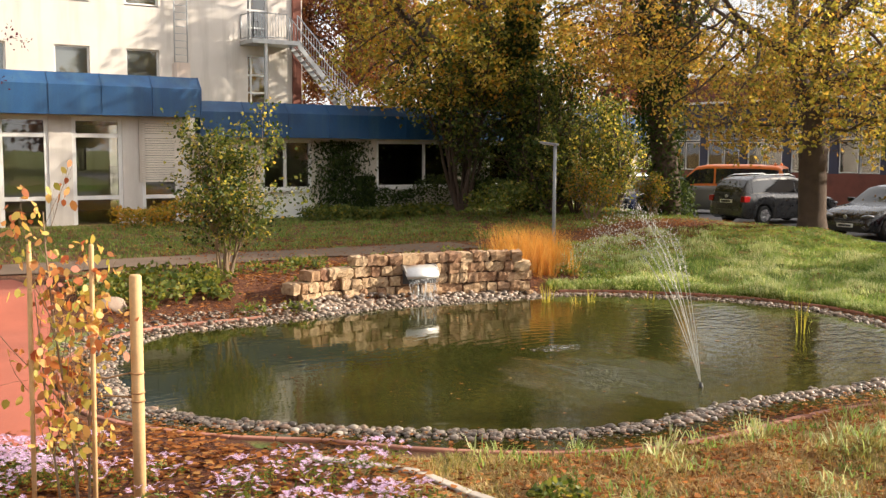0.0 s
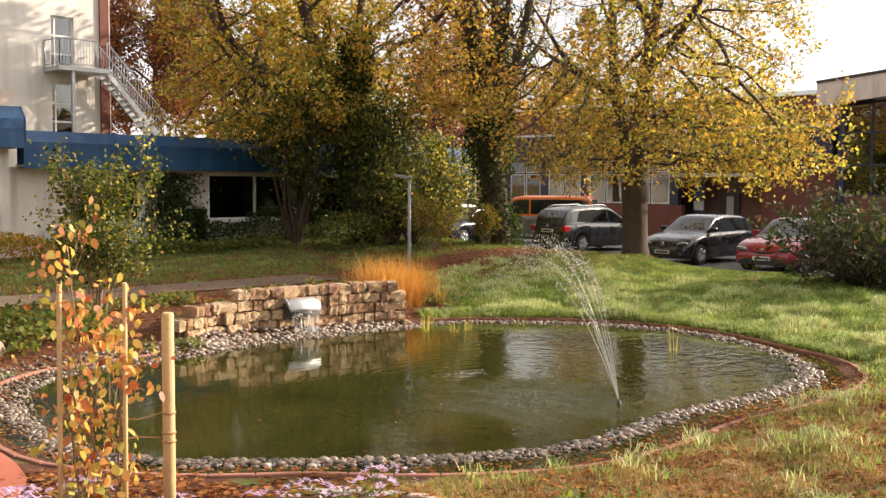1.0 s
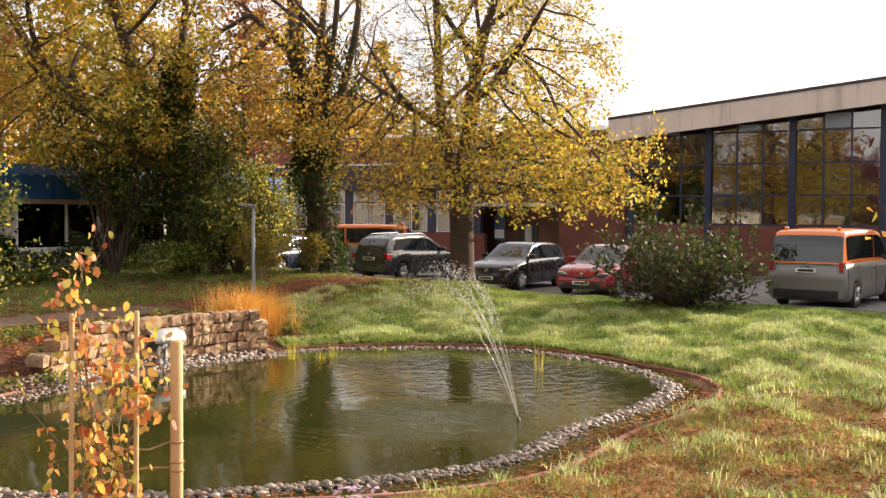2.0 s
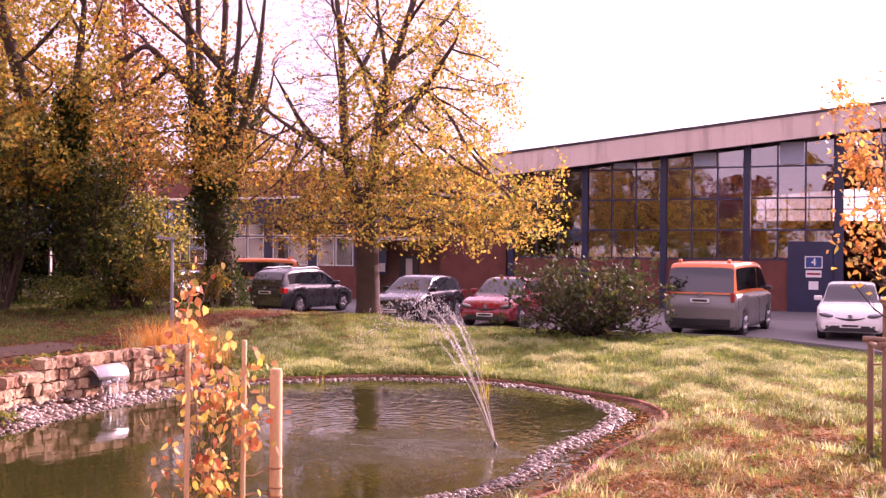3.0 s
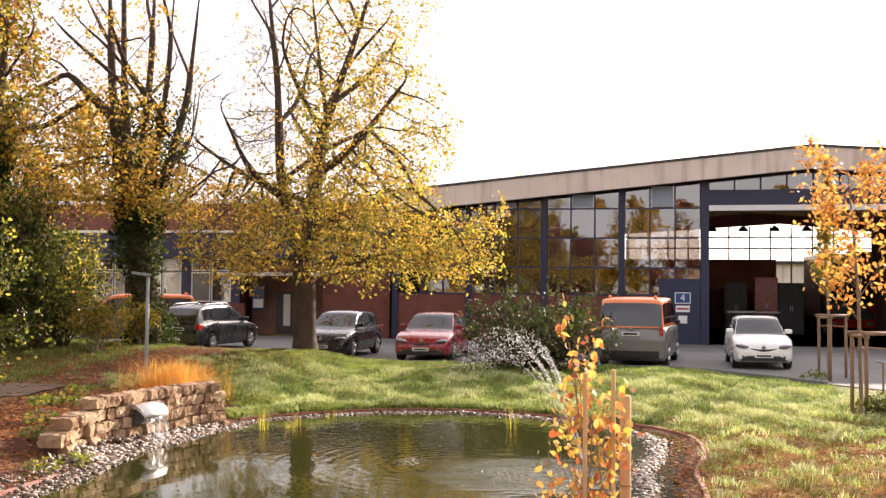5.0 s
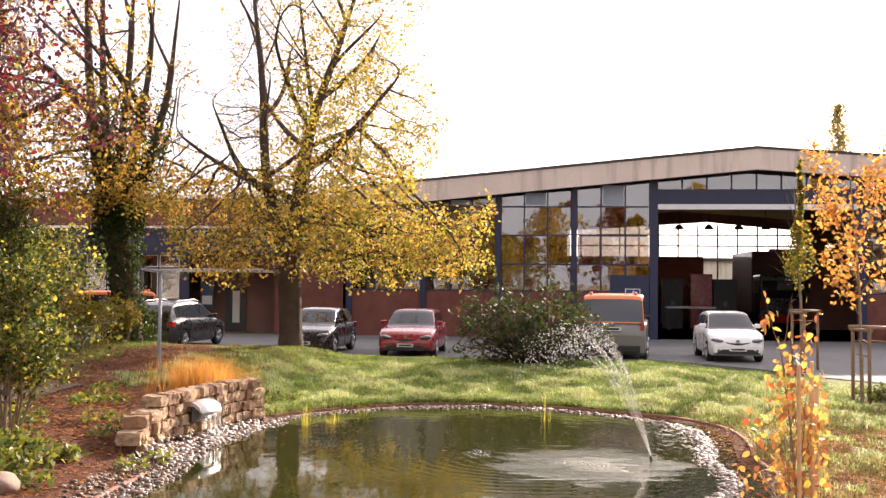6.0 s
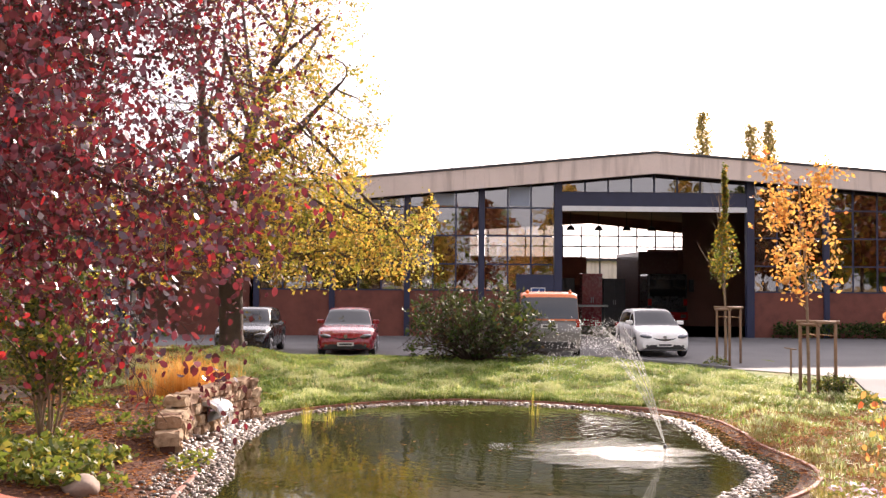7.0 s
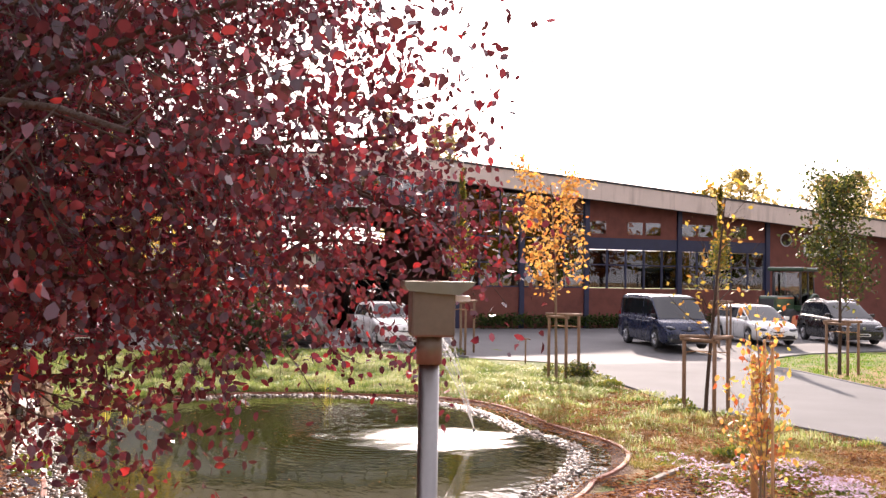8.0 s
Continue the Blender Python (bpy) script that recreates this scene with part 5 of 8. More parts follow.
boughs = np.c_[g.rng.uniform(-2.5, 1.5, 160), g.rng.uniform(2.5, 6.5, 160), g.rng.uniform(6.0, 7.6, 160)]
ivy_n = sum(len(q_[0]) for q_ in stems_)
for k, (st_, _) in enumerate(list(stems_[1:])):
    stems_ += [q_ for q_ in limbs_of(g.rng, st_, 12 + 30 * k, 6, (3.0, 1.7), (0.6, 1.6), lo=0.2) if q_[0][-1][1] > -1.2 or q_[0][-1][2] < 6.0]
ivy_pos, _, _ = colonise(g, stems_, np.vstack([goals_, boughs]), bole=0.40, up=0.18, power=2.5, step=0.26, reach=2.4)
core = ivy_pos[:ivy_n][ivy_pos[:ivy_n, 2] < 8.2]
pick = core[g.rng.choice(len(core), 12000, p=(lambda w_: w_ / w_.sum())(np.interp(core[:, 2], [0, 4.6, 4.7, 8.2], [5.0, 5.0, 1.2, 0.25])))]
th_, rr_ = g.rng.uniform(0, math.tau, 12000), g.rng.uniform(0.36, 0.66, 12000) * np.interp(pick[:, 2], [0, 0.6, 4.5, 5.2, 8.2], [1.25, 1.0, 1.0, 0.75, 0.5]) * (1 + 0.35 * np.sin(pick[:, 2] * 2.3))
ivy = pick + np.c_[rr_ * np.cos(th_), rr_ * np.sin(th_), g.rng.normal(0, 0.2, 12000)]
w_ivy = lambda t: np.interp(t[:, 2], [4.0, 5.5, 7.0, 12.0], [1.0, 0.6, 0.28, 0.14]) * np.where((0.4 * t[:, 0] - 0.9 * t[:, 1] > 0.4) & (t[:, 2] > 5.6), 0.15, 1.0)
plant("ivy_tree", "tall ivy-clad tree with several stems and sparse yellow leaves", "tree", (14.2, 14.2, 0.5), g, M_BARK,
      [(leaf_points(g, 8000, 0.14, weight=w_ivy, clump=9), 0.14, L_YELLOW, 0.3, "sparse yellow leaves"), (ivy[ivy[:, 2] > 0.02], 0.13, L_IVY, 0.5, "dark green ivy")])

# the dense olive tree before the low wing, its trunk clad in ivy
g = Growth(31)
bole = bent([(0, 0, -0.3), (0, 0.02, 0.5), (-0.15, 0.15, 2.0), (-0.4, 0.5, 4.0)], 12)
st_a = bent([bole[-1] + [-0.1, 0.1, 0.3], (-1.0, 1.2, 6.0), (-1.5, 1.9, 9.0), (-1.8, 2.2, 13.0)], 30)
st_b = bent([bole[-1] + [0.1, 0.0, 0.3], (-0.1, 0.3, 6.0), (0.2, 0.2, 9.0), (0.4, 0.3, 12.5)], 28)
st_c = bent([bole[-3] + [-0.2, 0.2, 0.2], (-1.6, 1.8, 4.6), (-2.9, 3.4, 6.4), (-3.6, 4.4, 8.6)], 24)
goals_ = crown_goals(g.rng, 2300, [(3.0, 3.0), (4.5, 4.2), (8.0, 4.6), (11.0, 3.6), (14.0, 1.0)], cx=lambda z: -2.0 + 0.0 * z, cy=lambda z: 2.1 + 0.0 * z, hollow=0.2)
skirt = np.c_[g.rng.uniform(-5.4, -1.5, 200), g.rng.uniform(-0.5, 2.4, 200), g.rng.uniform(3.2, 4.8, 200)]
stems_ = [(bole, None), (st_a, 11), (st_b, 11), (st_c, 9)]
stems_ += limbs_of(g.rng, st_a, 12, 9, (3.6, 2.2), (0.3, 1.2)) + limbs_of(g.rng, st_b, 42, 7, (2.8, 1.8), (0.4, 1.3)) + limbs_of(g.rng, st_c, 70, 7, (3.0, 2.0), (0.2, 1.0))
o_pos, _, _ = colonise(g, stems_, np.vstack([goals_, skirt]), bole=0.34, up=0.1, power=2.5)
core = o_pos[:12]
pick = np.vstack([core[g.rng.integers(0, 12, 4500)], st_b[g.rng.integers(0, 8, 4500)]])
th_, rr_ = g.rng.uniform(0, math.tau, 9000), g.rng.uniform(0.15, 0.60, 9000)
ivy = pick + np.c_[rr_ * np.cos(th_), rr_ * np.sin(th_), g.rng.normal(0, 0.25, 9000)]
plant("olive_tree", "dense tree with olive and yellow leaves and an ivy-clad trunk", "tree", (11.2, 17.3, ground_z(11.2, 17.3)), g, M_BARK,
      [(leaf_points(g, 16000, 0.15, clump=12), 0.15, L_OLIVE, 0.3, "olive leaves"), (leaf_points(g, 12000, 0.15, clump=10), 0.15, L_LIME, 0.3, "yellow-green leaves"),
       (ivy[ivy[:, 2] > 0.02], 0.14, L_IVY, 0.5, "dark green ivy")])

# a thin tree with weeping rusty twigs beside the white block
g = Growth(37)
g.limb([(0, 0, -0.3), (0, 0, 0.3), (0.1, 0, 1.5), (0.0, 0.1, 2.4)], [0.5, 0.30, 0.24, 0.22], 10)
g.grow((0, 0.1, 2.3), (0.0, 0.05, 1), 11, 0.2, 0, BIG)
weep = dict(low, lift=(-0.05, -0.14, -0.18))
for k in range(16):
    a_ = k * 2.39996
    g.grow((0, 0, g.rng.uniform(4.0, 11.0)), (math.cos(a_), math.sin(a_), 0.75), 3.4, 0.06, 0, weep)
plant("birch_tree", "thin tree with rusty weeping twigs beside the white block", "tree", (15.0, 36.6, 0.5), g, M_BARK, [(leaf_points(g, 44000, 0.22, clump=10), 0.15, L_RUST, 0.8, "rusty leaves")])


# ---- parked vehicles ----
M_PLATE = surface("white_plate", (0.75, 0.75, 0.72), 0.05, 5, 40, 0.5, bumpy=0)
M_TAIL = paint("red_lamp_glass", (0.35, 0.012, 0.012), 0.12, 0, 1.0, 0.05)
M_HEAD = surface("headlamp_glass", (0.20, 0.21, 0.23), 0.5, 14, 40, 0.06, metal=0.5, bumpy=0)
HATCH = dict(belt=[(-0.5, 0.62), (-0.488, 0.80), (-0.46, 0.93), (-0.30, 0.97), (0.10, 0.95), (0.23, 0.94), (0.34, 0.88), (0.43, 0.79), (0.475, 0.69), (0.495, 0.56), (0.5, 0.46)],
             roof=[(-0.482, 0.92), (-0.45, 1.14), (-0.41, 1.36), (-0.34, 1.44), (-0.18, 1.48), (-0.02, 1.48), (0.06, 1.42), (0.24, 0.90)], ws=(0.045, 0.235), rw=(-0.475, -0.405), pillar=0.0)
MPV = dict(belt=[(-0.5, 0.62), (-0.49, 0.85), (-0.465, 1.0), (-0.30, 1.04), (0.12, 1.0), (0.28, 0.97), (0.40, 0.86), (0.465, 0.74), (0.488, 0.62), (0.5, 0.5)],
           roof=[(-0.488, 0.98), (-0.465, 1.25), (-0.43, 1.48), (-0.36, 1.58), (-0.15, 1.63), (0.02, 1.62), (0.09, 1.55), (0.30, 0.97)], ws=(0.08, 0.29), rw=(-0.48, -0.425), pillar=0.03)
VAN = dict(belt=[(-0.5, 0.75), (-0.494, 1.0), (-0.486, 1.12), (-0.3, 1.14), (0.25, 1.12), (0.37, 1.06), (0.45, 0.95), (0.485, 0.78), (0.5, 0.55)],
           roof=[(-0.490, 1.12), (-0.474, 1.60), (-0.455, 1.86), (-0.42, 1.94), (-0.2, 1.97), (0.12, 1.96), (0.20, 1.88), (0.37, 1.07)], ws=(0.19, 0.365), rw=(-0.4885, -0.459), pillar=0.05)


def car(name, label, style, L, W, hscale, at, heading, paint_low, paint_top=None, category="car", rails=False, group="parked vehicles"):
    x0, y0, z0 = at
    root = empty(name, label, category, group)
    belt = [(a * L, b * hscale) for a, b in style["belt"]]
    roof = [(a * L, b * hscale) for a, b in style["roof"]]
    fx = lambda tb, x: float(np.interp(x, [p[0] for p in tb], [p[1] for p in tb]))
    wr = 0.315 if style is not VAN else 0.335
    shoulder = 0.93 if style is VAN else 0.88
    wheels_x = (-0.30 * L, 0.315 * L)

    def half(x):
        u = abs(x) / (L / 2)
        return W / 2 * (1 - (0.04 if style is VAN and x < 0 else 0.16) * max(0.0, (u - 0.72) / 0.28) ** 2.2)

    def low(x):
        z = 0.20 + 0.10 * max(0.0, (abs(x) / (L / 2) - 0.9) / 0.1)
        for c in wheels_x:
            r = wr + 0.055
            if abs(x - c) < r:
                z = max(z, wr + math.sqrt(r * r - (x - c) ** 2))
        return z

    def ring(x):
        w, zl, zb = half(x), low(x), fx(belt, x)
        zl = min(zl, zb - 0.08)
        h = zb - zl
        s = [(w * 0.90, zl), (w * 0.975, zl + 0.10 * h), (w, zl + 0.45 * h), (w * 0.985, zl + 0.78 * h), (w * (shoulder + 0.06), zb - 0.02), (w * shoulder, zb + 0.006), (w * 0.45, zb + 0.022)]
        return [(-a, b) for a, b in s] + [(0, zb + 0.026)] + [(a, b) for a, b in s[::-1]]
    n = 72
    xs = np.unique(np.r_[np.linspace(-L / 2, L / 2, n), [c + k * (wr + 0.055) for c in wheels_x for k in (-1.0, -0.97, -0.9, 0.9, 0.97, 1.0)]])
    bm = bmesh.new()
    rings = [[bm.verts.new((x, a, b)) for a, b in ring(x)] for x in xs]
    for p, q in zip(rings, rings[1:]):
        for k in range(len(p) - 1):
            bm.faces.new((p[k], q[k], q[k + 1], p[k + 1])).smooth = True
        bm.faces.new((p[-1], q[-1], q[0], p[0]))
    bm.faces.new(rings[0][::-1])
    bm.faces.new(rings[-1])
    part("body", bm, paint_low, root)
    ra, rb = roof[0][0], roof[-1][0]

    def cab(x, v, off=0.0):
        """The cabin's shell: v from 0 (one side's belt) over the roof to 1."""
        zb, zr = fx(belt, x) - 0.03, fx(roof, x)
        zr = max(zr, zb + 0.035)
        w = half(x)
        k = (zr - zb) / (fx(roof, 0) - fx(belt, 0))
        wt = w * (shoulder - (0.06 if style is VAN else 0.16) * min(1, k))
        s = abs(v - 0.5) * 2
        if s > 0.55:
            u = (1 - s) / 0.45
            y, z = w * shoulder + off + (wt - w * shoulder) * u, zb + (zr - 0.07 * k - zb) * u
        else:
            u = s / 0.55
            y, z = wt * math.sin(u * math.pi / 2) ** 0.9 if u > 0 else 0.0, zr - 0.07 * k * u ** 3 + off
        return (x, y if v > 0.5 else -y, z)

    def patch(nm, xa, xb, va, vb, mat, lab="", nx=10, nv=8, off=0.006, dx=0.0):
        bm = bmesh.new()
        g = [[bm.verts.new(Vector(cab(x, v, off)) + Vector((dx, 0, 0))) for v in np.linspace(va, vb, nv)] for x in np.linspace(xa, xb, nx)]
        for p, q in zip(g, g[1:]):
            for k in range(nv - 1):
                bm.faces.new((p[k], q[k], q[k + 1], p[k + 1])).smooth = True
        return part(nm, bm, mat, root, lab)
    patch("cabin", ra, rb, 0.0, 1.0, paint_top or paint_low, nx=40, nv=25, off=0.0)
    patch("windscreen", style["ws"][0] * L, style["ws"][1] * L, 0.27, 0.73, M_CARPANE, dx=0.008)
    patch("rear_window", style["rw"][0] * L, style["rw"][1] * L, *((0.24, 0.76) if style is VAN else (0.28, 0.72)), M_CARPANE, dx=-0.008)
    wa, wb = style["rw"][1] * L + 0.12, style["ws"][1] * L - 0.22
    pl = style["pillar"] * L
    for va, vb in ((0.035, 0.20), (0.965, 0.80)):
        for a_, b_ in ((wa, pl - 0.04), (pl + 0.04, wb)):
            patch("side_window", a_, b_, va, vb, M_CARPANE, off=0.008)
    if rails:
        for s in (-1, 1):
            bm = bmesh.new()
            yr = s * W / 2 * 0.66
            tube(bm, [(-0.36 * L, yr, fx(roof, -0.36 * L) - 0.01), (-0.3 * L, yr, fx(roof, -0.3 * L) + 0.05), (0.0, yr, fx(roof, 0) + 0.05), (0.06 * L, yr, fx(roof, 0.06 * L))], 0.018, 6)
            part("roof_rail", bm, M_GREYMETAL, root)
    if paint_top:
        for s in (-1, 1):
            bm = bmesh.new()
            xb, yb = -0.40 * L, s * W * 0.33
            tube(bm, [(xb, yb, fx(roof, xb) - 0.03), (xb, yb, fx(roof, xb) + 0.06), (xb, yb, fx(roof, xb) + 0.085)], [0.055, 0.05, 0.02], 12)
            part("beacon", bm, P_ORANGE, root, "small orange beacon")
    # wheels
    for c in wheels_x:
        for s in (-1, 1):
            wh = empty("wheel")
            wh.parent = root
            wh.location = (c, s * (W / 2 - 0.115), wr)
            bm = bmesh.new()
            prof = [(-0.10, wr - 0.10), (-0.10, wr - 0.02), (-0.07, wr), (0.07, wr), (0.10, wr - 0.02), (0.10, wr - 0.10)]
            rr = [[bm.verts.new((r_ * math.cos(k * math.tau / 24), t_, r_ * math.sin(k * math.tau / 24))) for k in range(24)] for t_, r_ in prof]
            for p, q in zip(rr, rr[1:]):
                for k in range(24):
                    bm.faces.new((p[k], p[(k + 1) % 24], q[(k + 1) % 24], q[k]))
            bm.faces.new(rr[0])
            bm.faces.new(rr[-1][::-1])
            part("tyre", bm, M_RUBBER, wh)
            bm = bmesh.new()
            tube(bm, [(0, s * 0.085, 0), (0, s * 0.104, 0)], wr - 0.115, 20)
            for k in range(5):
                a_ = k * math.tau / 5
                tube(bm, [(0.04 * math.cos(a_), s * 0.112, 0.04 * math.sin(a_)), ((wr - 0.10) * math.cos(a_), s * 0.108, (wr - 0.10) * math.sin(a_))], [0.035, 0.03], 6)
            part("rim", bm, M_ALLOY, wh)
    xf = L / 2

    def slab(nm, xa, xb, ya, yb, za, zb, mat, lab="", bev=0.012):
        return bx(nm, xa, xb, ya, yb, za, zb, mat, root, lab, bev)
    wf = half(xf)
    van_like = style is VAN
    # front: grille, lower intake, lamps, plate
    zg = 0.62 * hscale if not van_like else 0.74
    def nose(z):
        """Where the bonnet's outline passes a height."""
        return float(np.interp(z, [p[1] for p in belt[::-1]], [p[0] for p in belt[::-1]]))
    bm = bmesh.new()
    ys_ = np.linspace(-0.52 * wf, 0.52 * wf, 11)
    zs_ = [zg - 0.02 - 0.055 * (1 - (y / (0.52 * wf)) ** 2) for y in ys_]
    tube(bm, [(nose(z) + 0.004 - 0.03 * abs(y), y, z) for y, z in zip(ys_, zs_)], [0.012 + 0.022 * (1 - abs(k - 5) / 5) for k in range(11)], 8)
    part("grille", bm, M_BLACK, root, "dark curved grille")
    bm = bmesh.new()
    prism(bm, [(-0.40 * W, 0.25), (0.40 * W, 0.25), (0.36 * W, 0.31), (0.27 * W, 0.40), (-0.27 * W, 0.40), (-0.36 * W, 0.31)], xf - 0.10, xf + 0.012, "x")
    part("lower_intake", bm, M_BLACK, root)
    slab("front_number_plate", xf - 0.02, xf + 0.022, -0.26, 0.26, 0.345, 0.455, M_PLATE, "white number plate with dark bar")
    bx("plate_bar", xf + 0.0225, xf + 0.0245, -0.20, 0.20, 0.375, 0.425, M_BLACK, root)
    for s in (-1, 1):
        bm = bmesh.new()
        bmesh.ops.create_icosphere(bm, subdivisions=3, radius=1.0)
        xh = xf - 0.15
        turn = Matrix.Rotation(radians(-28 * s), 3, "Z")
        for v_ in bm.verts:
            v_.co = turn @ Vector((v_.co.x * 0.19, v_.co.y * 0.20, v_.co.z * 0.075 + v_.co.y * s * 0.03)) + Vector((xh, s * half(xh) * 0.74, fx(belt, xh) - 0.075))
        for f_ in bm.faces:
            f_.smooth = True
        part("headlight", bm, M_HEAD, root, "clear headlamp")
        bm = bmesh.new()
        tube(bm, [(xf - 0.12, s * wf * 0.80, 0.36), (xf + 0.006, s * wf * 0.80, 0.36)], 0.045, 12)
        part("fog_light", bm, M_HEAD, root)
        xr = -xf
        zt = 1.02 * hscale if not van_like else 1.28
        if van_like:
            slab("tail_light", xr - 0.008, xr + 0.16, s * W * 0.405, s * W * 0.462, 0.98, 1.22, M_TAIL)
        else:
            slab("tail_light", xr + 0.01, xr + 0.28, s * W * 0.36, s * W * 0.468, zt - 0.26, zt - 0.06, M_TAIL, bev=0.02)
        xm = style["ws"][1] * L - 0.30
        bm = bmesh.new()
        ym = s * (half(xm) * 0.87)
        box(bm, xm - 0.06, xm + 0.05, min(ym, ym + s * 0.22), max(ym, ym + s * 0.22), fx(belt, xm) + 0.04, fx(belt, xm) + 0.17, 0.03)
        part("mirror", bm, paint_low if not van_like else M_BLACK, root)
        for xd in (pl, style["ws"][1] * L - 0.16, wa - 0.1):
            slab("door_gap", xd - 0.006, xd + 0.006, s * (half(xd) * 0.994), s * (half(xd) + 0.0015), 0.30, fx(belt, xd) - 0.10, M_BLACK, bev=0)
        for xd in (pl - 0.16, style["ws"][1] * L - 1.0):
            slab("door_handle", xd - 0.09, xd + 0.09, s * half(xd) * 0.985, s * (half(xd) + 0.02), fx(belt, xd) - 0.17, fx(belt, xd) - 0.135, paint_low, bev=0.008)
    slab("rear_bumper", -xf - 0.02, -xf + 0.25, -half(xf) * 0.97, half(xf) * 0.97, 0.30, 0.52, M_BLACK if van_like else paint_low, bev=0.03)
    zp = 0.78 * hscale if not van_like else 1.0
    slab("rear_number_plate", -xf - 0.016, -xf + 0.05, -0.26, 0.26, zp - 0.055, zp + 0.055, M_PLATE, "white number plate with dark bar", 0)
    bx("plate_bar", -xf - 0.019, -xf - 0.0165, -0.20, 0.20, zp - 0.03, zp + 0.03, M_BLACK, root)
    bm = bmesh.new()
    tube(bm, [(xf - 0.03, 0, zg + 0.02), (xf + 0.016, 0, zg + 0.01)], 0.055, 14)
    part("badge", bm, M_ALLOY, root)
    bm = bmesh.new()
    tube(bm, [(-xf - 0.012, 0, zp + 0.17), (-xf + 0.06, 0, zp + 0.17)], 0.05, 14)
    part("badge", bm, M_ALLOY, root)
    root.matrix_basis = pose(x0, y0, z0, 0, 0, heading)
    return root


def carpane():
    m, nt, bs = nodes_of("dark_car_window")
    bs.inputs["Base Color"].default_value = (0.012, 0.014, 0.016, 1)
    bs.inputs["Roughness"].default_value = 0.03
    bs.inputs["Specular IOR Level"].default_value = 0.9
    d = noise_tex(nt, coords(nt), 5.0, 4.0)
    nt.links.new(ramp(nt, d, [(0.4, (0.02,) * 3), (0.8, (0.10,) * 3)]), bs.inputs["Roughness"])
    return m


M_CARPANE = carpane()
P_BLACK = paint("black_car_paint", (0.012, 0.014, 0.018), 0.2, 0.2)
P_RED = paint("red_car_paint", (0.30, 0.008, 0.022), 0.22, 0.1)
P_WHITE = paint("white_car_paint", (0.78, 0.78, 0.76), 0.25)
P_GREY = paint("grey_metallic_paint", (0.045, 0.047, 0.05), 0.25, 0.5)
P_VANGREY = paint("matt_grey_van_paint", (0.17, 0.165, 0.155), 0.35, 0.2, 0.3)
P_ORANGE = paint("orange_van_paint", (0.72, 0.17, 0.025), 0.3)
P_SILVER = paint("silver_car_paint", (0.38, 0.40, 0.42), 0.25, 0.7)
P_BLUE = paint("dark_blue_car_paint", (0.012, 0.02, 0.06), 0.22, 0.3)


def lz(x, y):
    return ground_z(x, y) + 0.026


car("hatchback", "black hatchback parked nose to the lawn", HATCH, 4.2, 1.76, 1.0, (18.05, 9.25, lz(18, 9.2)), 178, P_BLACK)
car("hatchback", "bright red hatchback parked nose to the lawn", HATCH, 4.36, 1.82, 1.0, (17.78, 5.98, lz(17.8, 6)), 180, P_RED)
car("hatchback", "small white hatchback facing the pond", HATCH, 3.9, 1.70, 1.02, (17.92, -4.15, lz(17.9, -4.1)), 180, P_WHITE)
car("minivan", "dark grey minivan parked beside the trees", MPV, 4.44, 1.80, 1.0, (19.95, 14.85, lz(20, 14.8)), -6, P_GREY, rails=True)
car("van", "grey van with orange upper half and roof beacons", VAN, 5.1, 2.04, 1.05, (17.9, -0.62, lz(17.8, -0.6)), -6, P_VANGREY, P_ORANGE, "van")
car("van", "grey and orange van behind the minivan", VAN, 4.9, 1.90, 1.0, (22.6, 19.3, lz(22.6, 19.3)), 118, P_VANGREY, P_ORANGE, "van")
car("estate_car", "silver car half hidden behind the shrubs", MPV, 4.4, 1.78, 0.95, (21.4, 23.6, lz(21.4, 23.6)), 190, P_SILVER)
car("hatchback", "dark blue car half hidden behind the shrubs", HATCH, 4.2, 1.76, 1.0, (19.6, 20.6, lz(19.6, 20.6)), 185, P_BLUE)
car("van", "dark blue van on the car park", VAN, 4.9, 1.90, 0.97, (16.0, -14.3, lz(16.0, -14.3)), 168, P_BLUE, None, "van")
car("estate_car", "white estate car beside the blue van", MPV, 4.5, 1.80, 0.93, (17.3, -19.4, lz(17.3, -19.4)), 166, P_WHITE)
car("off_road_car", "black off-road car with pale roof rails", MPV, 4.6, 1.86, 1.05, (17.0, -23.4, lz(17.0, -23.4)), 162, P_BLACK, rails=True)


# ---- pond surroundings ----
M_STONE = pieces_mat("sandstone_block", [(0.0, (0.24, 0.12, 0.07)), (0.25, (0.40, 0.25, 0.14)), (0.5, (0.54, 0.39, 0.24)), (0.75, (0.46, 0.32, 0.20)), (1.0, (0.30, 0.17, 0.10))], 0.9, 11.0, 1.0, 0.03)
M_PEBBLE = pieces_mat("river_pebbles", [(0.0, (0.06, 0.046, 0.036)), (0.35, (0.17, 0.13, 0.10)), (0.65, (0.29, 0.23, 0.185)), (0.88, (0.27, 0.165, 0.11)), (1.0, (0.50, 0.45, 0.39))], 0.36, 30.0, 0.3, 0.004, island=True)


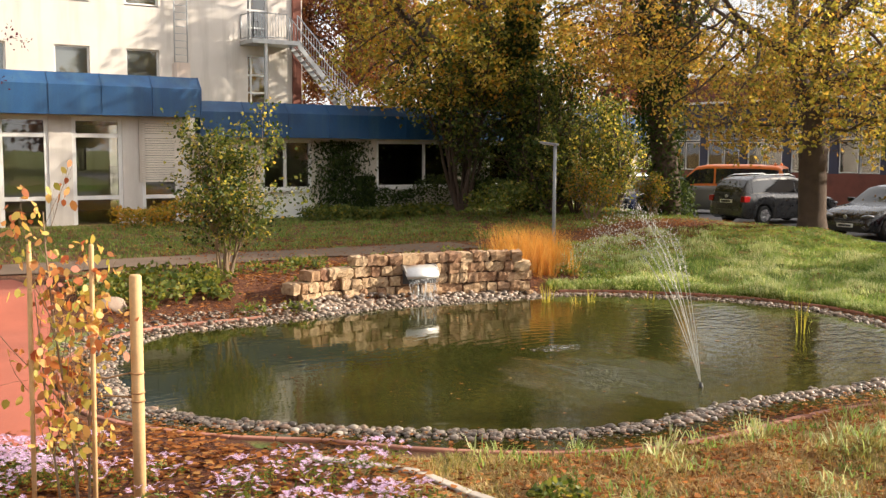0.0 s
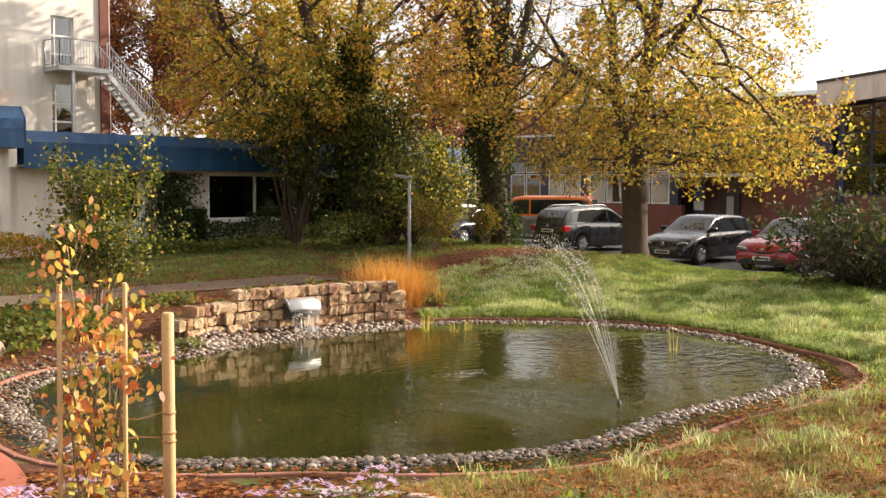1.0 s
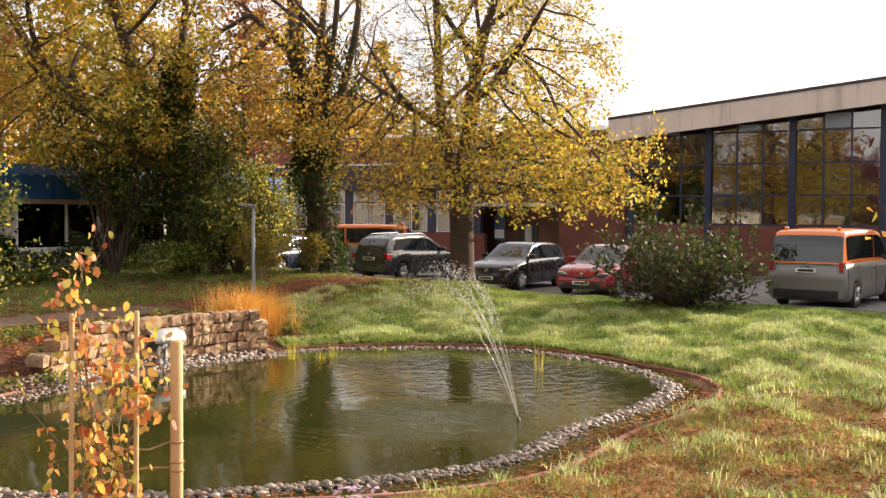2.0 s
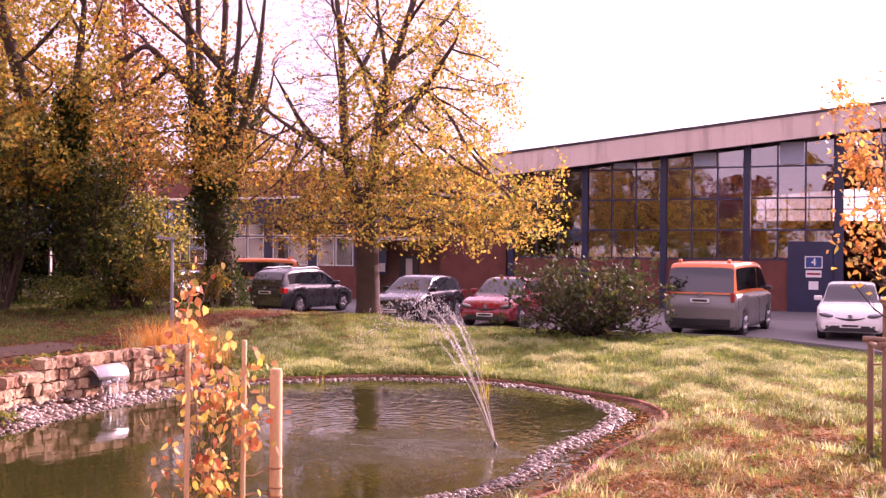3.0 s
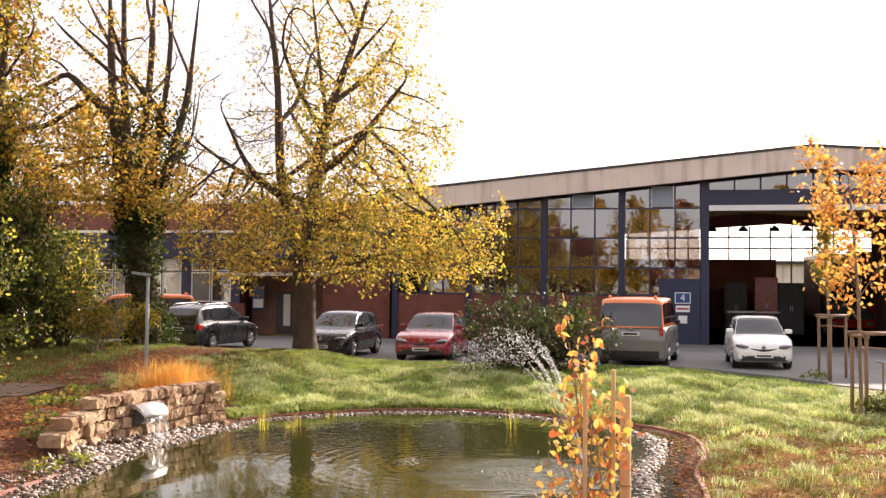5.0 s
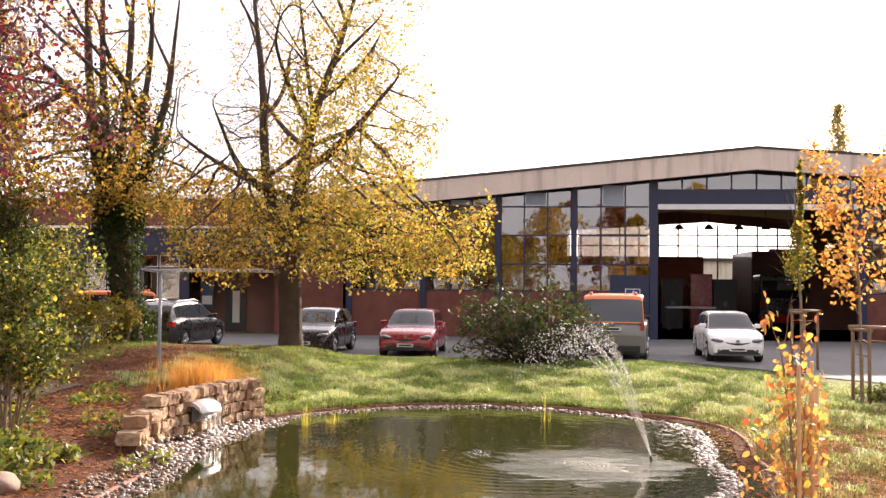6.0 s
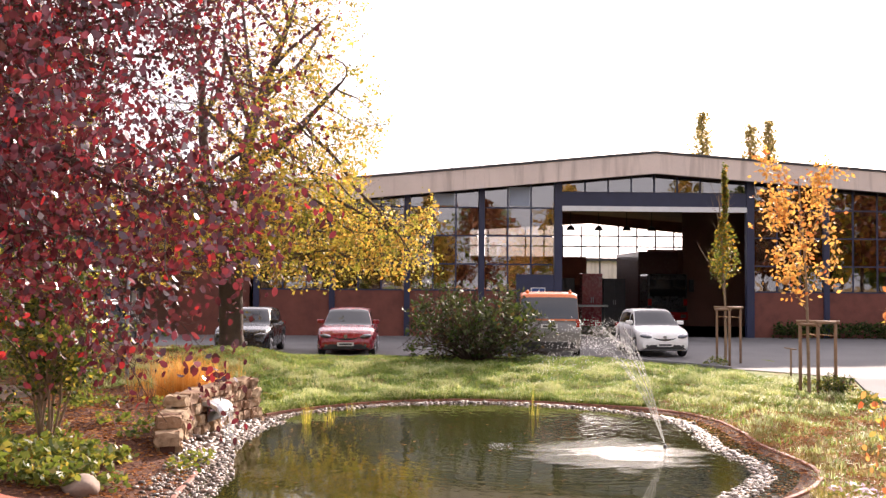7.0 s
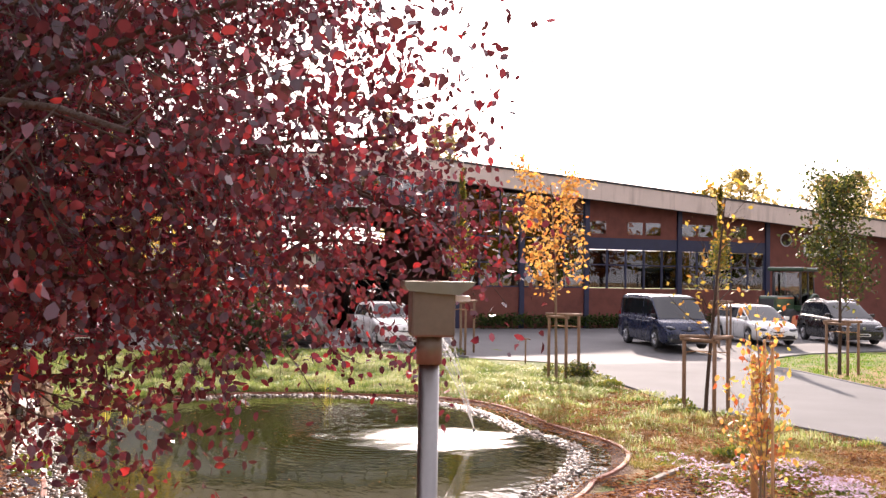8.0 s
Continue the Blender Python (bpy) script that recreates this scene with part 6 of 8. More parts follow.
def rough_block(seed, sx, sy, sz):
    """A hewn stone: a box with worn, uneven corners."""
    rng = random.Random(seed)
    bm = bmesh.new()
    box(bm, -sx / 2, sx / 2, -sy / 2, sy / 2, -sz / 2, sz / 2)
    bmesh.ops.subdivide_edges(bm, edges=bm.edges[:], cuts=2, use_grid_fill=True)
    for v in bm.verts:
        k = sum(abs(c) > 0.45 * s for c, s in zip(v.co, (sx, sy, sz)))
        f = {3: 0.92, 2: 0.975}.get(k, 1.0)
        v.co = Vector((v.co.x * f, v.co.y * f, v.co.z * f)) + Vector([rng.uniform(-0.017, 0.017) for _ in range(3)])
    for f in bm.faces:
        f.smooth = False
    return mesh_of("stone", bm, M_STONE)


garden_wall = empty("garden_wall", "low curved dry-stone sandstone wall behind the pond", "stone wall", at=(0.6, 7.3, 0))
WALL = [(-1.62, 7.45), (-0.9, 7.62), (-0.1, 7.62), (0.55, 7.52), (1.2, 7.42), (1.9, 7.3), (2.5, 7.15), (3.0, 6.93)]
_p = np.array(WALL)
_s = np.r_[0, np.cumsum(np.linalg.norm(np.diff(_p, axis=0), axis=1))]


def wall_at(s):
    return np.array([np.interp(s, _s, _p[:, 0]), np.interp(s, _s, _p[:, 1])])


wall_rng = random.Random(5)
stock = [rough_block(100 + k, 0.30, 0.30, 0.16) for k in range(18)]
TOP = table([(0.0, 0.46), (0.35, 0.46), (0.36, 0.62), (0.8, 0.62), (0.81, 0.75), (1.4, 0.80), (1.7, 0.88), (2.3, 0.88), (3.4, 0.90), (4.3, 0.86), (4.45, 0.86), (4.46, 0.62), (5, 0.62)])
z = -0.08
course = 0
while z < 0.86:
    hgt = wall_rng.choice((0.16, 0.185, 0.20))
    s = -0.04 + 0.12 * (course % 2)
    while s < _s[-1] - 0.05:
        ln = wall_rng.choice((wall_rng.uniform(0.13, 0.22), wall_rng.uniform(0.16, 0.34)))
        ln = min(ln, _s[-1] - s + 0.04)
        c = wall_at(s + ln / 2)
        e = wall_at(min(s + ln / 2 + 0.1, _s[-1])) - wall_at(max(s + ln / 2 - 0.1, 0))
        tall = wall_rng.random() < 0.14 and z + 2 * hgt < TOP(s + ln / 2) + 0.03
        if z + hgt * 0.6 < TOP(s + ln / 2):
            st = new("stone", wall_rng.choice(stock))
            st.matrix_basis = pose(c[0] + wall_rng.uniform(-0.015, 0.015), c[1] + wall_rng.uniform(-0.045, 0.045), z + hgt / 2, wall_rng.uniform(-3, 3), wall_rng.uniform(-2, 2),
                                   math.degrees(math.atan2(e[1], e[0])) + wall_rng.uniform(-3, 3) + 180 * wall_rng.randint(0, 1)) @ Matrix.Diagonal((ln * 0.97 / 0.30, 1.15, hgt * wall_rng.uniform(0.90, 0.99) / 0.16, 1))
            hang(st, garden_wall)
        s += ln
    z += hgt
    course += 1
bm = bmesh.new()
for a_, b_ in zip(WALL, WALL[1:]):
    d_ = (Vector(b_) - Vector(a_)).normalized()
    n_ = Vector((-d_.y, d_.x)) * 0.10
    h_ = min(TOP(_s[WALL.index(a_)] + 0.05), TOP(_s[WALL.index(b_)] - 0.05)) - 0.16
    lo_ = [(*(Vector(q_) + k_ * n_), zz) for zz in (-0.1, h_) for q_, k_ in ((a_, -1), (b_, -1), (b_, 1), (a_, 1))]
    vs_ = [bm.verts.new(p_) for p_ in lo_]
    for q_ in ((3, 2, 1, 0), (4, 5, 6, 7), (0, 1, 5, 4), (1, 2, 6, 5), (2, 3, 7, 6), (3, 0, 4, 7)):
        bm.faces.new([vs_[i] for i in q_])
hang(part("core", bm, M_SOIL), garden_wall)

# stainless spout with its sheet of water


def foam_mat(name, cover, tint=(0.85, 0.87, 0.88), scale=(60, 60, 8)):
    """White broken water: bright drops between clear gaps."""
    m, nt, bs = nodes_of(name)
    out = nt.nodes["Material Output"]
    bs.inputs["Base Color"].default_value = (*tint, 1)
    bs.inputs["Roughness"].default_value = 0.25
    bs.inputs["Transmission Weight"].default_value = 0.5
    bs.inputs["IOR"].default_value = 1.33
    tr = nt.nodes.new("ShaderNodeBsdfTransparent")
    ms = nt.nodes.new("ShaderNodeMixShader")
    fac = ramp(nt, noise_tex(nt, coords(nt, scale), 1.0, 3.0), [(0.62 - cover * 0.4, (0, 0, 0)), (0.80 - cover * 0.3, (1, 1, 1))])
    nt.links.new(fac, ms.inputs["Fac"])
    nt.links.new(tr.outputs["BSDF"], ms.inputs[1])
    nt.links.new(bs.outputs["BSDF"], ms.inputs[2])
    nt.links.new(ms.outputs["Shader"], out.inputs["Surface"])
    return m


M_FOAM = foam_mat("white_falling_water", 0.42, (0.85, 0.87, 0.88), (34, 34, 2.2))
spout = empty("water_spout", "curved stainless steel spout set into the stone wall", "water spout", at=(0.82, 7.2, 0.55))
sd_ = Vector((0.976, -0.216, 0))            # along the wall
so_ = Vector((-0.216, -0.976, 0))           # out over the pond
bm = bmesh.new()
prof = [(-0.25, 0.665), (0.04, 0.67), (0.13, 0.66), (0.21, 0.63), (0.27, 0.58), (0.305, 0.51), (0.315, 0.455)]
inner_ = [(-0.25, 0.645), (0.04, 0.65), (0.125, 0.64), (0.197, 0.613), (0.253, 0.567), (0.286, 0.503), (0.296, 0.455)]
rows_ = []
for w_ in (-0.29, 0.29):
    for line_ in (prof, inner_):
        rows_.append([bm.verts.new(Vector((0.80, 7.34, 0)) + sd_ * w_ + so_ * a_ + Vector((0, 0, b_))) for a_, b_ in line_])
t0_, b0_, t1_, b1_ = rows_
for i_ in range(len(prof) - 1):
    bm.faces.new((t0_[i_], t0_[i_ + 1], t1_[i_ + 1], t1_[i_])).smooth = True
    bm.faces.new((b0_[i_], b1_[i_], b1_[i_ + 1], b0_[i_ + 1])).smooth = True
    bm.faces.new((t0_[i_], b0_[i_], b0_[i_ + 1], t0_[i_ + 1]))
    bm.faces.new((t1_[i_], t1_[i_ + 1], b1_[i_ + 1], b1_[i_]))
bm.faces.new((t0_[-1], b0_[-1], b1_[-1], t1_[-1]))
hang(part("lip", bm, M_STEEL_PALE), spout)
for w_ in (-0.30, 0.30):                    # upstands at both sides of the tray
    bm = bmesh.new()
    for d_ in (-0.008, 0.008):
        for a_, b_ in ((-0.25, 0.60), (-0.25, 0.68), (0.13, 0.675), (0.26, 0.60), (0.29, 0.50), (0.15, 0.60)):
            bm.verts.new(Vector((0.80, 7.34, 0)) + sd_ * (w_ + d_) + so_ * a_ + Vector((0, 0, b_)))
    bm.verts.ensure_lookup_table()
    q_ = list(bm.verts)
    bm.faces.new(q_[:6])
    bm.faces.new(q_[6:][::-1])
    for i_ in range(6):
        bm.faces.new((q_[i_], q_[6 + i_], q_[6 + (i_ + 1) % 6], q_[(i_ + 1) % 6]))
    hang(part("side_plate", bm, M_STEEL_PALE), spout)
bm = bmesh.new()
box(bm, -0.31, 0.31, -0.02, 0.0, -0.24, 0.0)
for v_ in bm.verts:
    v_.co = Vector((0.80, 7.34, 0.59)) + sd_ * v_.co.x + so_ * (0.10 - v_.co.y) + Vector((0, 0, v_.co.z))
hang(part("back_plate", bm, M_DARKMETAL, None, "dark recess plate behind the falling water"), spout)
bm = bmesh.new()
fall = []
for k in range(9):
    u = k / 8
    fall.append([bm.verts.new(Vector((0.80, 7.34, 0)) + sd_ * (w_ * (1 - 0.1 * u)) + so_ * (0.308 + 0.07 * u + 0.012 * math.sin(9 * w_ + 5 * u) + 0.006 * math.sin(31 * w_)) + Vector((0, 0, 0.46 - 0.41 * u * (0.4 + 0.6 * u)))) for w_ in np.linspace(-0.28, 0.28, 14)])
for p_, q_ in zip(fall, fall[1:]):
    for k in range(13):
        bm.faces.new((p_[k], p_[k + 1], q_[k + 1], q_[k])).smooth = True
hang(part("water_sheet", bm, M_FOAM, None, "thin white sheet of falling water"), spout)

# gravel ring: rounded pebbles along the water
peb_rng = np.random.default_rng(8)
bm = bmesh.new()
bmesh.ops.create_icosphere(bm, subdivisions=1, radius=1.0)
ico_v = np.array([v.co[:] for v in bm.verts])
ico_f = np.array([[v.index for v in f.verts] for f in bm.faces])
bm.free()


def scatter_pebbles(name, label, centres, sizes):
    n = len(centres)
    k = len(ico_v)
    sc = np.stack([sizes * peb_rng.uniform(0.8, 1.35, n), sizes * peb_rng.uniform(0.8, 1.2, n), sizes * peb_rng.uniform(0.5, 0.8, n)], 1)
    ang = peb_rng.uniform(0, math.tau, n)
    shape = ico_v[None] * sc[:, None] * (1 + 0.10 * np.sin(ico_v[None] * 2.3 + peb_rng.uniform(0, 6, (n, 1, 3))))
    c, s_ = np.cos(ang)[:, None], np.sin(ang)[:, None]
    x = shape[..., 0] * c - shape[..., 1] * s_
    y = shape[..., 0] * s_ + shape[..., 1] * c
    v = np.stack([x, y, shape[..., 2]], -1) + centres[:, None]
    f = ico_f[None] + (np.arange(n) * k)[:, None, None]
    ob = new(name, raw_mesh(name, v.reshape(-1, 3), f.reshape(-1, 3), M_PEBBLE, smooth=True))
    return tagged(ob, label, "pebbles", kind="stuff")


idx = peb_rng.integers(0, len(SHORE), 14000)
pp, nn = SHORE[idx], SHORE_OUT[idx]
off = peb_rng.normal(0.06, 0.075, len(idx))
nw = (pp[:, 0] < -1.2) & (pp[:, 1] > 5.0)           # the wide gravel bank beside the wall
off = np.where(nw, peb_rng.uniform(-0.1, 0.75, len(idx)), off)
cx = pp + nn * off[:, None] + peb_rng.normal(0, 0.03, (len(idx), 2))
czz = land(cx[:, 0], cx[:, 1])
keep = czz > -0.09
far_side = (pp[:, 1] < 4.5) & (pp[:, 0] > 4.0) | (pp[:, 1] > 4.0) & (pp[:, 0] > 3.2)
keep &= ~(far_side & (peb_rng.random(len(idx)) < 0.45))
cx, czz = cx[keep], czz[keep]
size = peb_rng.gamma(4.0, 0.0048, len(cx)).clip(0.009, 0.055)
scatter_pebbles("pebbles", "rounded grey and brown river pebbles round the pond", np.c_[cx, np.maximum(czz, 0.02) + size * 0.35 + 0.018 * np.exp(-((off[keep] - 0.06) / 0.07) ** 2)], size)
# larger stones at the foot of the wall
n_ = 700
s_ = peb_rng.uniform(0, _s[-1], n_)
wp_ = np.array([wall_at(v) for v in s_])
out_ = peb_rng.uniform(0.16, 0.75, n_)
wc = wp_ + np.outer(out_, (-0.10, -1.0)) + peb_rng.normal(0, 0.03, (n_, 2))
wz = np.maximum(land(wc[:, 0], wc[:, 1]), -0.02)
sz_ = peb_rng.uniform(0.022, 0.075, n_)
scatter_pebbles("pebbles", "larger rounded stones at the foot of the wall", np.c_[wc, wz + sz_ * 0.3 + 0.08 * np.clip(0.6 - out_, 0, 1)], sz_)

# terracotta edging round the gravel ring
ring_pts = np.array([p + n * (float(ring_width(*p)) + 0.02) for p, n in zip(SHORE, SHORE_OUT)])
order = [k for k in range(len(SHORE)) if not (SHORE[k][1] > 6.2 and -2.2 < SHORE[k][0] < 3.4)]
start = next(i for i in range(len(order)) if order[i] - order[i - 1] not in (1, -239) or order[i] == 0 and order[-1] != 239)
seq = order[start:] + order[:start]
kerb_line("pond_edging", ring_pts[seq], 0.07, 0.03, M_TERRACOTTA, "narrow terracotta edging round the pond", 0.42)


# ---- shrubs and beds ----
def shrub(name, label, at, seed, h, spread_, stems, n, size, mats, droop=0.2, spec=None, r=0.02, oval=False, clump=0):
    """A shrub of several stems from the ground."""
    g = Growth(seed)
    sp = spec or dict(segs=(7, 5, 4), wobble=(0.08, 0.16, 0.22), lift=(0.03, 0.04, 0.02), taper=(0.35, 0.4, 0.4), sides=(6, 4, 3), kids=(8, 5), start=(0.2, 0.2),
                      angle=(38, 40), ratio=(0.40, 0.45), thin=(0.55, 0.6), leaf_from=1)
    for k in range(stems):
        a_ = k * math.tau / stems + g.rng.uniform(-0.4, 0.4)
        t_ = spread_ * g.rng.uniform(0.3, 1.0)
        g.grow((0.08 * math.cos(a_), 0.08 * math.sin(a_), -0.05), (t_ * math.cos(a_), t_ * math.sin(a_), 1), h * g.rng.uniform(0.75, 1.0), r, 0, sp)
    share = n // len(mats)
    z = ground_z(at[0], at[1])
    return plant(name, label, "shrub", (at[0], at[1], z), g, M_BARK_PALE if r < 0.03 else M_BARK, [(leaf_points(g, share, 0.035 * h, clump=clump), size, m_, droop, "") for m_ in mats], crown_name="foliage", oval=oval)


shrub("shrub", "upright leafy shrub with glossy green and yellow leaves", (-2.15, 8.95), 41, 2.6, 0.20, 11, 7800, 0.068, [L_GREEN, L_IVY, L_GREEN, L_IVY, L_GREEN, L_LIME], oval=True)
wide = dict(segs=(7, 6, 4), wobble=(0.14, 0.2, 0.25), lift=(0.05, 0.05, 0.02), taper=(0.4, 0.4, 0.4), sides=(7, 4, 3), kids=(8, 5), start=(0.12, 0.2), angle=(46, 42), ratio=(0.45, 0.45), thin=(0.55, 0.55), leaf_from=1)
shrub("rhododendron", "broad dark evergreen shrub with bare outer twigs", (13.0, 2.15), 43, 2.6, 2.3, 46, 3300, 0.15, [L_RHODO, L_RHODO, L_IVY], -0.3, wide, 0.03, clump=6)
shrub("shrub", "yellow-green shrub at the foot of the ivy tree", (11.6, 15.6), 47, 2.7, 0.5, 12, 4200, 0.10, [L_GREEN, L_GREEN, L_LIME], 0.3, None, 0.03)
shrub("shrub", "brownish bush with thinning leaves", (11.0, 14.2), 48, 1.6, 0.7, 10, 2600, 0.09, [L_GREEN, L_OLIVE], 0.3, None, 0.02)
shrub("shrub", "low rounded green shrub at the foot of the stakes", (5.9, -5.35), 57, 0.55, 0.75, 10, 1500, 0.06, [L_RHODO, L_GREEN], 0.2, None, 0.012)
shrub("shrub", "small yellow bush beside the ivy tree", (13.3, 14.0), 49, 1.3, 0.4, 8, 1500, 0.08, [L_OLIVE, L_GREEN], 0.3, None, 0.015)
for k, (sx, sy, sh, sn, ml) in enumerate(((9.6, 18.8, 5.6, 7000, [L_IVY, L_GREEN]), (11.4, 17.4, 4.6, 5500, [L_GREEN, L_GREEN, L_IVY]), (12.9, 18.6, 5.0, 5000, [L_IVY, L_GREEN]), (15.6, 18.2, 4.6, 4500, [L_GREEN, L_GREEN, L_LIME]), (11.0, 15.9, 2.4, 3200, [L_GREEN, L_GREEN, L_IVY]))):
    shrub("evergreen", "dense dark evergreen bush before the office wing", (sx, sy), 60 + k, sh, 0.38, 12, sn, 0.14, ml, 0.3, None, 0.06)


def hedge(name, label, x0, x1, y0, y1, z1, n, size, mat, seed):
    rng = np.random.default_rng(seed)
    p = np.c_[rng.uniform(x0, x1, n), rng.uniform(y0, y1, n), rng.random(n)]
    z0 = land(p[:, 0], p[:, 1])
    p[:, 2] = z0 + (z1 * (0.75 + 0.25 * np.sin(p[:, 0] * 2.1) * np.sin(p[:, 0] * 0.7 + 1))) * np.sqrt(p[:, 2])
    v, f = leaf_cloud(rng, p, size, 0.1)
    ob = new(name, raw_mesh(name, v, f, mat))
    return tagged(ob, label, "plants", kind="stuff")


hedge("hedge", "low clipped dark hedge below the windows", 7.3, 15.5, 19.9, 20.8, 1.15, 5200, 0.10, L_IVY, 71)
hedge("ground_cover", "low green leafy ground cover before the wing", 4.4, 9.0, 18.6, 19.9, 0.45, 2200, 0.13, L_GREEN, 72)
hedge("undergrowth", "low green and yellow undergrowth below the trees", 8.6, 13.6, 15.6, 17.4, 1.1, 4200, 0.11, L_GREEN, 76)
hedge("hedge", "brown and green low bushes before the pavilion", -1.2, 2.4, 18.4, 19.8, 0.75, 3000, 0.10, L_OLIVE, 73)
hedge("ground_cover", "dark green leafy plants in the mulch bed", -4.7, -2.5, 7.7, 9.4, 0.30, 800, 0.13, L_GREEN, 74)
# Leaf band that gives the hall's brick base a dark foot.
hedge("hedge", "low dark band of leaves along the brick base of the hall", 32.6, 33.5, -31.5, -14.0, 1.0, 5200, 0.17, L_IVY, 77)
# ivy on the wing's wall
rng = np.random.default_rng(75)
n_ = 7000
ix = np.r_[rng.normal(6.35, 0.5, n_ // 2), rng.uniform(10.9, 12.3, n_ // 4), rng.uniform(6.9, 7.6, n_ - n_ // 2 - n_ // 4)]
iz = np.r_[rng.uniform(0.6, 3.0, n_ // 2), rng.uniform(0.6, 3.0, n_ // 4), rng.uniform(0.6, 1.9, n_ - n_ // 2 - n_ // 4)]
ip = np.c_[ix, FY - 0.03 - 0.12 * rng.random(n_), iz]
v, f = leaf_cloud(rng, ip, 0.11, 0.9)
tagged(new("ivy", raw_mesh("ivy", v, f, L_IVY)), "dark ivy climbing the office wing wall", "ivy", kind="stuff")


def tuft_mesh(rng, centres, blades, length, spread_, lean, width, lift=None):
    """Curved grass blades, three triangles each, round tuft centres."""
    n = len(centres) * blades
    c = np.repeat(centres, blades, 0)
    a_ = rng.uniform(0, math.tau, n)
    rr = spread_ * np.sqrt(rng.random(n))
    base = c + np.c_[rr * np.cos(a_), rr * np.sin(a_), np.zeros(n)]
    base[:, 2] = land(base[:, 0], base[:, 1]) - 0.01
    if lift is not None:
        base[:, 2] += lift(base[:, 0], base[:, 1])
    ln = length * rng.uniform(0.55, 1.3, n)
    b_ = a_ + rng.normal(0, 0.7, n)
    ln_ = lean * rng.uniform(0.3, 1.3, n)
    out_ = np.c_[np.cos(b_), np.sin(b_), np.zeros(n)]
    side = np.c_[-np.sin(b_), np.cos(b_), np.zeros(n)] * width
    mid = base + out_ * (ln * ln_ * 0.35)[:, None] + np.c_[np.zeros((n, 2)), ln * 0.6]
    tip = base + out_ * (ln * ln_)[:, None] + np.c_[np.zeros((n, 2)), ln * np.sqrt(np.clip(1 - 0.5 * ln_ ** 2, 0.1, 1))]
    v = np.stack([base - side, base + side, mid + side * 0.7, mid - side * 0.7, tip], 1).reshape(-1, 3)
    i = np.arange(n)[:, None] * 5
    f = np.vstack([i + [0, 1, 2], i + [0, 2, 3], i + [3, 2, 4]])
    return v, f


def blade_mat(name, stops, trans=0.45):
    return leaf_mat(name, stops, trans, 0.55, 0.25)


B_GREEN = blade_mat("lawn_blades", [(0.0, (0.07, 0.14, 0.025)), (0.5, (0.13, 0.22, 0.05)), (0.85, (0.22, 0.29, 0.08)), (1.0, (0.34, 0.30, 0.12))])
B_LAWN = blade_mat("lush_blades", [(0.0, (0.13, 0.22, 0.045)), (0.5, (0.23, 0.34, 0.085)), (0.85, (0.34, 0.41, 0.14)), (1.0, (0.45, 0.42, 0.19))], 0.42)
# Sunlit tone of the cushion tops, put into the blade colour.
B_SUNPALE = blade_mat("sun_pale_blades", [(0.0, (0.24, 0.33, 0.10)), (0.5, (0.40, 0.46, 0.25)), (0.85, (0.52, 0.55, 0.34)), (1.0, (0.58, 0.54, 0.36))], 0.42)
B_OLIVE = blade_mat("olive_blades", [(0.0, (0.13, 0.14, 0.04)), (0.5, (0.25, 0.24, 0.075)), (1.0, (0.40, 0.33, 0.14))])
B_RUSSET = blade_mat("russet_blades", [(0.0, (0.14, 0.07, 0.03)), (0.4, (0.28, 0.15, 0.06)), (0.8, (0.42, 0.25, 0.11)), (1.0, (0.40, 0.17, 0.06))], 0.28)
B_MOWN = blade_mat("mown_blades", [(0.0, (0.06, 0.16, 0.012)), (0.6, (0.12, 0.26, 0.02)), (1.0, (0.20, 0.30, 0.04))])
B_DRY = blade_mat("dry_blades", [(0.0, (0.18, 0.17, 0.045)), (0.4, (0.36, 0.26, 0.09)), (0.8, (0.50, 0.38, 0.19)), (1.0, (0.38, 0.20, 0.07))], 0.3)
B_TUFT = blade_mat("ornamental_grass_blades", [(0.0, (0.42, 0.20, 0.05)), (0.5, (0.58, 0.30, 0.07)), (1.0, (0.65, 0.42, 0.15))], 0.5)
B_REED = blade_mat("reed_blades", [(0.0, (0.16, 0.18, 0.03)), (0.6, (0.40, 0.38, 0.06)), (1.0, (0.55, 0.45, 0.12))], 0.4)
rng = np.random.default_rng(80)


def lawn_points(n, x0, x1, y0, y1, pad=0.05):
    p = np.c_[rng.uniform(x0, x1, n), rng.uniform(y0, y1, n)]
    d = pond_dist(p[:, 0], p[:, 1])
    ok = d > ring_width(p[:, 0], p[:, 1]) + pad
    ok &= p[:, 0] < np.array([LOT_EDGE(v) for v in p[:, 1]]) - 0.15
    ok &= (p[:, 1] > np.array([ROAD_HI(v) for v in p[:, 0]]) + 0.1) | (p[:, 0] > 10.2)
    return p[ok]


def mound(x, y):
    """How tall the lawn stands: soft uneven cushions."""
    m = np.sin(x * 1.9 + 1.3 * np.sin(y * 1.1)) * np.sin(y * 2.7 + 0.9 * np.sin(x * 1.4 + 1.0))
    m = m + 0.6 * np.sin(x * 4.6 + 2.0 * np.sin(y * 2.3)) * np.sin(y * 5.9 + 1.5 * np.sin(x * 2.1))
    return np.clip(0.5 + 0.42 * m, 0.0, 1.0)


def by_height(p, shades):
    """Splits lawn points at random, tall cushions first."""
    t_ = mound(p[:, 0], p[:, 1]) + rng.normal(0, 0.11, len(p))
    # Past x 11.2 points fall mostly into the lowest, darkest band.
    t_ = np.where(p[:, 0] > 11.2, t_ * 0.55, t_)
    return [p[(t_ >= lo) & (t_ < hi)] for lo, hi in shades]


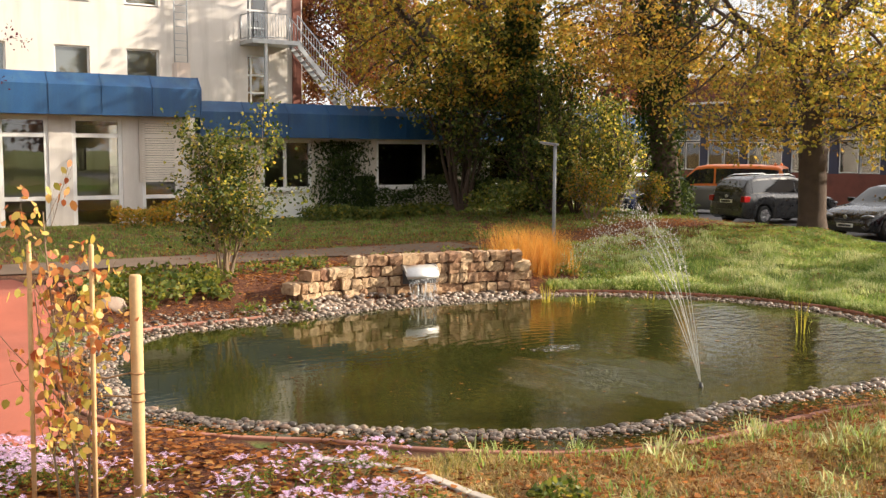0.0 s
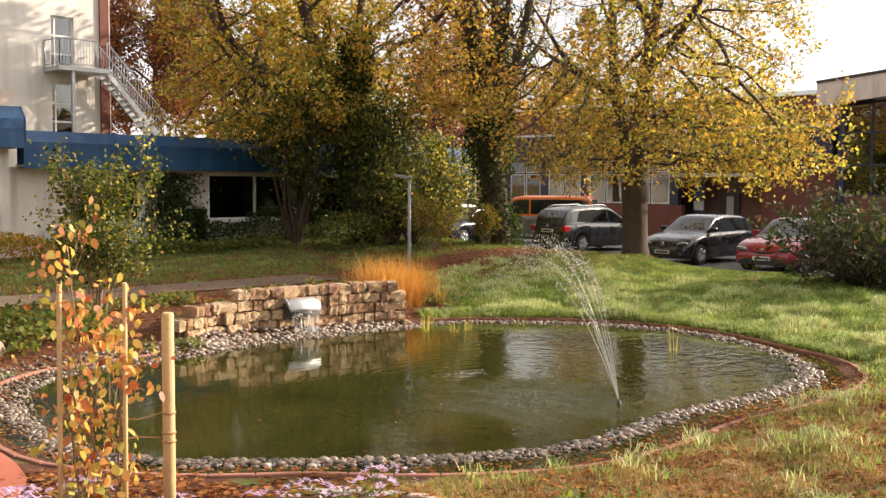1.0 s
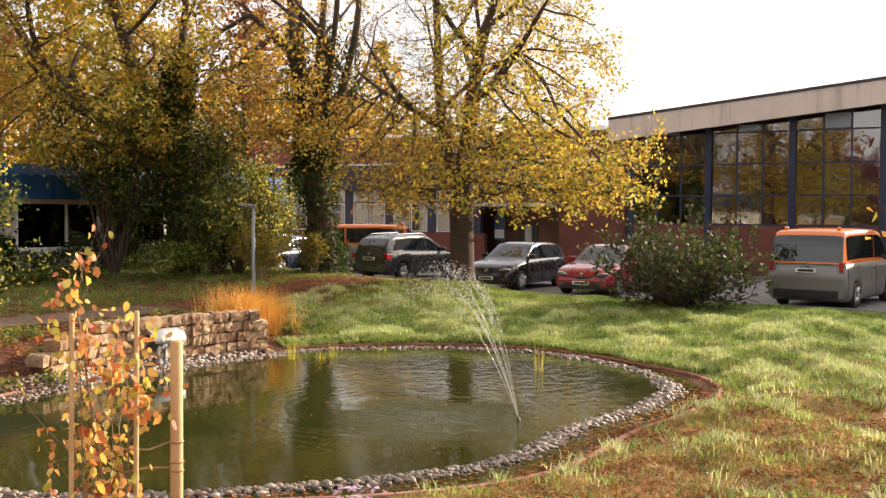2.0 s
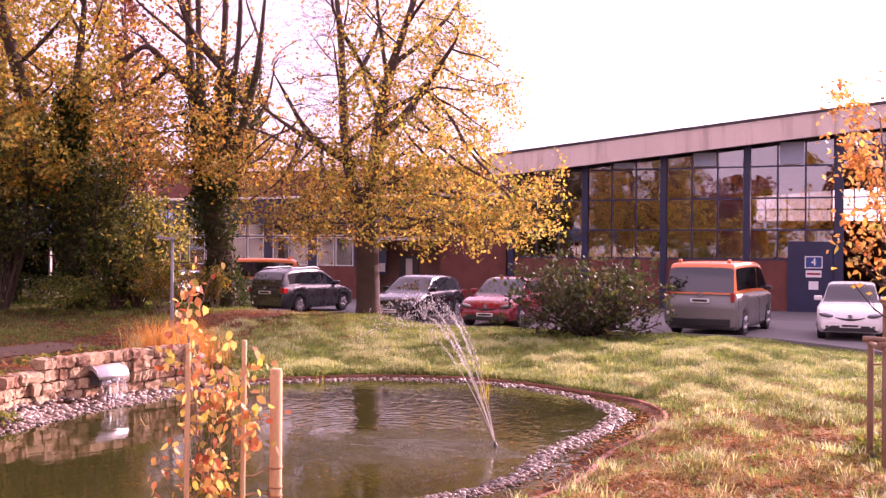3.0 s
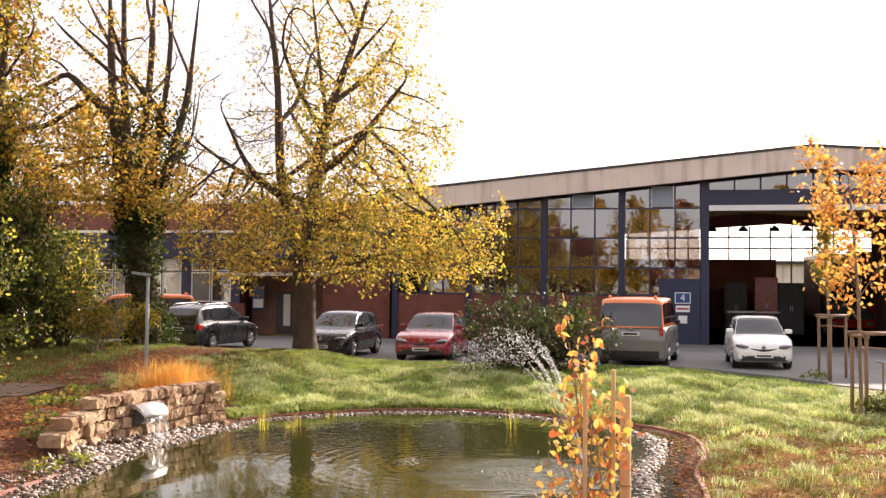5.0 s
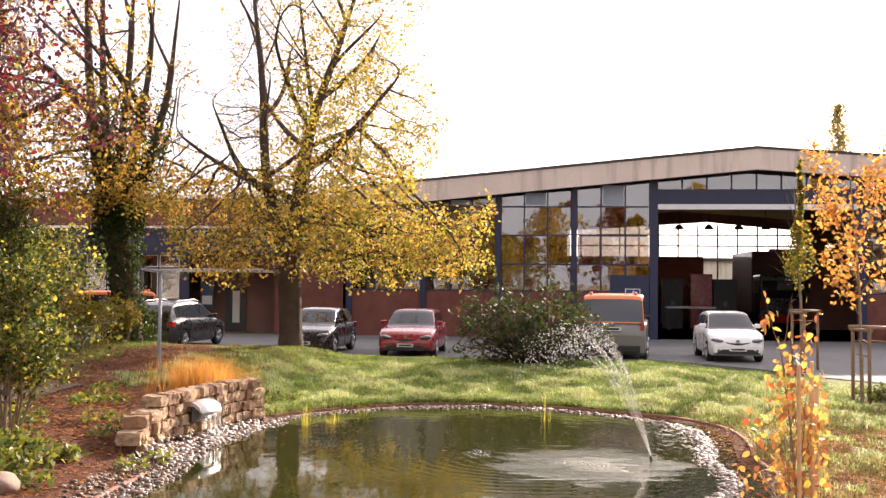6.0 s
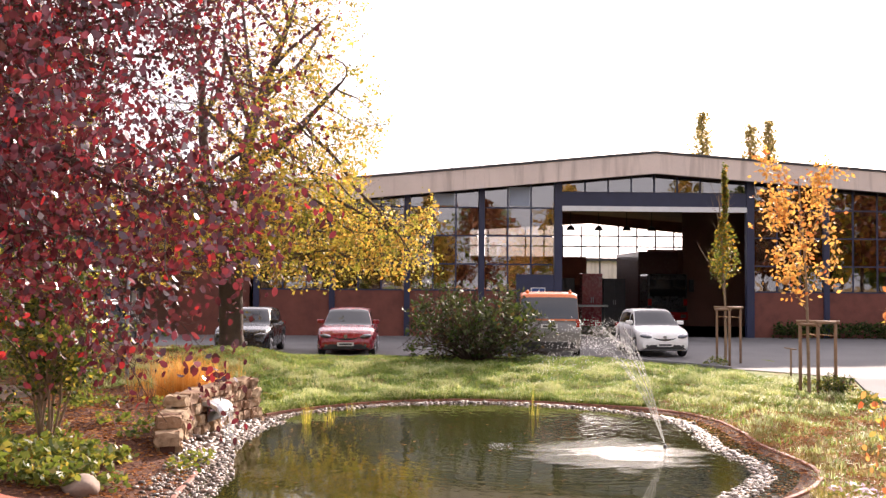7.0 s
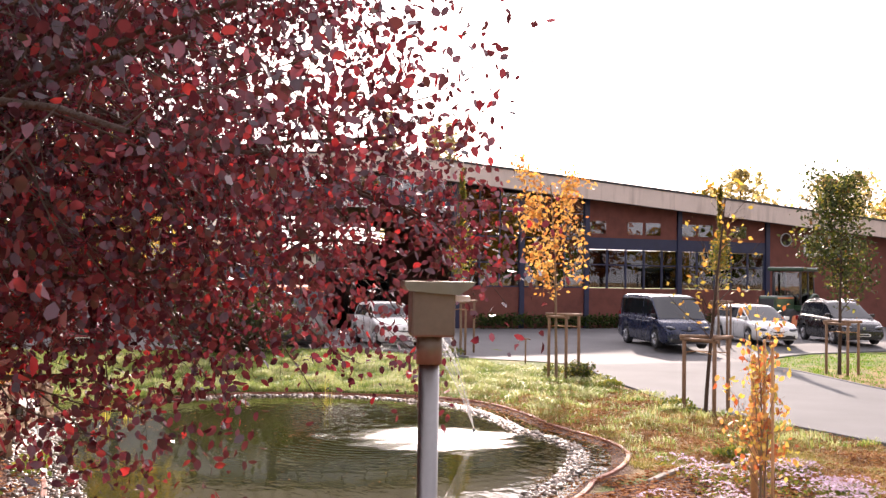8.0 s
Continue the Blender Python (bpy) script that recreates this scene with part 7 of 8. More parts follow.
p = lawn_points(21000, -4.0, 15.0, -5.4, 11.0)
keep = (p[:, 0] > 4.6) | (p[:, 1] < -1.0)
keep &= ~((p[:, 0] < 3.2) & (p[:, 1] < 0.5) & (rng.random(len(p)) < 0.75))
keep &= ~((p[:, 1] > 8.3) & (rng.random(len(p)) < 0.55))
p = p[keep]
# Shading by colour: dark blades in hollows, sun-pale ones on tall cushions.
for q_, tall, mat_ in zip(by_height(p, ((-9, 0.40), (0.40, 0.66), (0.66, 9))), (0.07, 0.10, 0.125), (B_GREEN, B_LAWN, B_SUNPALE)):
    v, f = tuft_mesh(rng, np.c_[q_, np.zeros(len(q_))], 13, tall, 0.13, 1.15, 0.0065, lambda x, y: 0.15 * mound(x, y) ** 1.6 * smoothstep(13.0, 8.5, x))
    tagged(new("grass", raw_mesh("grass", v, f, mat_)), "soft green cushions of tufted lawn grass", "grass", kind="stuff")
k_ = rng.integers(0, len(SHORE), 5200)
fr_ = SHORE[k_] + SHORE_OUT[k_] * (np.array([float(ring_width(*SHORE[i])) for i in k_]) + rng.uniform(0.08, 0.42, len(k_)))[:, None]
fr_ = fr_[(fr_[:, 0] > 3.6) & (fr_[:, 1] > -0.6) | (fr_[:, 0] > 5.0)]
for q_, mat_ in ((fr_[::3], B_GREEN), (fr_[1::3], B_LAWN), (fr_[2::3], B_SUNPALE)):
    v, f = tuft_mesh(rng, np.c_[q_, np.zeros(len(q_))], 15, 0.15, 0.09, 1.0, 0.006)
    tagged(new("grass", raw_mesh("grass", v, f, mat_)), "long soft grass fringing the pond bank", "grass", kind="stuff")
p = lawn_points(15000, -9.5, 6.0, -5.6, -0.8)
p = p[~((p[:, 0] > 2.5) & (rng.random(len(p)) < 0.7)) & ~((p[:, 0] < -4.4) & (p[:, 1] > -2.3))]
for q_, tall, mat_ in zip(by_height(p, ((-9, 0.45), (0.45, 0.75), (0.75, 9))), (0.055, 0.07, 0.085), (B_RUSSET, B_DRY, B_OLIVE)):
    v, f = tuft_mesh(rng, np.c_[q_, np.zeros(len(q_))], 10, tall, 0.10, 0.95, 0.005)
    tagged(new("dry_grass", raw_mesh("dry_grass", v, f, mat_)), "short dry brown and olive autumn grass", "grass", kind="stuff")
p = lawn_points(5000, -6.0, 14.0, 12.9, 20.0)
v, f = tuft_mesh(rng, np.c_[p, np.zeros(len(p))], 8, 0.10, 0.12, 0.8, 0.006)
tagged(new("grass", raw_mesh("grass", v, f, B_GREEN)), "sparse lawn before the office wing", "grass", kind="stuff")
xy = np.c_[rng.uniform(-6, 13, 3600), rng.uniform(-26, -12, 3600)]
xy = xy[(xy[:, 1] < np.array([ROAD_LO(q) for q in xy[:, 0]]) - 0.2) & (xy[:, 0] < np.array([LOT_EDGE(q) for q in xy[:, 1]]) - 0.2)]
v, f = tuft_mesh(rng, np.c_[xy, np.zeros(len(xy))], 8, 0.08, 0.18, 0.6, 0.008)
tagged(new("grass", raw_mesh("grass", v, f, B_MOWN)), "bright mown lawn beyond the driveway", "grass", kind="stuff")
# ornamental grass
orn = empty("ornamental_grass", "clump of golden-orange ornamental grass by the wall", "grass clump", at=(0, 0, 0))
c = np.c_[rng.normal(4.15, 0.42, 70), rng.normal(8.25, 0.35, 70), np.zeros(70)]
v, f = tuft_mesh(rng, c, 34, 0.78, 0.10, 0.55, 0.0035)
new("blades", raw_mesh("blades", v, f, B_TUFT)).parent = orn
# reeds in the shallow water
for k, (rx, ry, n_, h_) in enumerate(((2.6, 5.9, 26, 0.42), (3.25, 5.5, 12, 0.28), (3.9, 1.58, 12, 0.62), (2.95, 5.55, 14, 0.2), (4.4, 5.2, 9, 0.22))):
    r_ = empty("reeds", "small clump of yellow-green reeds in the pond", "reeds", "reeds in the pond")
    v, f = tuft_mesh(rng, np.array([[rx, ry, 0.0]]), n_, h_, 0.10, 0.35, 0.005)
    v[:, 2] += 0.0 - v[:, 2].min() - 0.05
    new("blades", raw_mesh("blades", v, f, B_REED)).parent = r_

# fallen leaves
L_FALLEN = leaf_mat("fallen_leaves", [(0.0, (0.10, 0.03, 0.015)), (0.35, (0.25, 0.09, 0.025)), (0.7, (0.34, 0.13, 0.045)), (1.0, (0.42, 0.23, 0.08))], 0.15, 0.9, 0.05)


def litter(name, label, pts, size, lift=0.012):
    n = len(pts)
    z = land(pts[:, 0], pts[:, 1]) + lift + 0.03 * rng.random(n) ** 2
    p3 = np.c_[pts, z]
    v, f = leaf_cloud(rng, p3, size, 0.0, 0.7)
    q = v.reshape(n, 4, 3)
    q[..., 2] = z[:, None] + (q[..., 2] - z[:, None]) * 0.25
    ob = new(name, raw_mesh(name, q.reshape(-1, 3), f, L_FALLEN))
    return tagged(ob, label, "fallen leaves", kind="stuff")


pts = np.vstack([np.c_[rng.normal(13, 2.6, 3200), rng.normal(11.5, 2.6, 3200)], np.c_[rng.uniform(-2, 13, 9500), rng.uniform(8.2, 14.8, 9500)],
                 np.c_[rng.uniform(-7, 4, 6500), rng.uniform(-5.2, -1.2, 6500)], np.c_[rng.uniform(-7.4, -5.4, 1500), rng.uniform(-0.2, 1.8, 1500)], np.c_[rng.uniform(-5, 4.0, 5000), rng.uniform(6.9, 10.8, 5000)], np.c_[rng.uniform(6, 15, 900), rng.uniform(-3, 9, 900)], np.c_[rng.uniform(-9.0, -4.4, 4600), rng.uniform(-2.7, 0.3, 4600)], np.c_[rng.uniform(-5, 12, 3600), rng.uniform(13, 19.5, 3600)]])
pts = pts[pond_dist(pts[:, 0], pts[:, 1]) > 0.3]
litter("fallen_leaves", "brown and orange fallen leaves on the ground", pts, 0.085)
dl = np.c_[rng.uniform(-7, 4, 3400), rng.uniform(-5.2, -1.0, 3400)]
dl = dl[(mound(dl[:, 0], dl[:, 1]) < 0.55) & (pond_dist(dl[:, 0], dl[:, 1]) > 0.8)]
litter("fallen_leaves", "curled russet leaves caught in the dry lawn", dl, 0.07, 0.04)
k_ = rng.integers(0, len(SHORE), 3800)
rp = SHORE[k_] + SHORE_OUT[k_] * (rng.uniform(0.1, 1.0, 3800) * np.array([float(ring_width(*SHORE[i])) for i in k_]))[:, None]
litter("fallen_leaves", "wet brown leaves in the gravel ring", rp[rp[:, 1] < 6.2], 0.055, 0.03)
fl = np.c_[rng.uniform(-4.5, 5.3, 260), rng.uniform(-0.4, 6.6, 260)]
fl = np.vstack([fl, np.c_[rng.normal(2.2, 0.9, 90), rng.normal(5.2, 0.5, 90)]])
fl = fl[pond_dist(fl[:, 0], fl[:, 1]) < -0.15]
n_ = len(fl)
v, f = leaf_cloud(rng, np.c_[fl, np.full(n_, 0.034)], 0.06, 0.0, 0.7)
q = v.reshape(n_, 4, 3)
q[..., 2] = 0.036 + 0.003 * rng.random((n_, 4))
tagged(new("floating_leaves", raw_mesh("floating_leaves", q.reshape(-1, 3), f, L_FALLEN)), "fallen leaves floating on the pond", "fallen leaves", kind="stuff")

# purple asters in the front bed
M_PETAL = leaf_mat("lilac_petals", [(0.0, (0.42, 0.26, 0.46)), (0.5, (0.58, 0.40, 0.62)), (1.0, (0.74, 0.60, 0.76))], 0.2, 0.6)
for k in range(62):
    ax_, ay_ = rng.uniform(-8.6, -4.55), rng.uniform(-2.35, -0.35)
    if k > 47:
        ax_, ay_ = rng.uniform(-7.5, -6.6), rng.uniform(-0.3, 1.0)
    if math.hypot(ax_ + 7.0, ay_ + 0.5) < 0.25:
        continue
    az_ = ground_z(ax_, ay_)
    clump = empty("aster", "low clump of lilac asters in the mulch", "flowers", "asters in the bed", at=(ax_, ay_, az_))
    n_ = 90
    th = rng.uniform(0, math.tau, n_)
    rr = 0.24 * np.sqrt(rng.random(n_))
    pz = 0.05 + 0.17 * np.sqrt(np.clip(1 - (rr / 0.27) ** 2, 0, 1)) * rng.uniform(0.5, 1, n_)
    v, f = leaf_cloud(rng, np.c_[rr * np.cos(th), rr * np.sin(th), pz * 0.8], 0.05, -0.3, 0.35)
    fo = new("foliage", raw_mesh("foliage", v, f, L_GREEN))
    fo.parent = clump
    hm = int(rng.integers(16, 48))
    th = rng.uniform(0, math.tau, hm)
    rr = 0.25 * np.sqrt(rng.random(hm))
    hz = 0.10 + 0.15 * np.sqrt(np.clip(1 - (rr / 0.27) ** 2, 0, 1))
    vs, fs = [], []
    for q_ in range(hm):
        c_ = np.array([rr[q_] * math.cos(th[q_]), rr[q_] * math.sin(th[q_]), hz[q_]])
        tilt = rng.normal(0, 0.35, 2)
        for w_ in range(8):
            a_ = w_ * math.tau / 8
            for da, r_ in ((0, 0.0), (-0.3, 0.019), (0, 0.025), (0.3, 0.019)):
                vs.append(c_ + [r_ * math.cos(a_ + da), r_ * math.sin(a_ + da), r_ * (tilt[0] * math.cos(a_) + tilt[1] * math.sin(a_)) + 0.1 * r_])
            b_ = len(vs) - 4
            fs.append([b_, b_ + 1, b_ + 2, b_ + 3])
    fl_ = new("blossoms", raw_mesh("blossoms", vs, fs, M_PETAL))
    fl_.parent = clump
    fl_["label"] = "lilac daisy-like blossoms"
# single leafy perennials in the beds
for k in range(50):
    if k < 24:
        ax_, ay_ = rng.uniform(-4.7, 0.4), rng.uniform(7.9, 10.4)
    elif k > 29:
        ax_, ay_ = rng.uniform(-4.6, -1.6), rng.uniform(7.0, 9.6)
        if k > 41:
            ax_, ay_ = rng.uniform(-0.6, 3.4), rng.uniform(8.3, 10.2)
    else:
        ax_, ay_ = (4.7, 5.1, 4.4, -4.2, -3.6, -9.0)[k - 24], (7.2, 6.9, 7.6, -2.6, -2.9, -0.6)[k - 24]
    per = empty("perennial", "small leafy green perennial in the bed", "plant", "perennials in the beds", at=(ax_, ay_, ground_z(ax_, ay_)))
    n_ = 60
    th = rng.uniform(0, math.tau, n_)
    rr = 0.26 * np.sqrt(rng.random(n_))
    v, f = leaf_cloud(rng, np.c_[rr * np.cos(th), rr * np.sin(th), 0.03 + 0.15 * rng.random(n_)], 0.095 if k not in (27, 28) else 0.06, -0.1, 0.6)
    new("leaves", raw_mesh("leaves", v, f, L_GREEN)).parent = per
for ax_, ay_, rr0, hh0 in ((6.95, -5.75, 0.42, 0.40), (7.4, -5.3, 0.30, 0.28), (5.3, -5.55, 0.36, 0.22), (4.4, -5.3, 0.30, 0.18), (0.7, -4.6, 0.34, 0.26), (1.1, -4.75, 0.28, 0.2), (14.4, -5.3, 0.4, 0.3), (-4.0, -2.3, 0.22, 0.14)):
    per = empty("perennial", "bushy green perennial in the rough lawn", "plant", "perennials in the lawn", at=(ax_, ay_, ground_z(ax_, ay_)))
    n_ = 260
    th = rng.uniform(0, math.tau, n_)
    rr = rr0 * np.sqrt(rng.random(n_))
    hz = hh0 * np.sqrt(np.clip(1 - (rr / rr0) ** 2, 0, 1)) * rng.uniform(0.4, 1.0, n_) + 0.03
    v, f = leaf_cloud(rng, np.c_[rr * np.cos(th), rr * np.sin(th), hz], 0.07, -0.2, 0.55)
    new("leaves", raw_mesh("leaves", v, f, L_GREEN)).parent = per
# boulder at the bed's corner
bm = bmesh.new()
bmesh.ops.create_icosphere(bm, subdivisions=3, radius=1.0)
for v_ in bm.verts:
    k_ = 1 + 0.18 * noise.noise(v_.co * 1.4) + 0.05 * noise.noise(v_.co * 4)
    v_.co = Vector((v_.co.x * 0.25 * k_, v_.co.y * 0.20 * k_, v_.co.z * 0.15 * k_))
for f_ in bm.faces:
    f_.smooth = True
bo = part("boulder", bm, surface("pale_boulder_stone", (0.30, 0.22, 0.17), 0.2, 4, 30, 0.9, bumpy=0.6))
bo.location = (-4.45, 7.75, ground_z(-4.45, 7.75) + 0.06)
tagged(bo, "rounded pale boulder in the planting bed", "boulder")


# ---- staked young trees ----
def post(bm, p, h, r, lean=(0, 0)):
    tube(bm, [(p[0], p[1], p[2] - 0.25), (p[0] + lean[0] * 0.5, p[1] + lean[1] * 0.5, p[2] + h * 0.5), (p[0] + lean[0], p[1] + lean[1], p[2] + h - 0.015), (p[0] + lean[0], p[1] + lean[1], p[2] + h)],
         [r, r * 1.02, r, r * 0.8], 10)


def stake_frame(x, y, h, sep, rz, label="stake frame of round pine posts and crossbars", third=True):
    """Support of a young tree: posts with bars on top."""
    z = ground_z(x, y)
    fr = empty("tree_support", label, "tree support", "tree supports", at=(x, y, z))
    c_, s_ = math.cos(radians(rz)), math.sin(radians(rz))
    spots = [(-sep / 2, 0), (sep / 2, 0)] + ([(0.0, sep * 0.75)] if third else [])
    ends = []
    for a_, b_ in spots:
        px, py = a_ * c_ - b_ * s_, a_ * s_ + b_ * c_
        bm = bmesh.new()
        post(bm, (px, py, 0), h, 0.038)
        part("stake", bm, M_POST, fr)
        ends.append((px, py))
    for i_, j_ in ((0, 1), (1, 2), (2, 0)) if third else ((0, 1),):
        a_, b_ = Vector((*ends[i_], h - 0.05)), Vector((*ends[j_], h - 0.05))
        d_ = (b_ - a_).normalized() * 0.09
        bm = bmesh.new()
        o_ = Vector((0, 0, 0.075 if i_ != 1 else 0.02))
        tube(bm, [a_ - d_ + o_, b_ + d_ + o_], 0.036, 8)
        part("crossbar", bm, M_POST, fr)
    bm = bmesh.new()
    for e_ in ends:
        tube(bm, [(e_[0], e_[1], h - 0.28), (0.0, 0.0 + (sep * 0.25 if third else 0), h - 0.25)], 0.011, 5)
    part("tie", bm, M_ROPE, fr, "brown coir tie")
    return fr


M_ROPE = surface("coir_rope", (0.36, 0.20, 0.09), 0.3, 30, 120, 0.95, bumpy=0.5)
# orange tree
g, at_ = young(91, 6.6, -5.0, 5.0, 1.9, 0, 0, None, 0.045, 50)
plant("orange_tree", "young tree with glowing orange leaves tied to stakes", "tree", at_, g, M_BARK_PALE, [(leaf_points(g, 1350, 0.12, keep=lambda t: t[:, 2] > 1.9, clump=5), 0.13, L_ORANGE, 0.3, "orange leaves")])
stake_frame(6.6, -5.2, 1.62, 0.75, 68)
# nearly bare young tree
g, at_ = young(92, 0.3, -4.95, 4.3, 1.5, 0, 0, None, 0.042, 50)
plant("bare_tree", "slender young tree with only a few yellow leaves", "tree", at_, g, M_BARK, [(leaf_points(g, 130, 0.06, keep=lambda t: t[:, 2] > 1.7), 0.11, L_YELLOW, 0.3, "few yellow leaves")])
stake_frame(0.35, -5.0, 1.46, 0.85, 68)
# hornbeams of columnar shape
for x, y, sd in ((14.9, -5.75, 93), (15.2, -16.2, 94)):
    g, at_ = young(sd, x, y, 5.3, 1.9, 0, 0, None, 0.05, 16)
    tips = leaf_points(g, 2600, 0.10, keep=lambda t: t[:, 2] > 2.2)
    zc = np.clip((tips[:, 2] - 2.2) / 3.1, 0, 1)
    lim = 0.52 * np.sin(np.clip(zc * 1.1 + 0.12, 0, 1) ** 0.75 * math.pi)
    rr = np.hypot(tips[:, 0], tips[:, 1]) + 1e-6
    k_ = np.minimum(1.6, np.maximum(lim, 0.05) / rr * np.sqrt(g.rng.random(len(tips))))
    tips[:, 0] *= k_
    tips[:, 1] *= k_
    plant("columnar_tree", "slim columnar young tree with yellow-green leaves", "tree", at_, g, M_BARK_PALE, [(tips[:1500], 0.10, L_GREEN, 0.2, ""), (tips[1500:], 0.10, L_OLIVE, 0.2, "")], "columnar trees")
    stake_frame(x, y - 0.1, 1.7, 0.7, 75)
# green young tree on the far lawn
g, at_ = young(95, 6.2, -13.6, 5.2, 1.7, 0, 0, None, 0.055, 45)
plant("young_tree", "young tree with dense green and yellow leaves on the far lawn", "tree", at_, g, M_BARK, [(leaf_points(g, 1300, 0.17, keep=lambda t: t[:, 2] > 1.8), 0.12, L_GREEN, 0.3, ""), (leaf_points(g, 3400, 0.20, keep=lambda t: t[:, 2] > 1.8), 0.12, L_RHODO, 0.3, "")])
stake_frame(6.2, -13.7, 1.45, 0.85, 60)

# ---- the sapling by the near bank with its three stakes ----
g = Growth(96)
sp_ = dict(segs=(9, 6, 3), wobble=(0.03, 0.10, 0.15), lift=(0.0, 0.10, 0.03), taper=(0.35, 0.4, 0.5), sides=(7, 5, 3), kids=(12, 4), start=(0.12, 0.2), angle=(33, 38), ratio=(0.36, 0.35), thin=(0.5, 0.6), leaf_from=1)
g.grow((0, 0, -0.05), (0.02, 0.0, 1), 2.18, 0.013, 0, sp_)
g.grow((0.06, -0.05, -0.05), (0.07, -0.04, 1), 1.7, 0.011, 0, sp_)
g.grow((-0.10, 0.05, -0.05), (-0.05, 0.03, 1), 1.6, 0.010, 0, sp_)
z_ = ground_z(-6.95, -0.5)
plant("sapling", "thin sapling with yellow and red leaves tied to a stake", "sapling", (-6.95, -0.5, z_), g, M_BARK_PALE, [(leaf_points(g, 600, 0.05, keep=lambda t: t[:, 2] > 0.3, clump=2), 0.074, L_SAPLING, 0.8, "yellow and red leaves")], oval=True)
for (x, y), top, r, lab in (((-6.567, -0.705), 1.80, 0.043, "thick round pine stake beside the sapling"), ((-7.23, -0.43), 2.02, 0.017, "thin bamboo cane beside the sapling"), ((-6.86, -0.62), 2.02, 0.017, "thin bamboo cane beside the sapling")):
    bm = bmesh.new()
    zz = ground_z(x, y)
    post(bm, (0, 0, 0), top - zz, r, (0.02, 0.0) if r < 0.03 else (0, 0))
    st = empty("plant_stake", lab, "stake", at=(x, y, zz))
    part("pole", bm, M_STAKE, st)
    if r > 0.03:
        bm = bmesh.new()
        for hz in (0.78, 0.84, 0.98):
            tube(bm, [(0.046 * math.cos(a_), 0.046 * math.sin(a_), hz) for a_ in np.linspace(0, math.tau, 14)], 0.007, 5)
        tube(bm, [(-0.03, 0.03, 0.98), (-0.2, 0.05, 0.955), (-0.34, 0.16, 0.97)], 0.007, 5)
        tube(bm, [(-0.03, 0.03, 0.80), (-0.2, 0.06, 0.83), (-0.34, 0.14, 0.82)], 0.008, 5)
        part("tie", bm, M_ROPE, st, "brown rope tie")
# small marker stake and young twigs
for x, y, h in ((11.3, -6.4, 0.75),):
    bm = bmesh.new()
    post(bm, (0, 0, 0), h, 0.025)
    tube(bm, [(-0.05, -0.14, h - 0.03), (0.0, 0.0, h - 0.01), (0.05, 0.16, h + 0.02)], 0.018, 6)
    st = part("marker_stake", bm, M_POST)
    st.location = (x, y, ground_z(x, y))
    tagged(st, "short wooden marker stake in the grass", "stake")

# ---- the dark red tree close to the path ----
g = Growth(101)
g.limb([(0, 0, -0.2), (0.0, 0.0, 0.4), (0.05, 0.0, 1.5), (0.0, 0.05, 3.2), (0.05, 0.0, 5.0)], [0.22, 0.16, 0.14, 0.12, 0.08], 12)
arch = dict(segs=(9, 6, 4), wobble=(0.10, 0.16, 0.2), lift=(-0.035, -0.05, -0.06), taper=(0.25, 0.4, 0.4), sides=(7, 4, 3), kids=(16, 8), start=(0.18, 0.1), angle=(44, 45), ratio=(0.34, 0.40), thin=(0.4, 0.5), leaf_from=1)
rise = dict(arch, lift=(-0.01, -0.015, -0.03))
for k in range(52):
    a_ = k * 2.39996
    west = math.cos(a_) < -0.45
    el = (0.0 if west else 0.42) + 1.9 * (k / 52) ** 1.3
    z0 = (1.75 if west else 2.7) + (3.3 if west else 2.4) * (k / 52)
    g.grow((0, 0, z0), (math.cos(a_), math.sin(a_), el), 3.75 - 0.8 * (k / 52) + 0.3 * math.sin(k * 1.7), 0.032, 0, arch if west else rise)
# long low boughs over the path
for az, ln, z0, el in ((182, 3.6, 2.2, 0.20), (192, 3.8, 2.6, 0.15), (200, 3.7, 2.1, 0.22), (207, 3.9, 2.9, 0.10), (213, 3.6, 2.3, 0.22), (221, 3.4, 2.4, 0.22), (172, 3.3, 2.2, 0.15), (230, 3.0, 2.2, 0.24), (196, 2.8, 2.0, 0.1), (215, 2.7, 2.1, 0.12), (245, 2.6, 2.3, 0.25), (226, 3.7, 2.6, 0.22), (231, 3.9, 3.0, 0.18), (236, 3.7, 2.4, 0.25), (229, 3.6, 3.5, 0.2), (240, 3.6, 3.0, 0.25), (224, 3.8, 3.8, 0.25), (234, 3.4, 2.2, 0.22), (243, 3.4, 3.6, 0.3), (276, 3.2, 3.2, 0.55), (290, 3.3, 3.0, 0.45), (262, 3.3, 3.4, 0.6), (283, 3.5, 3.6, 0.3), (268, 3.9, 3.2, 0.35), (274, 3.9, 4.0, 0.4), (281, 3.7, 4.6, 0.35), (288, 3.9, 3.4, 0.4), (296, 3.8, 4.2, 0.35), (303, 3.7, 3.2, 0.45), (310, 3.8, 4.0, 0.4), (292, 3.6, 5.0, 0.5), (279, 3.8, 5.2, 0.45), (266, 3.5, 4.6, 0.5)):
    a_ = radians(az)
    g.grow((0, 0, z0), (math.cos(a_), math.sin(a_), el), ln, 0.034, 0, arch if az < 250 else rise)
KEEP = lambda t: (t[:, 2] > np.where(t[:, 0] < -1.0, 1.25, 2.0)) & (t[:, 0] > -4.3)
plant("red_tree", "arching tree with dense dark red autumn leaves", "tree", (-9.9, 8.45, ground_z(-9.9, 8.45)), g, M_BARK,
      [(leaf_points(g, 128000, 0.085, keep=KEEP, weight=lambda t: np.where((t[:, 2] < 2.9) & (t[:, 1] < 0.5), 1.3, 1.0)), 0.044, L_RED, 0.7, "dark red leaves")], oval=True)

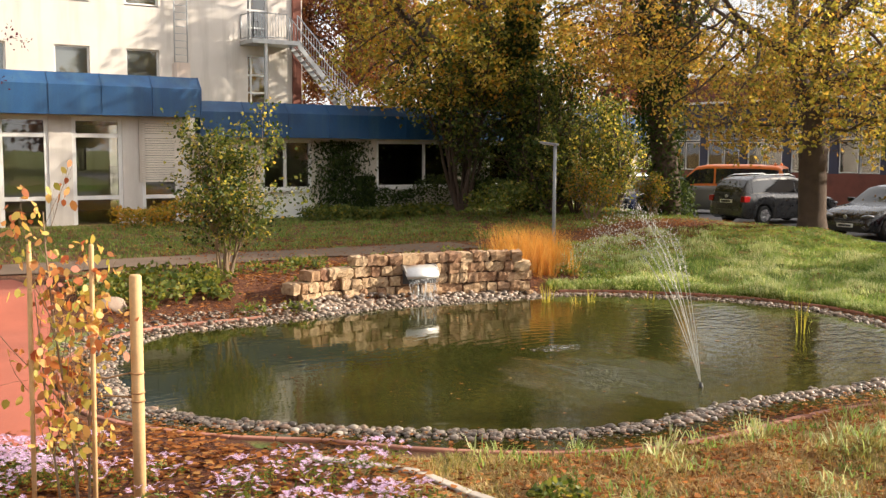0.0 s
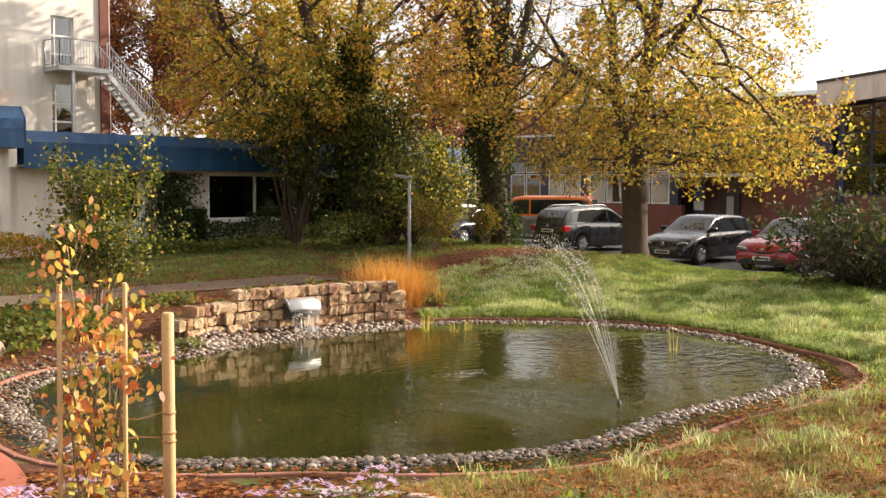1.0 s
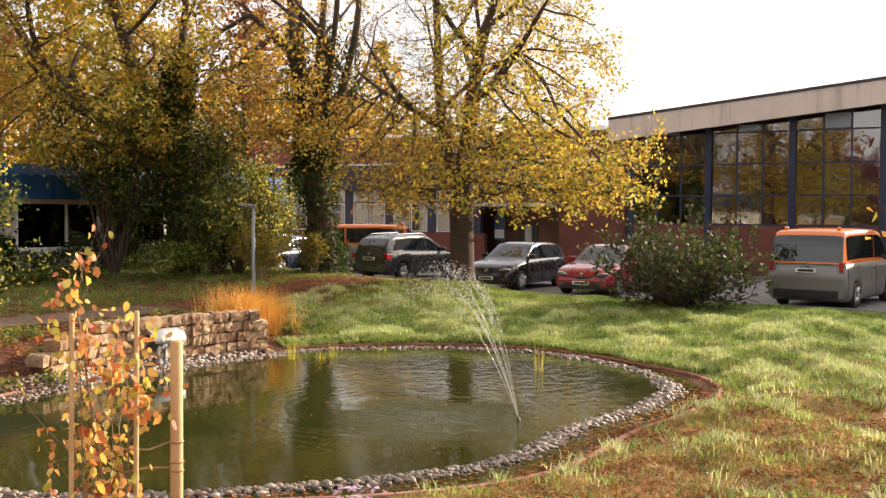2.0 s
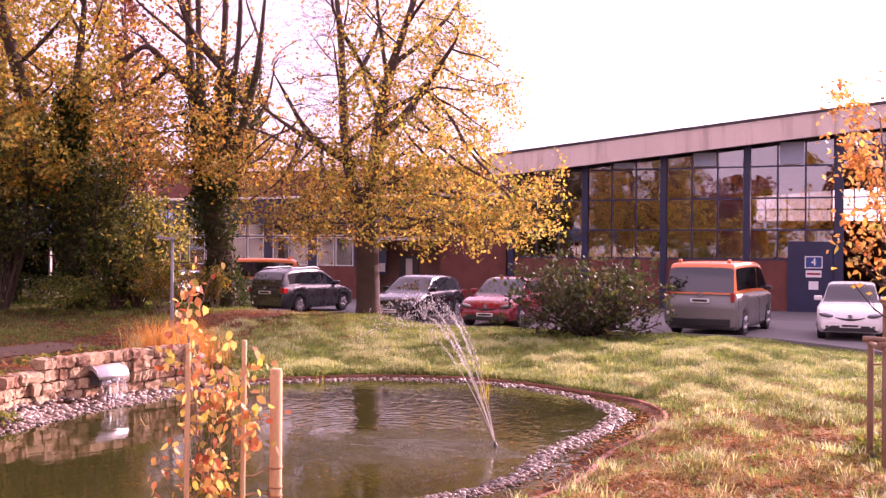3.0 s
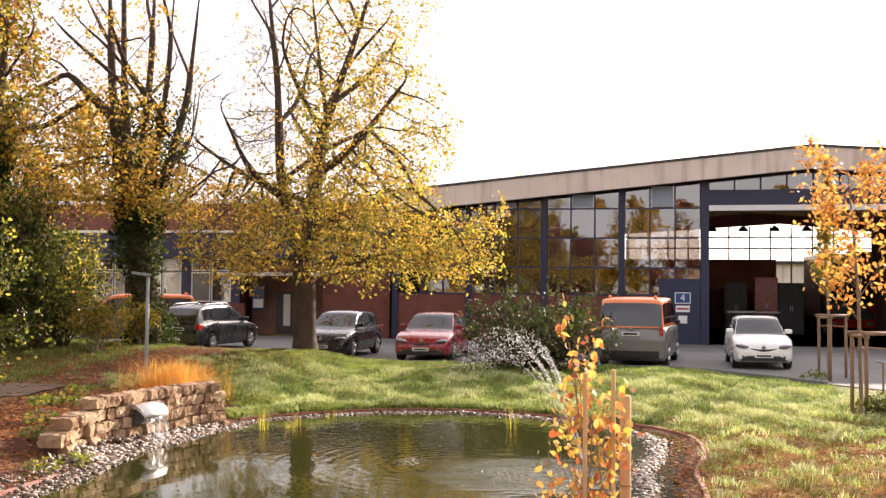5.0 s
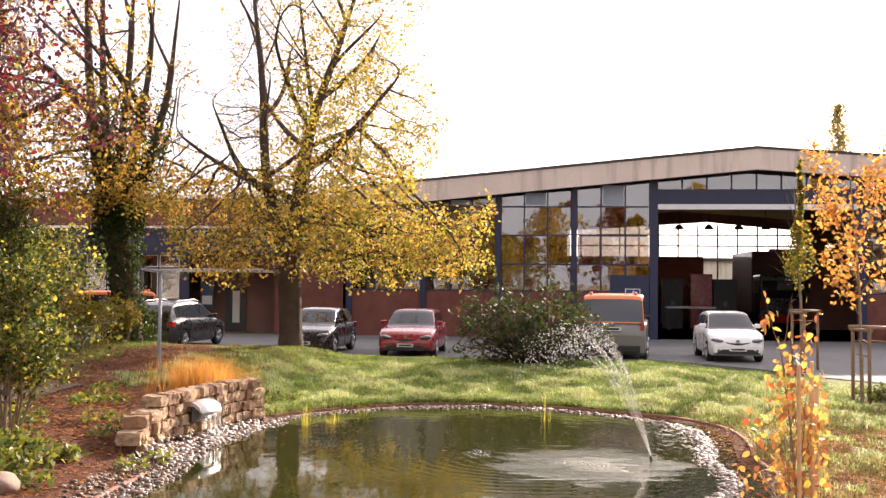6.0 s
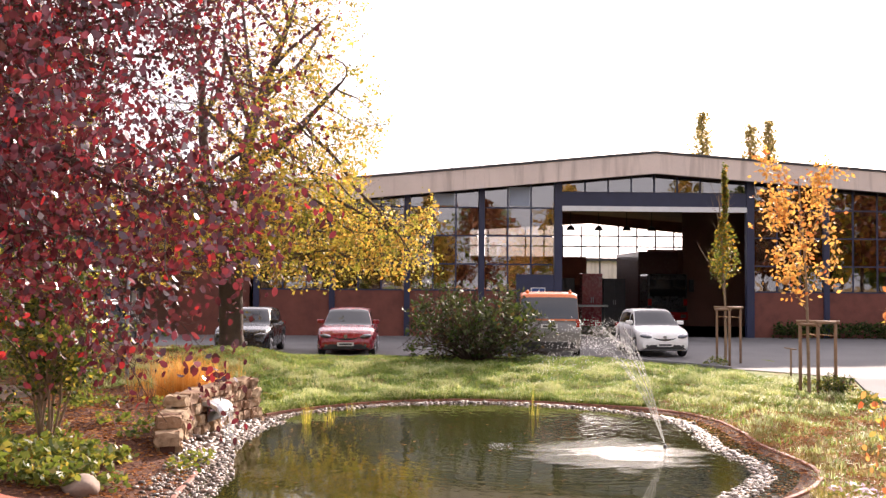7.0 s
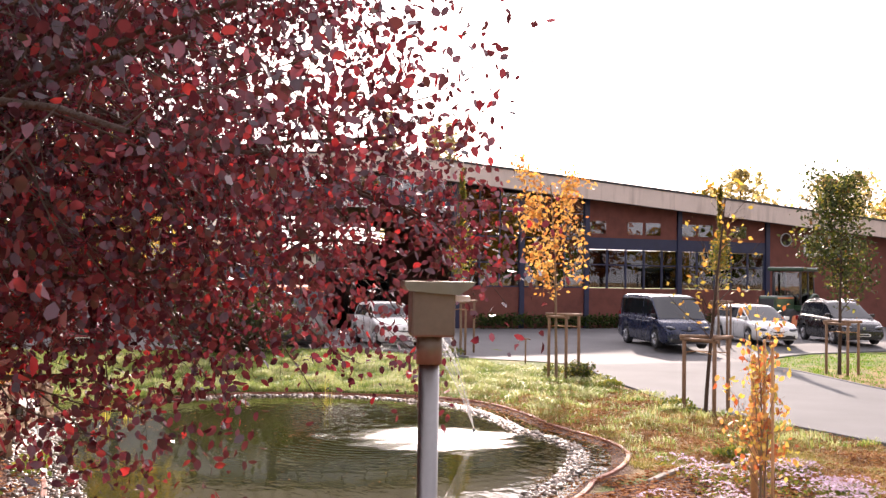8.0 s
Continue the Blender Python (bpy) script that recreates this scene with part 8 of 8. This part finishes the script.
# ---- lamps ----
M_LAMPGREY = surface("grey_lamp_paint", (0.20, 0.21, 0.22), 0.15, 5, 50, 0.5, bumpy=0.03)
lamp = empty("path_lamp", "slim grey path lamp with flat tilted head", "street lamp", at=(6.26, 10.16, ground_z(6.26, 10.16)))
bm = bmesh.new()
tube(bm, [(0, 0, -0.2), (0, 0, 0.5), (0, 0, 2.45)], [0.045, 0.042, 0.036], 14)
part("pole", bm, M_LAMPGREY, lamp)
bm = bmesh.new()
box(bm, -0.07, 0.36, -0.07, 0.07, 2.44, 2.485, 0.012)
for v_ in bm.verts:
    v_.co.z += 0.12 * v_.co.x
head = part("head", bm, M_LAMPGREY, lamp)
head.rotation_euler = (0, 0, radians(116))
bm = bmesh.new()
box(bm, 0.02, 0.33, -0.05, 0.05, 2.428, 2.437)
for v_ in bm.verts:
    v_.co.z += 0.12 * v_.co.x
part("lens", bm, M_PLATE, lamp).rotation_euler = (0, 0, radians(116))

M_BRONZE = surface("dark_bronze_housing", (0.16, 0.13, 0.105), 0.2, 6, 50, 0.45, metal=0.4, bumpy=0.05)
bollard = empty("garden_lamp", "stainless pole lamp with dark box head", "garden lamp", at=(-13.03, 5.66, ground_z(-13.03, 5.66)))
gz = bollard.location.z
bm = bmesh.new()
tube(bm, [(0, 0, -0.2), (0, 0, 1.0), (0, 0, 2.37 - gz)], 0.034, 24)
part("pole", bm, M_STEEL, bollard)
bm = bmesh.new()
tube(bm, [(0, 0, 2.36 - gz), (0, 0, 2.47 - gz)], 0.042, 24)
part("collar", bm, M_BRONZE, bollard)
bm = bmesh.new()
box(bm, -0.07, 0.07, -0.075, 0.065, 2.45 - gz, 2.60 - gz, 0.008)
part("head", bm, M_BRONZE, bollard).rotation_euler = (0, 0, radians(-14))
bm = bmesh.new()
prism(bm, [(-0.14, 2.628 - gz), (0.09, 2.628 - gz), (0.09, 2.612 - gz), (0.075, 2.596 - gz), (-0.085, 2.585 - gz), (-0.13, 2.615 - gz)], -0.085, 0.085, "x")
part("cover", bm, M_STEEL, bollard, "steel cover plate").rotation_euler = (0, 0, radians(-14))
bm = bmesh.new()
box(bm, -0.05, 0.05, -0.125, -0.078, 2.565 - gz, 2.582 - gz)
part("lens", bm, M_PLATE, bollard).rotation_euler = (0, 0, radians(-14))

# ---- fountain jet ----
jet = empty("fountain", "small fountain jet arching over the pond", "fountain", at=(0, 0, 0.03))
bm = bmesh.new()
tube(bm, [(0, 0, -0.3), (0, 0, 0.0), (0.005, 0.01, 0.05)], [0.03, 0.03, 0.018], 10)
part("nozzle", bm, M_BLACK, jet)
def spray_mat(name, clear):
    """Fine clear water: it bends light a little and glitters against the sun."""
    m, nt, bs = nodes_of(name)
    out = nt.nodes["Material Output"]
    rf = nt.nodes.new("ShaderNodeBsdfRefraction")
    rf.inputs["IOR"].default_value, rf.inputs["Roughness"].default_value = 1.18, 0.35
    gl = nt.nodes.new("ShaderNodeBsdfGlossy")
    gl.inputs["Roughness"].default_value = 0.2
    tr = nt.nodes.new("ShaderNodeBsdfTransparent")
    tl = nt.nodes.new("ShaderNodeBsdfTranslucent")
    m0, m1, m2 = (nt.nodes.new("ShaderNodeMixShader") for _ in range(3))
    m0.inputs["Fac"].default_value = 0.35
    m1.inputs["Fac"].default_value, m2.inputs["Fac"].default_value = 0.10, clear
    for a_, b_ in ((rf.outputs[0], m0.inputs[1]), (tl.outputs[0], m0.inputs[2]), (m0.outputs[0], m1.inputs[1]), (gl.outputs[0], m1.inputs[2]), (m1.outputs[0], m2.inputs[1]), (tr.outputs[0], m2.inputs[2]), (m2.outputs[0], out.inputs["Surface"])):
        nt.links.new(a_, b_)
    return m


M_JET = spray_mat("jet_water", 0.70)
frng = np.random.default_rng(120)
drops = []
for k in range(8):
    az = radians(90 + (k - 3.5) * 5.0 + frng.uniform(-3, 3))
    reach, top = frng.uniform(1.5, 2.7), frng.uniform(1.6, 2.0)
    u = np.linspace(0, 0.30 + 0.12 * frng.random(), 20)
    px = reach * u
    pz = 0.02 + 4 * top * u * (1 - u)
    pts3 = [(math.cos(az) * a_, math.sin(az) * a_, b_) for a_, b_ in zip(px, pz)]
    bm = bmesh.new()
    tube(bm, pts3, [0.0035 + 0.010 * t_ for t_ in u], 6)
    part("jet", bm, M_JET, jet, "white thread of water")
    m_ = 210
    uu = 0.20 + 0.58 * frng.random(m_) ** 1.2
    sp = 0.012 + 0.15 * np.maximum(uu - 0.25, 0)
    d_ = np.c_[np.cos(az) * reach * uu, np.sin(az) * reach * uu, 0.02 + 4 * top * uu * (1 - uu)] + frng.normal(0, 1, (m_, 3)) * sp[:, None]
    drops.append(d_[d_[:, 2] > 0.01])
drops = np.vstack(drops)
oct_v = np.array([(1, 0, 0), (-1, 0, 0), (0, 1, 0), (0, -1, 0), (0, 0, 1), (0, 0, -1)], float)
oct_f = np.array([(0, 2, 4), (2, 1, 4), (1, 3, 4), (3, 0, 4), (2, 0, 5), (1, 2, 5), (3, 1, 5), (0, 3, 5)])
ds = frng.uniform(0.003, 0.0075, len(drops))
v = (oct_v[None] * ds[:, None, None] * np.array([1, 1, 1.5]) + drops[:, None]).reshape(-1, 3)
f = (oct_f[None] + (np.arange(len(drops)) * 6)[:, None, None]).reshape(-1, 3)
M_DROP = spray_mat("water_drops", 0.2)
dr = new("spray", raw_mesh("spray", v, f, M_DROP))
dr.parent = jet
tagged(dr, kind="stuff")
# broken white water where the jet falls back, and below the spout
for nm, cx_, cy_, ra, rb in (("splash", 0.08, 2.6, 0.40, 0.22),):
    bm = bmesh.new()
    rows_ = []
    for i_ in range(1, 7):
        rr = i_ / 6
        rows_.append([bm.verts.new((cx_ + ra * rr * math.cos(a_) * (1 + 0.12 * math.sin(3 * a_)), cy_ + rb * rr * math.sin(a_) * (1 + 0.1 * math.sin(5 * a_)), 0.036 + 0.006 * (1 - rr) * math.sin(7 * a_ + i_) ** 2)) for a_ in np.linspace(0, math.tau, 40, endpoint=False)])
    bm.faces.new(rows_[0])
    for p_, q_ in zip(rows_, rows_[1:]):
        for k in range(40):
            bm.faces.new((p_[k], q_[k], q_[(k + 1) % 40], p_[(k + 1) % 40]))
    sp_ob = part(nm, bm, foam_mat("broken_white_water", 0.22, (0.8, 0.82, 0.83), (22, 22, 10)))
    tagged(sp_ob, "white broken water on the pond surface", "splash")

# ---- hall: door, sign, contents ----
hp("side_door", HX - 0.10, HX - 0.01, -3.2, -1.35, 0.0, 3.1, M_BLUE_DARK, label="dark blue steel door")
sign = empty("gate_sign", "blue gate sign with a white number four", "sign", at=(HX - 0.12, -2.42, 2.2))
bx("board", -0.02, 0.0, -0.36, 0.36, -0.26, 0.26, M_WHITE, sign)
bx("face", -0.026, -0.021, -0.32, 0.32, -0.22, 0.22, surface("sign_blue", (0.02, 0.06, 0.22), 0.1, 4, 30, 0.4, bumpy=0), sign)
cu = bpy.data.curves.new("numeral", "FONT")
cu.body, cu.size, cu.extrude, cu.align_x, cu.align_y = "4", 0.46, 0.003, "CENTER", "CENTER"
tmp = new("numeral_curve", cu)
bpy.context.view_layer.update()
num = new("numeral", bpy.data.meshes.new_from_object(tmp.evaluated_get(bpy.context.evaluated_depsgraph_get())))
bpy.data.objects.remove(tmp)
num.data.materials.clear()
num.data.materials.append(M_WHITE)
num.parent = sign
num.matrix_basis = Matrix(((0, 0, -1, -0.03), (-1, 0, 0, 0), (0, 1, 0, 0), (0, 0, 0, 1)))
for nm, z0, z1, w_, mt in (("notice", 1.55, 1.85, 0.32, M_WHITE), ("notice", 1.02, 1.38, 0.20, M_WHITE)):
    nt_ob = bx(nm, HX - 0.125, HX - 0.105, -2.42 - w_, -2.42 + w_, z0, z1, mt)
    tagged(nt_ob, "small white notice on the blue door", "sign")
bar_ob = bx("notice", HX - 0.13, HX - 0.126, -2.70, -2.14, 1.66, 1.74, M_TAIL)
tagged(bar_ob, "red bar of unreadable writing on a notice", "sign")
# lorry inside the hall
lorry = empty("lorry", "dark lorry standing inside the hall", "lorry", at=(46, -12.1, 0.03))
bx("cab", 0, 2.2, -1.25, 1.25, 0.55, 3.3, P_GREY, lorry, bevel=0.12)
bx("box_body", 2.3, 9.0, -1.28, 1.28, 1.0, 4.75, paint("dull_red_lorry_paint", (0.10, 0.02, 0.016), 0.5), lorry, bevel=0.04)
bx("windscreen", -0.012, 0.05, -1.1, 1.1, 1.9, 2.95, M_CARPANE, lorry)
bx("bumper", -0.1, 0.1, -1.25, 1.25, 0.45, 0.95, M_TAIL, lorry, bevel=0.04)
for s in (-1, 1):
    bx("mirror", -0.15, 0.0, s * 1.35, s * 1.62, 2.2, 2.95, M_BLACK, lorry, bevel=0.03)
    bx("headlight", -0.11, -0.09, s * 0.8, s * 1.15, 0.6, 0.8, M_HEAD, lorry)
    bx("marker_stripe", -0.02, -0.013, s * 1.0, s * 1.22, 1.35, 1.75, M_TAIL, lorry)
    for xw in (1.2, 6.6, 8.0):
        bm = bmesh.new()
        tube(bm, [(xw, s * 0.95, 0.5), (xw, s * 1.25, 0.5)], 0.5, 20)
        part("wheel", bm, M_RUBBER, lorry)
for y, w_, h_, mt, lab in ((-7.6, 0.65, 3.3, P_RED, "tall red cabinet inside the hall"), (-9.0, 0.7, 3.0, M_DARKMETAL, "tall dark cabinet inside the hall"), (-5.9, 0.6, 3.0, M_DARKMETAL, "tall dark cabinet inside the hall")):
    cb = empty("cabinet", lab, "cabinet", "cabinets in the hall", at=(47, y, 0.03))
    bx("body", 0, 0.9, -w_, w_, 0, h_, mt, cb, bevel=0.02)
    for s in (-1, 1):
        bx("door", -0.03, -0.002, s * 0.01, s * (w_ - 0.03), 0.1, h_ - 0.06, mt, cb)
        bx("handle", -0.06, -0.03, s * 0.05, s * 0.08, h_ * 0.45, h_ * 0.55, M_GREYMETAL, cb)
bench = empty("workbench", "long workbench with white top inside the hall", "workbench", at=(44, -6.6, 0.03))
bx("top", 0, 1.0, -1.4, 1.4, 1.28, 1.38, M_WHITE, bench)
for a_, b_ in ((0.05, -1.3), (0.05, 1.2), (0.85, -1.3), (0.85, 1.2)):
    bx("leg", a_, a_ + 0.1, b_, b_ + 0.1, 0, 1.28, M_DARKMETAL, bench)
for k, y in enumerate((-4.6, -6.4, -8.2, -10.0, -11.6)):
    hl = empty("hall_lamp", "dark hanging lamp under the hall roof", "lamp", "hanging hall lamps", at=(48, y, 6.1))
    bm = bmesh.new()
    tube(bm, [(0, 0, 0.25), (0, 0, 2.2)], 0.02, 6)
    part("cable", bm, M_BLACK, hl)
    bm = bmesh.new()
    tube(bm, [(0, 0, 0), (0, 0, 0.18), (0, 0, 0.32)], [0.30, 0.22, 0.07], 16)
    part("shade", bm, M_DARKMETAL, hl)
hp("partition", 47.9, 48.1, -20.9, -13.6, 0.02, 7.4, surface("faded_red_wall", (0.24, 0.12, 0.09), 0.2, 0.6, 20, 0.9))
hp("low_wall", 56.0, 56.3, -20.9, 11.0, 0.02, 2.6, M_BRICKRED)
# vents on the roof
for x, y, w_ in ((37, -22.2, 0.12), (40, -28.6, 0.9), (41, -30.5, 0.5)):
    vt = empty("roof_vent", "small metal vent on the hall roof", "vent", "roof vents", at=(x, y, eave(y, 9.34)))
    bx("pipe", -0.12, 0.12, -0.12, 0.12, -0.2, 0.5, M_DARKMETAL, vt)
    bx("cap", -0.4, 0.4, -w_, w_, 0.5, 0.62, M_DARKMETAL, vt, bevel=0.03)
# tractor at the far end
tr = empty("tractor", "dark green tractor at the end of the hall", "tractor", at=(27.0, -29.3, ground_z(27.0, -29.3)))
tr.rotation_euler = (0, 0, radians(118))
P_GREEN = paint("tractor_green_paint", (0.02, 0.06, 0.025), 0.35)
bx("bonnet", 0.5, 2.9, -0.48, 0.48, 1.15, 1.95, P_GREEN, tr, bevel=0.12)
bx("bonnet_stripe", 0.7, 2.7, -0.495, 0.495, 1.80, 1.87, P_ORANGE, tr, label="yellow-orange stripe along the bonnet")
bx("nose_grille", 2.88, 2.95, -0.36, 0.36, 1.2, 1.8, M_DARKMETAL, tr, bevel=0.03)
bx("chassis", -1.4, 2.8, -0.32, 0.32, 0.65, 1.15, M_DARKMETAL, tr, bevel=0.04)
bx("cab_floor", -1.35, 0.5, -0.85, 0.85, 1.15, 1.45, P_GREEN, tr, bevel=0.05)
bx("seat", -0.9, -0.35, -0.3, 0.3, 1.45, 2.2, M_RUBBER, tr, bevel=0.08)
for cx_, cy_ in ((-1.3, -0.8), (-1.3, 0.8), (0.42, -0.75), (0.42, 0.75), (-0.45, -0.82), (-0.45, 0.82)):
    bm = bmesh.new()
    tube(bm, [(cx_, cy_, 1.4), (cx_ * 0.95, cy_ * 0.95, 3.22)], 0.05, 8)
    part("cab_post", bm, M_DARKMETAL, tr)
for q_ in ((-1.28, 0.4, -0.79, -0.78), (-1.28, 0.4, 0.78, 0.79), (0.40, 0.41, -0.72, 0.72), (-1.29, -1.28, -0.76, 0.76)):
    bx("cab_pane", *q_, 1.5, 3.18, M_GLASS, tr)
bx("cab_roof", -1.55, 0.65, -0.98, 0.98, 3.22, 3.44, P_GREEN, tr, bevel=0.08)
bm = bmesh.new()
tube(bm, [(0.75, -0.55, 1.5), (0.75, -0.55, 2.9), (0.68, -0.55, 3.05)], 0.06, 10)
part("exhaust_pipe", bm, M_DARKMETAL, tr)
for s in (-1, 1):
    bm = bmesh.new()
    tube(bm, [(-0.8 + 1.02 * math.cos(t_), s * 1.0, 0.98 + 1.02 * math.sin(t_)) for t_ in np.linspace(0.25, 2.6, 12)], 0.09, 6)
    part("mudguard", bm, P_GREEN, tr)
for xw, rw, yw in ((-0.8, 0.95, 1.0), (2.2, 0.65, 0.9)):
    for s in (-1, 1):
        bm = bmesh.new()
        tube(bm, [(xw, s * (yw - 0.25), rw), (xw, s * (yw - 0.2), rw), (xw, s * (yw + 0.17), rw), (xw, s * (yw + 0.22), rw)], [rw * 0.9, rw, rw, rw * 0.9], 24)
        wh = part("wheel", bm, M_RUBBER, tr)
        bm = bmesh.new()
        tube(bm, [(xw, s * (yw + 0.20), rw), (xw, s * (yw + 0.25), rw)], rw * 0.5, 16)
        part("rim", bm, P_ORANGE, wh)
# air-conditioning box by the wing
ac = empty("outdoor_unit", "white outdoor air-conditioning unit by the wall", "outdoor unit", at=(2.75, FY - 0.35, ground_z(2.75, FY - 0.35)))
bx("case", -0.45, 0.45, -0.2, 0.2, 0.05, 0.75, M_WHITE, ac, bevel=0.02)
bm = bmesh.new()
tube(bm, [(-0.12, -0.205, 0.4), (-0.12, -0.215, 0.4)], 0.26, 20)
part("fan_grille", bm, M_DARKMETAL, ac)

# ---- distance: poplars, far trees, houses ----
# Haze of distance is put into these leaves as a paler, greyer colour.
L_FAR = leaf_mat("haze_pale_leaves", [(0.0, (0.22, 0.21, 0.11)), (0.5, (0.34, 0.30, 0.16)), (1.0, (0.42, 0.33, 0.17))], 0.6)
def far_tree(name, label, x, y, h, w, n, size, mat, seed, slim=False):
    rng_ = np.random.default_rng(seed)
    ob = empty(name, label, "tree", "distant trees", at=(x, y, 0))
    bm = bmesh.new()
    tube(bm, [(0, 0, -0.3), (0.1, 0, h * 0.5), (0, 0, h * 0.95)], [h * 0.018, h * 0.011, 0.02], 7)
    for k in range(14):
        a_ = k * 2.4
        z0 = h * (0.25 + 0.045 * k)
        L_ = w * (0.9 - 0.045 * k)
        tube(bm, [(0, 0, z0), (math.cos(a_) * L_ * 0.5, math.sin(a_) * L_ * 0.5, z0 + L_ * (1.4 if slim else 0.5)), (math.cos(a_) * L_, math.sin(a_) * L_, z0 + L_ * (2.4 if slim else 0.8))], [h * 0.006, h * 0.004, 0.01], 4)
    part("trunk", bm, M_BARK, ob)
    u = rng_.random(n)
    z = h * (0.15 + 0.85 * u) if slim else h * (0.25 + 0.75 * u)
    prof = np.sin(np.clip((u * 0.6 + 0.35) if slim else (u * 0.9 + 0.1), 0, 1) * math.pi) ** 0.6
    a_ = rng_.uniform(0, math.tau, n)
    r_ = w * prof * np.sqrt(rng_.random(n)) * (0.75 + 0.35 * np.sin(a_ * 3 + z * 1.3))
    p_ = np.c_[r_ * np.cos(a_), r_ * np.sin(a_), z]
    v_, f_ = leaf_cloud(rng_, p_, size, 0.2, 0.8)
    new("crown", raw_mesh("crown", v_, f_, mat)).parent = ob
    return ob


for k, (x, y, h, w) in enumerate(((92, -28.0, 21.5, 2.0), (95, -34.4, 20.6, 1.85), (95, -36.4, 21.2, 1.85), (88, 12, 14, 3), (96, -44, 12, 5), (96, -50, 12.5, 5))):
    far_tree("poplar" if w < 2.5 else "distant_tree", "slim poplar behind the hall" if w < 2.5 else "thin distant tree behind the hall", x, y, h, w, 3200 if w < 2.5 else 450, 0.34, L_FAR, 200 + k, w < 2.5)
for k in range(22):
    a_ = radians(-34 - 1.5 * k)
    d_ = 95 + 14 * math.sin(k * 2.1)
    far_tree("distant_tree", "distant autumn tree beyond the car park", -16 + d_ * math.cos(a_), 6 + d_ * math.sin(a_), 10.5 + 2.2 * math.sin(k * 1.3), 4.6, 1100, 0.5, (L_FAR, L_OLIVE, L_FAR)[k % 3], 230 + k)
for k in range(12):
    far_tree("distant_tree", "tall autumn tree behind the buildings", 16 + 5.2 * k, 52 + 6 * math.sin(k * 1.9), 15 + 3 * math.sin(k * 2.3), 4.8, 1500, 0.5, (L_OLIVE, L_RUST, L_YELLOW)[k % 3], 270 + k)
for k in range(16):
    far_tree("park_tree", "tall autumn tree across the grounds", -36 - 5 * math.sin(k * 1.7), -46 + 6 * k, 12 + 3.5 * math.sin(k * 2.7), 3.4, 1500, 0.5, (L_OLIVE, L_RUST, L_YELLOW)[k % 3], 340 + k)
# Added between sun and white block so that their crowns dapple its wall.
for k, (x, y, h) in enumerate(((18.6, 28.4, 15.0), (23.2, 26.0, 15.5))):
    far_tree("shade_tree", "tall thin autumn tree added to shade the white block", x, y, h, 3.2, 3600, 0.22, (L_OLIVE, L_RUST)[k], 395 + k)
for k in range(9):
    far_tree("park_tree", "tall autumn tree across the grounds", -42 + 5.2 * k, -38 - 4 * math.sin(k * 2.3), 15 + 3 * math.sin(k * 1.9), 4.4, 1500, 0.55, (L_GREEN, L_OLIVE, L_RUST)[k % 3], 380 + k)
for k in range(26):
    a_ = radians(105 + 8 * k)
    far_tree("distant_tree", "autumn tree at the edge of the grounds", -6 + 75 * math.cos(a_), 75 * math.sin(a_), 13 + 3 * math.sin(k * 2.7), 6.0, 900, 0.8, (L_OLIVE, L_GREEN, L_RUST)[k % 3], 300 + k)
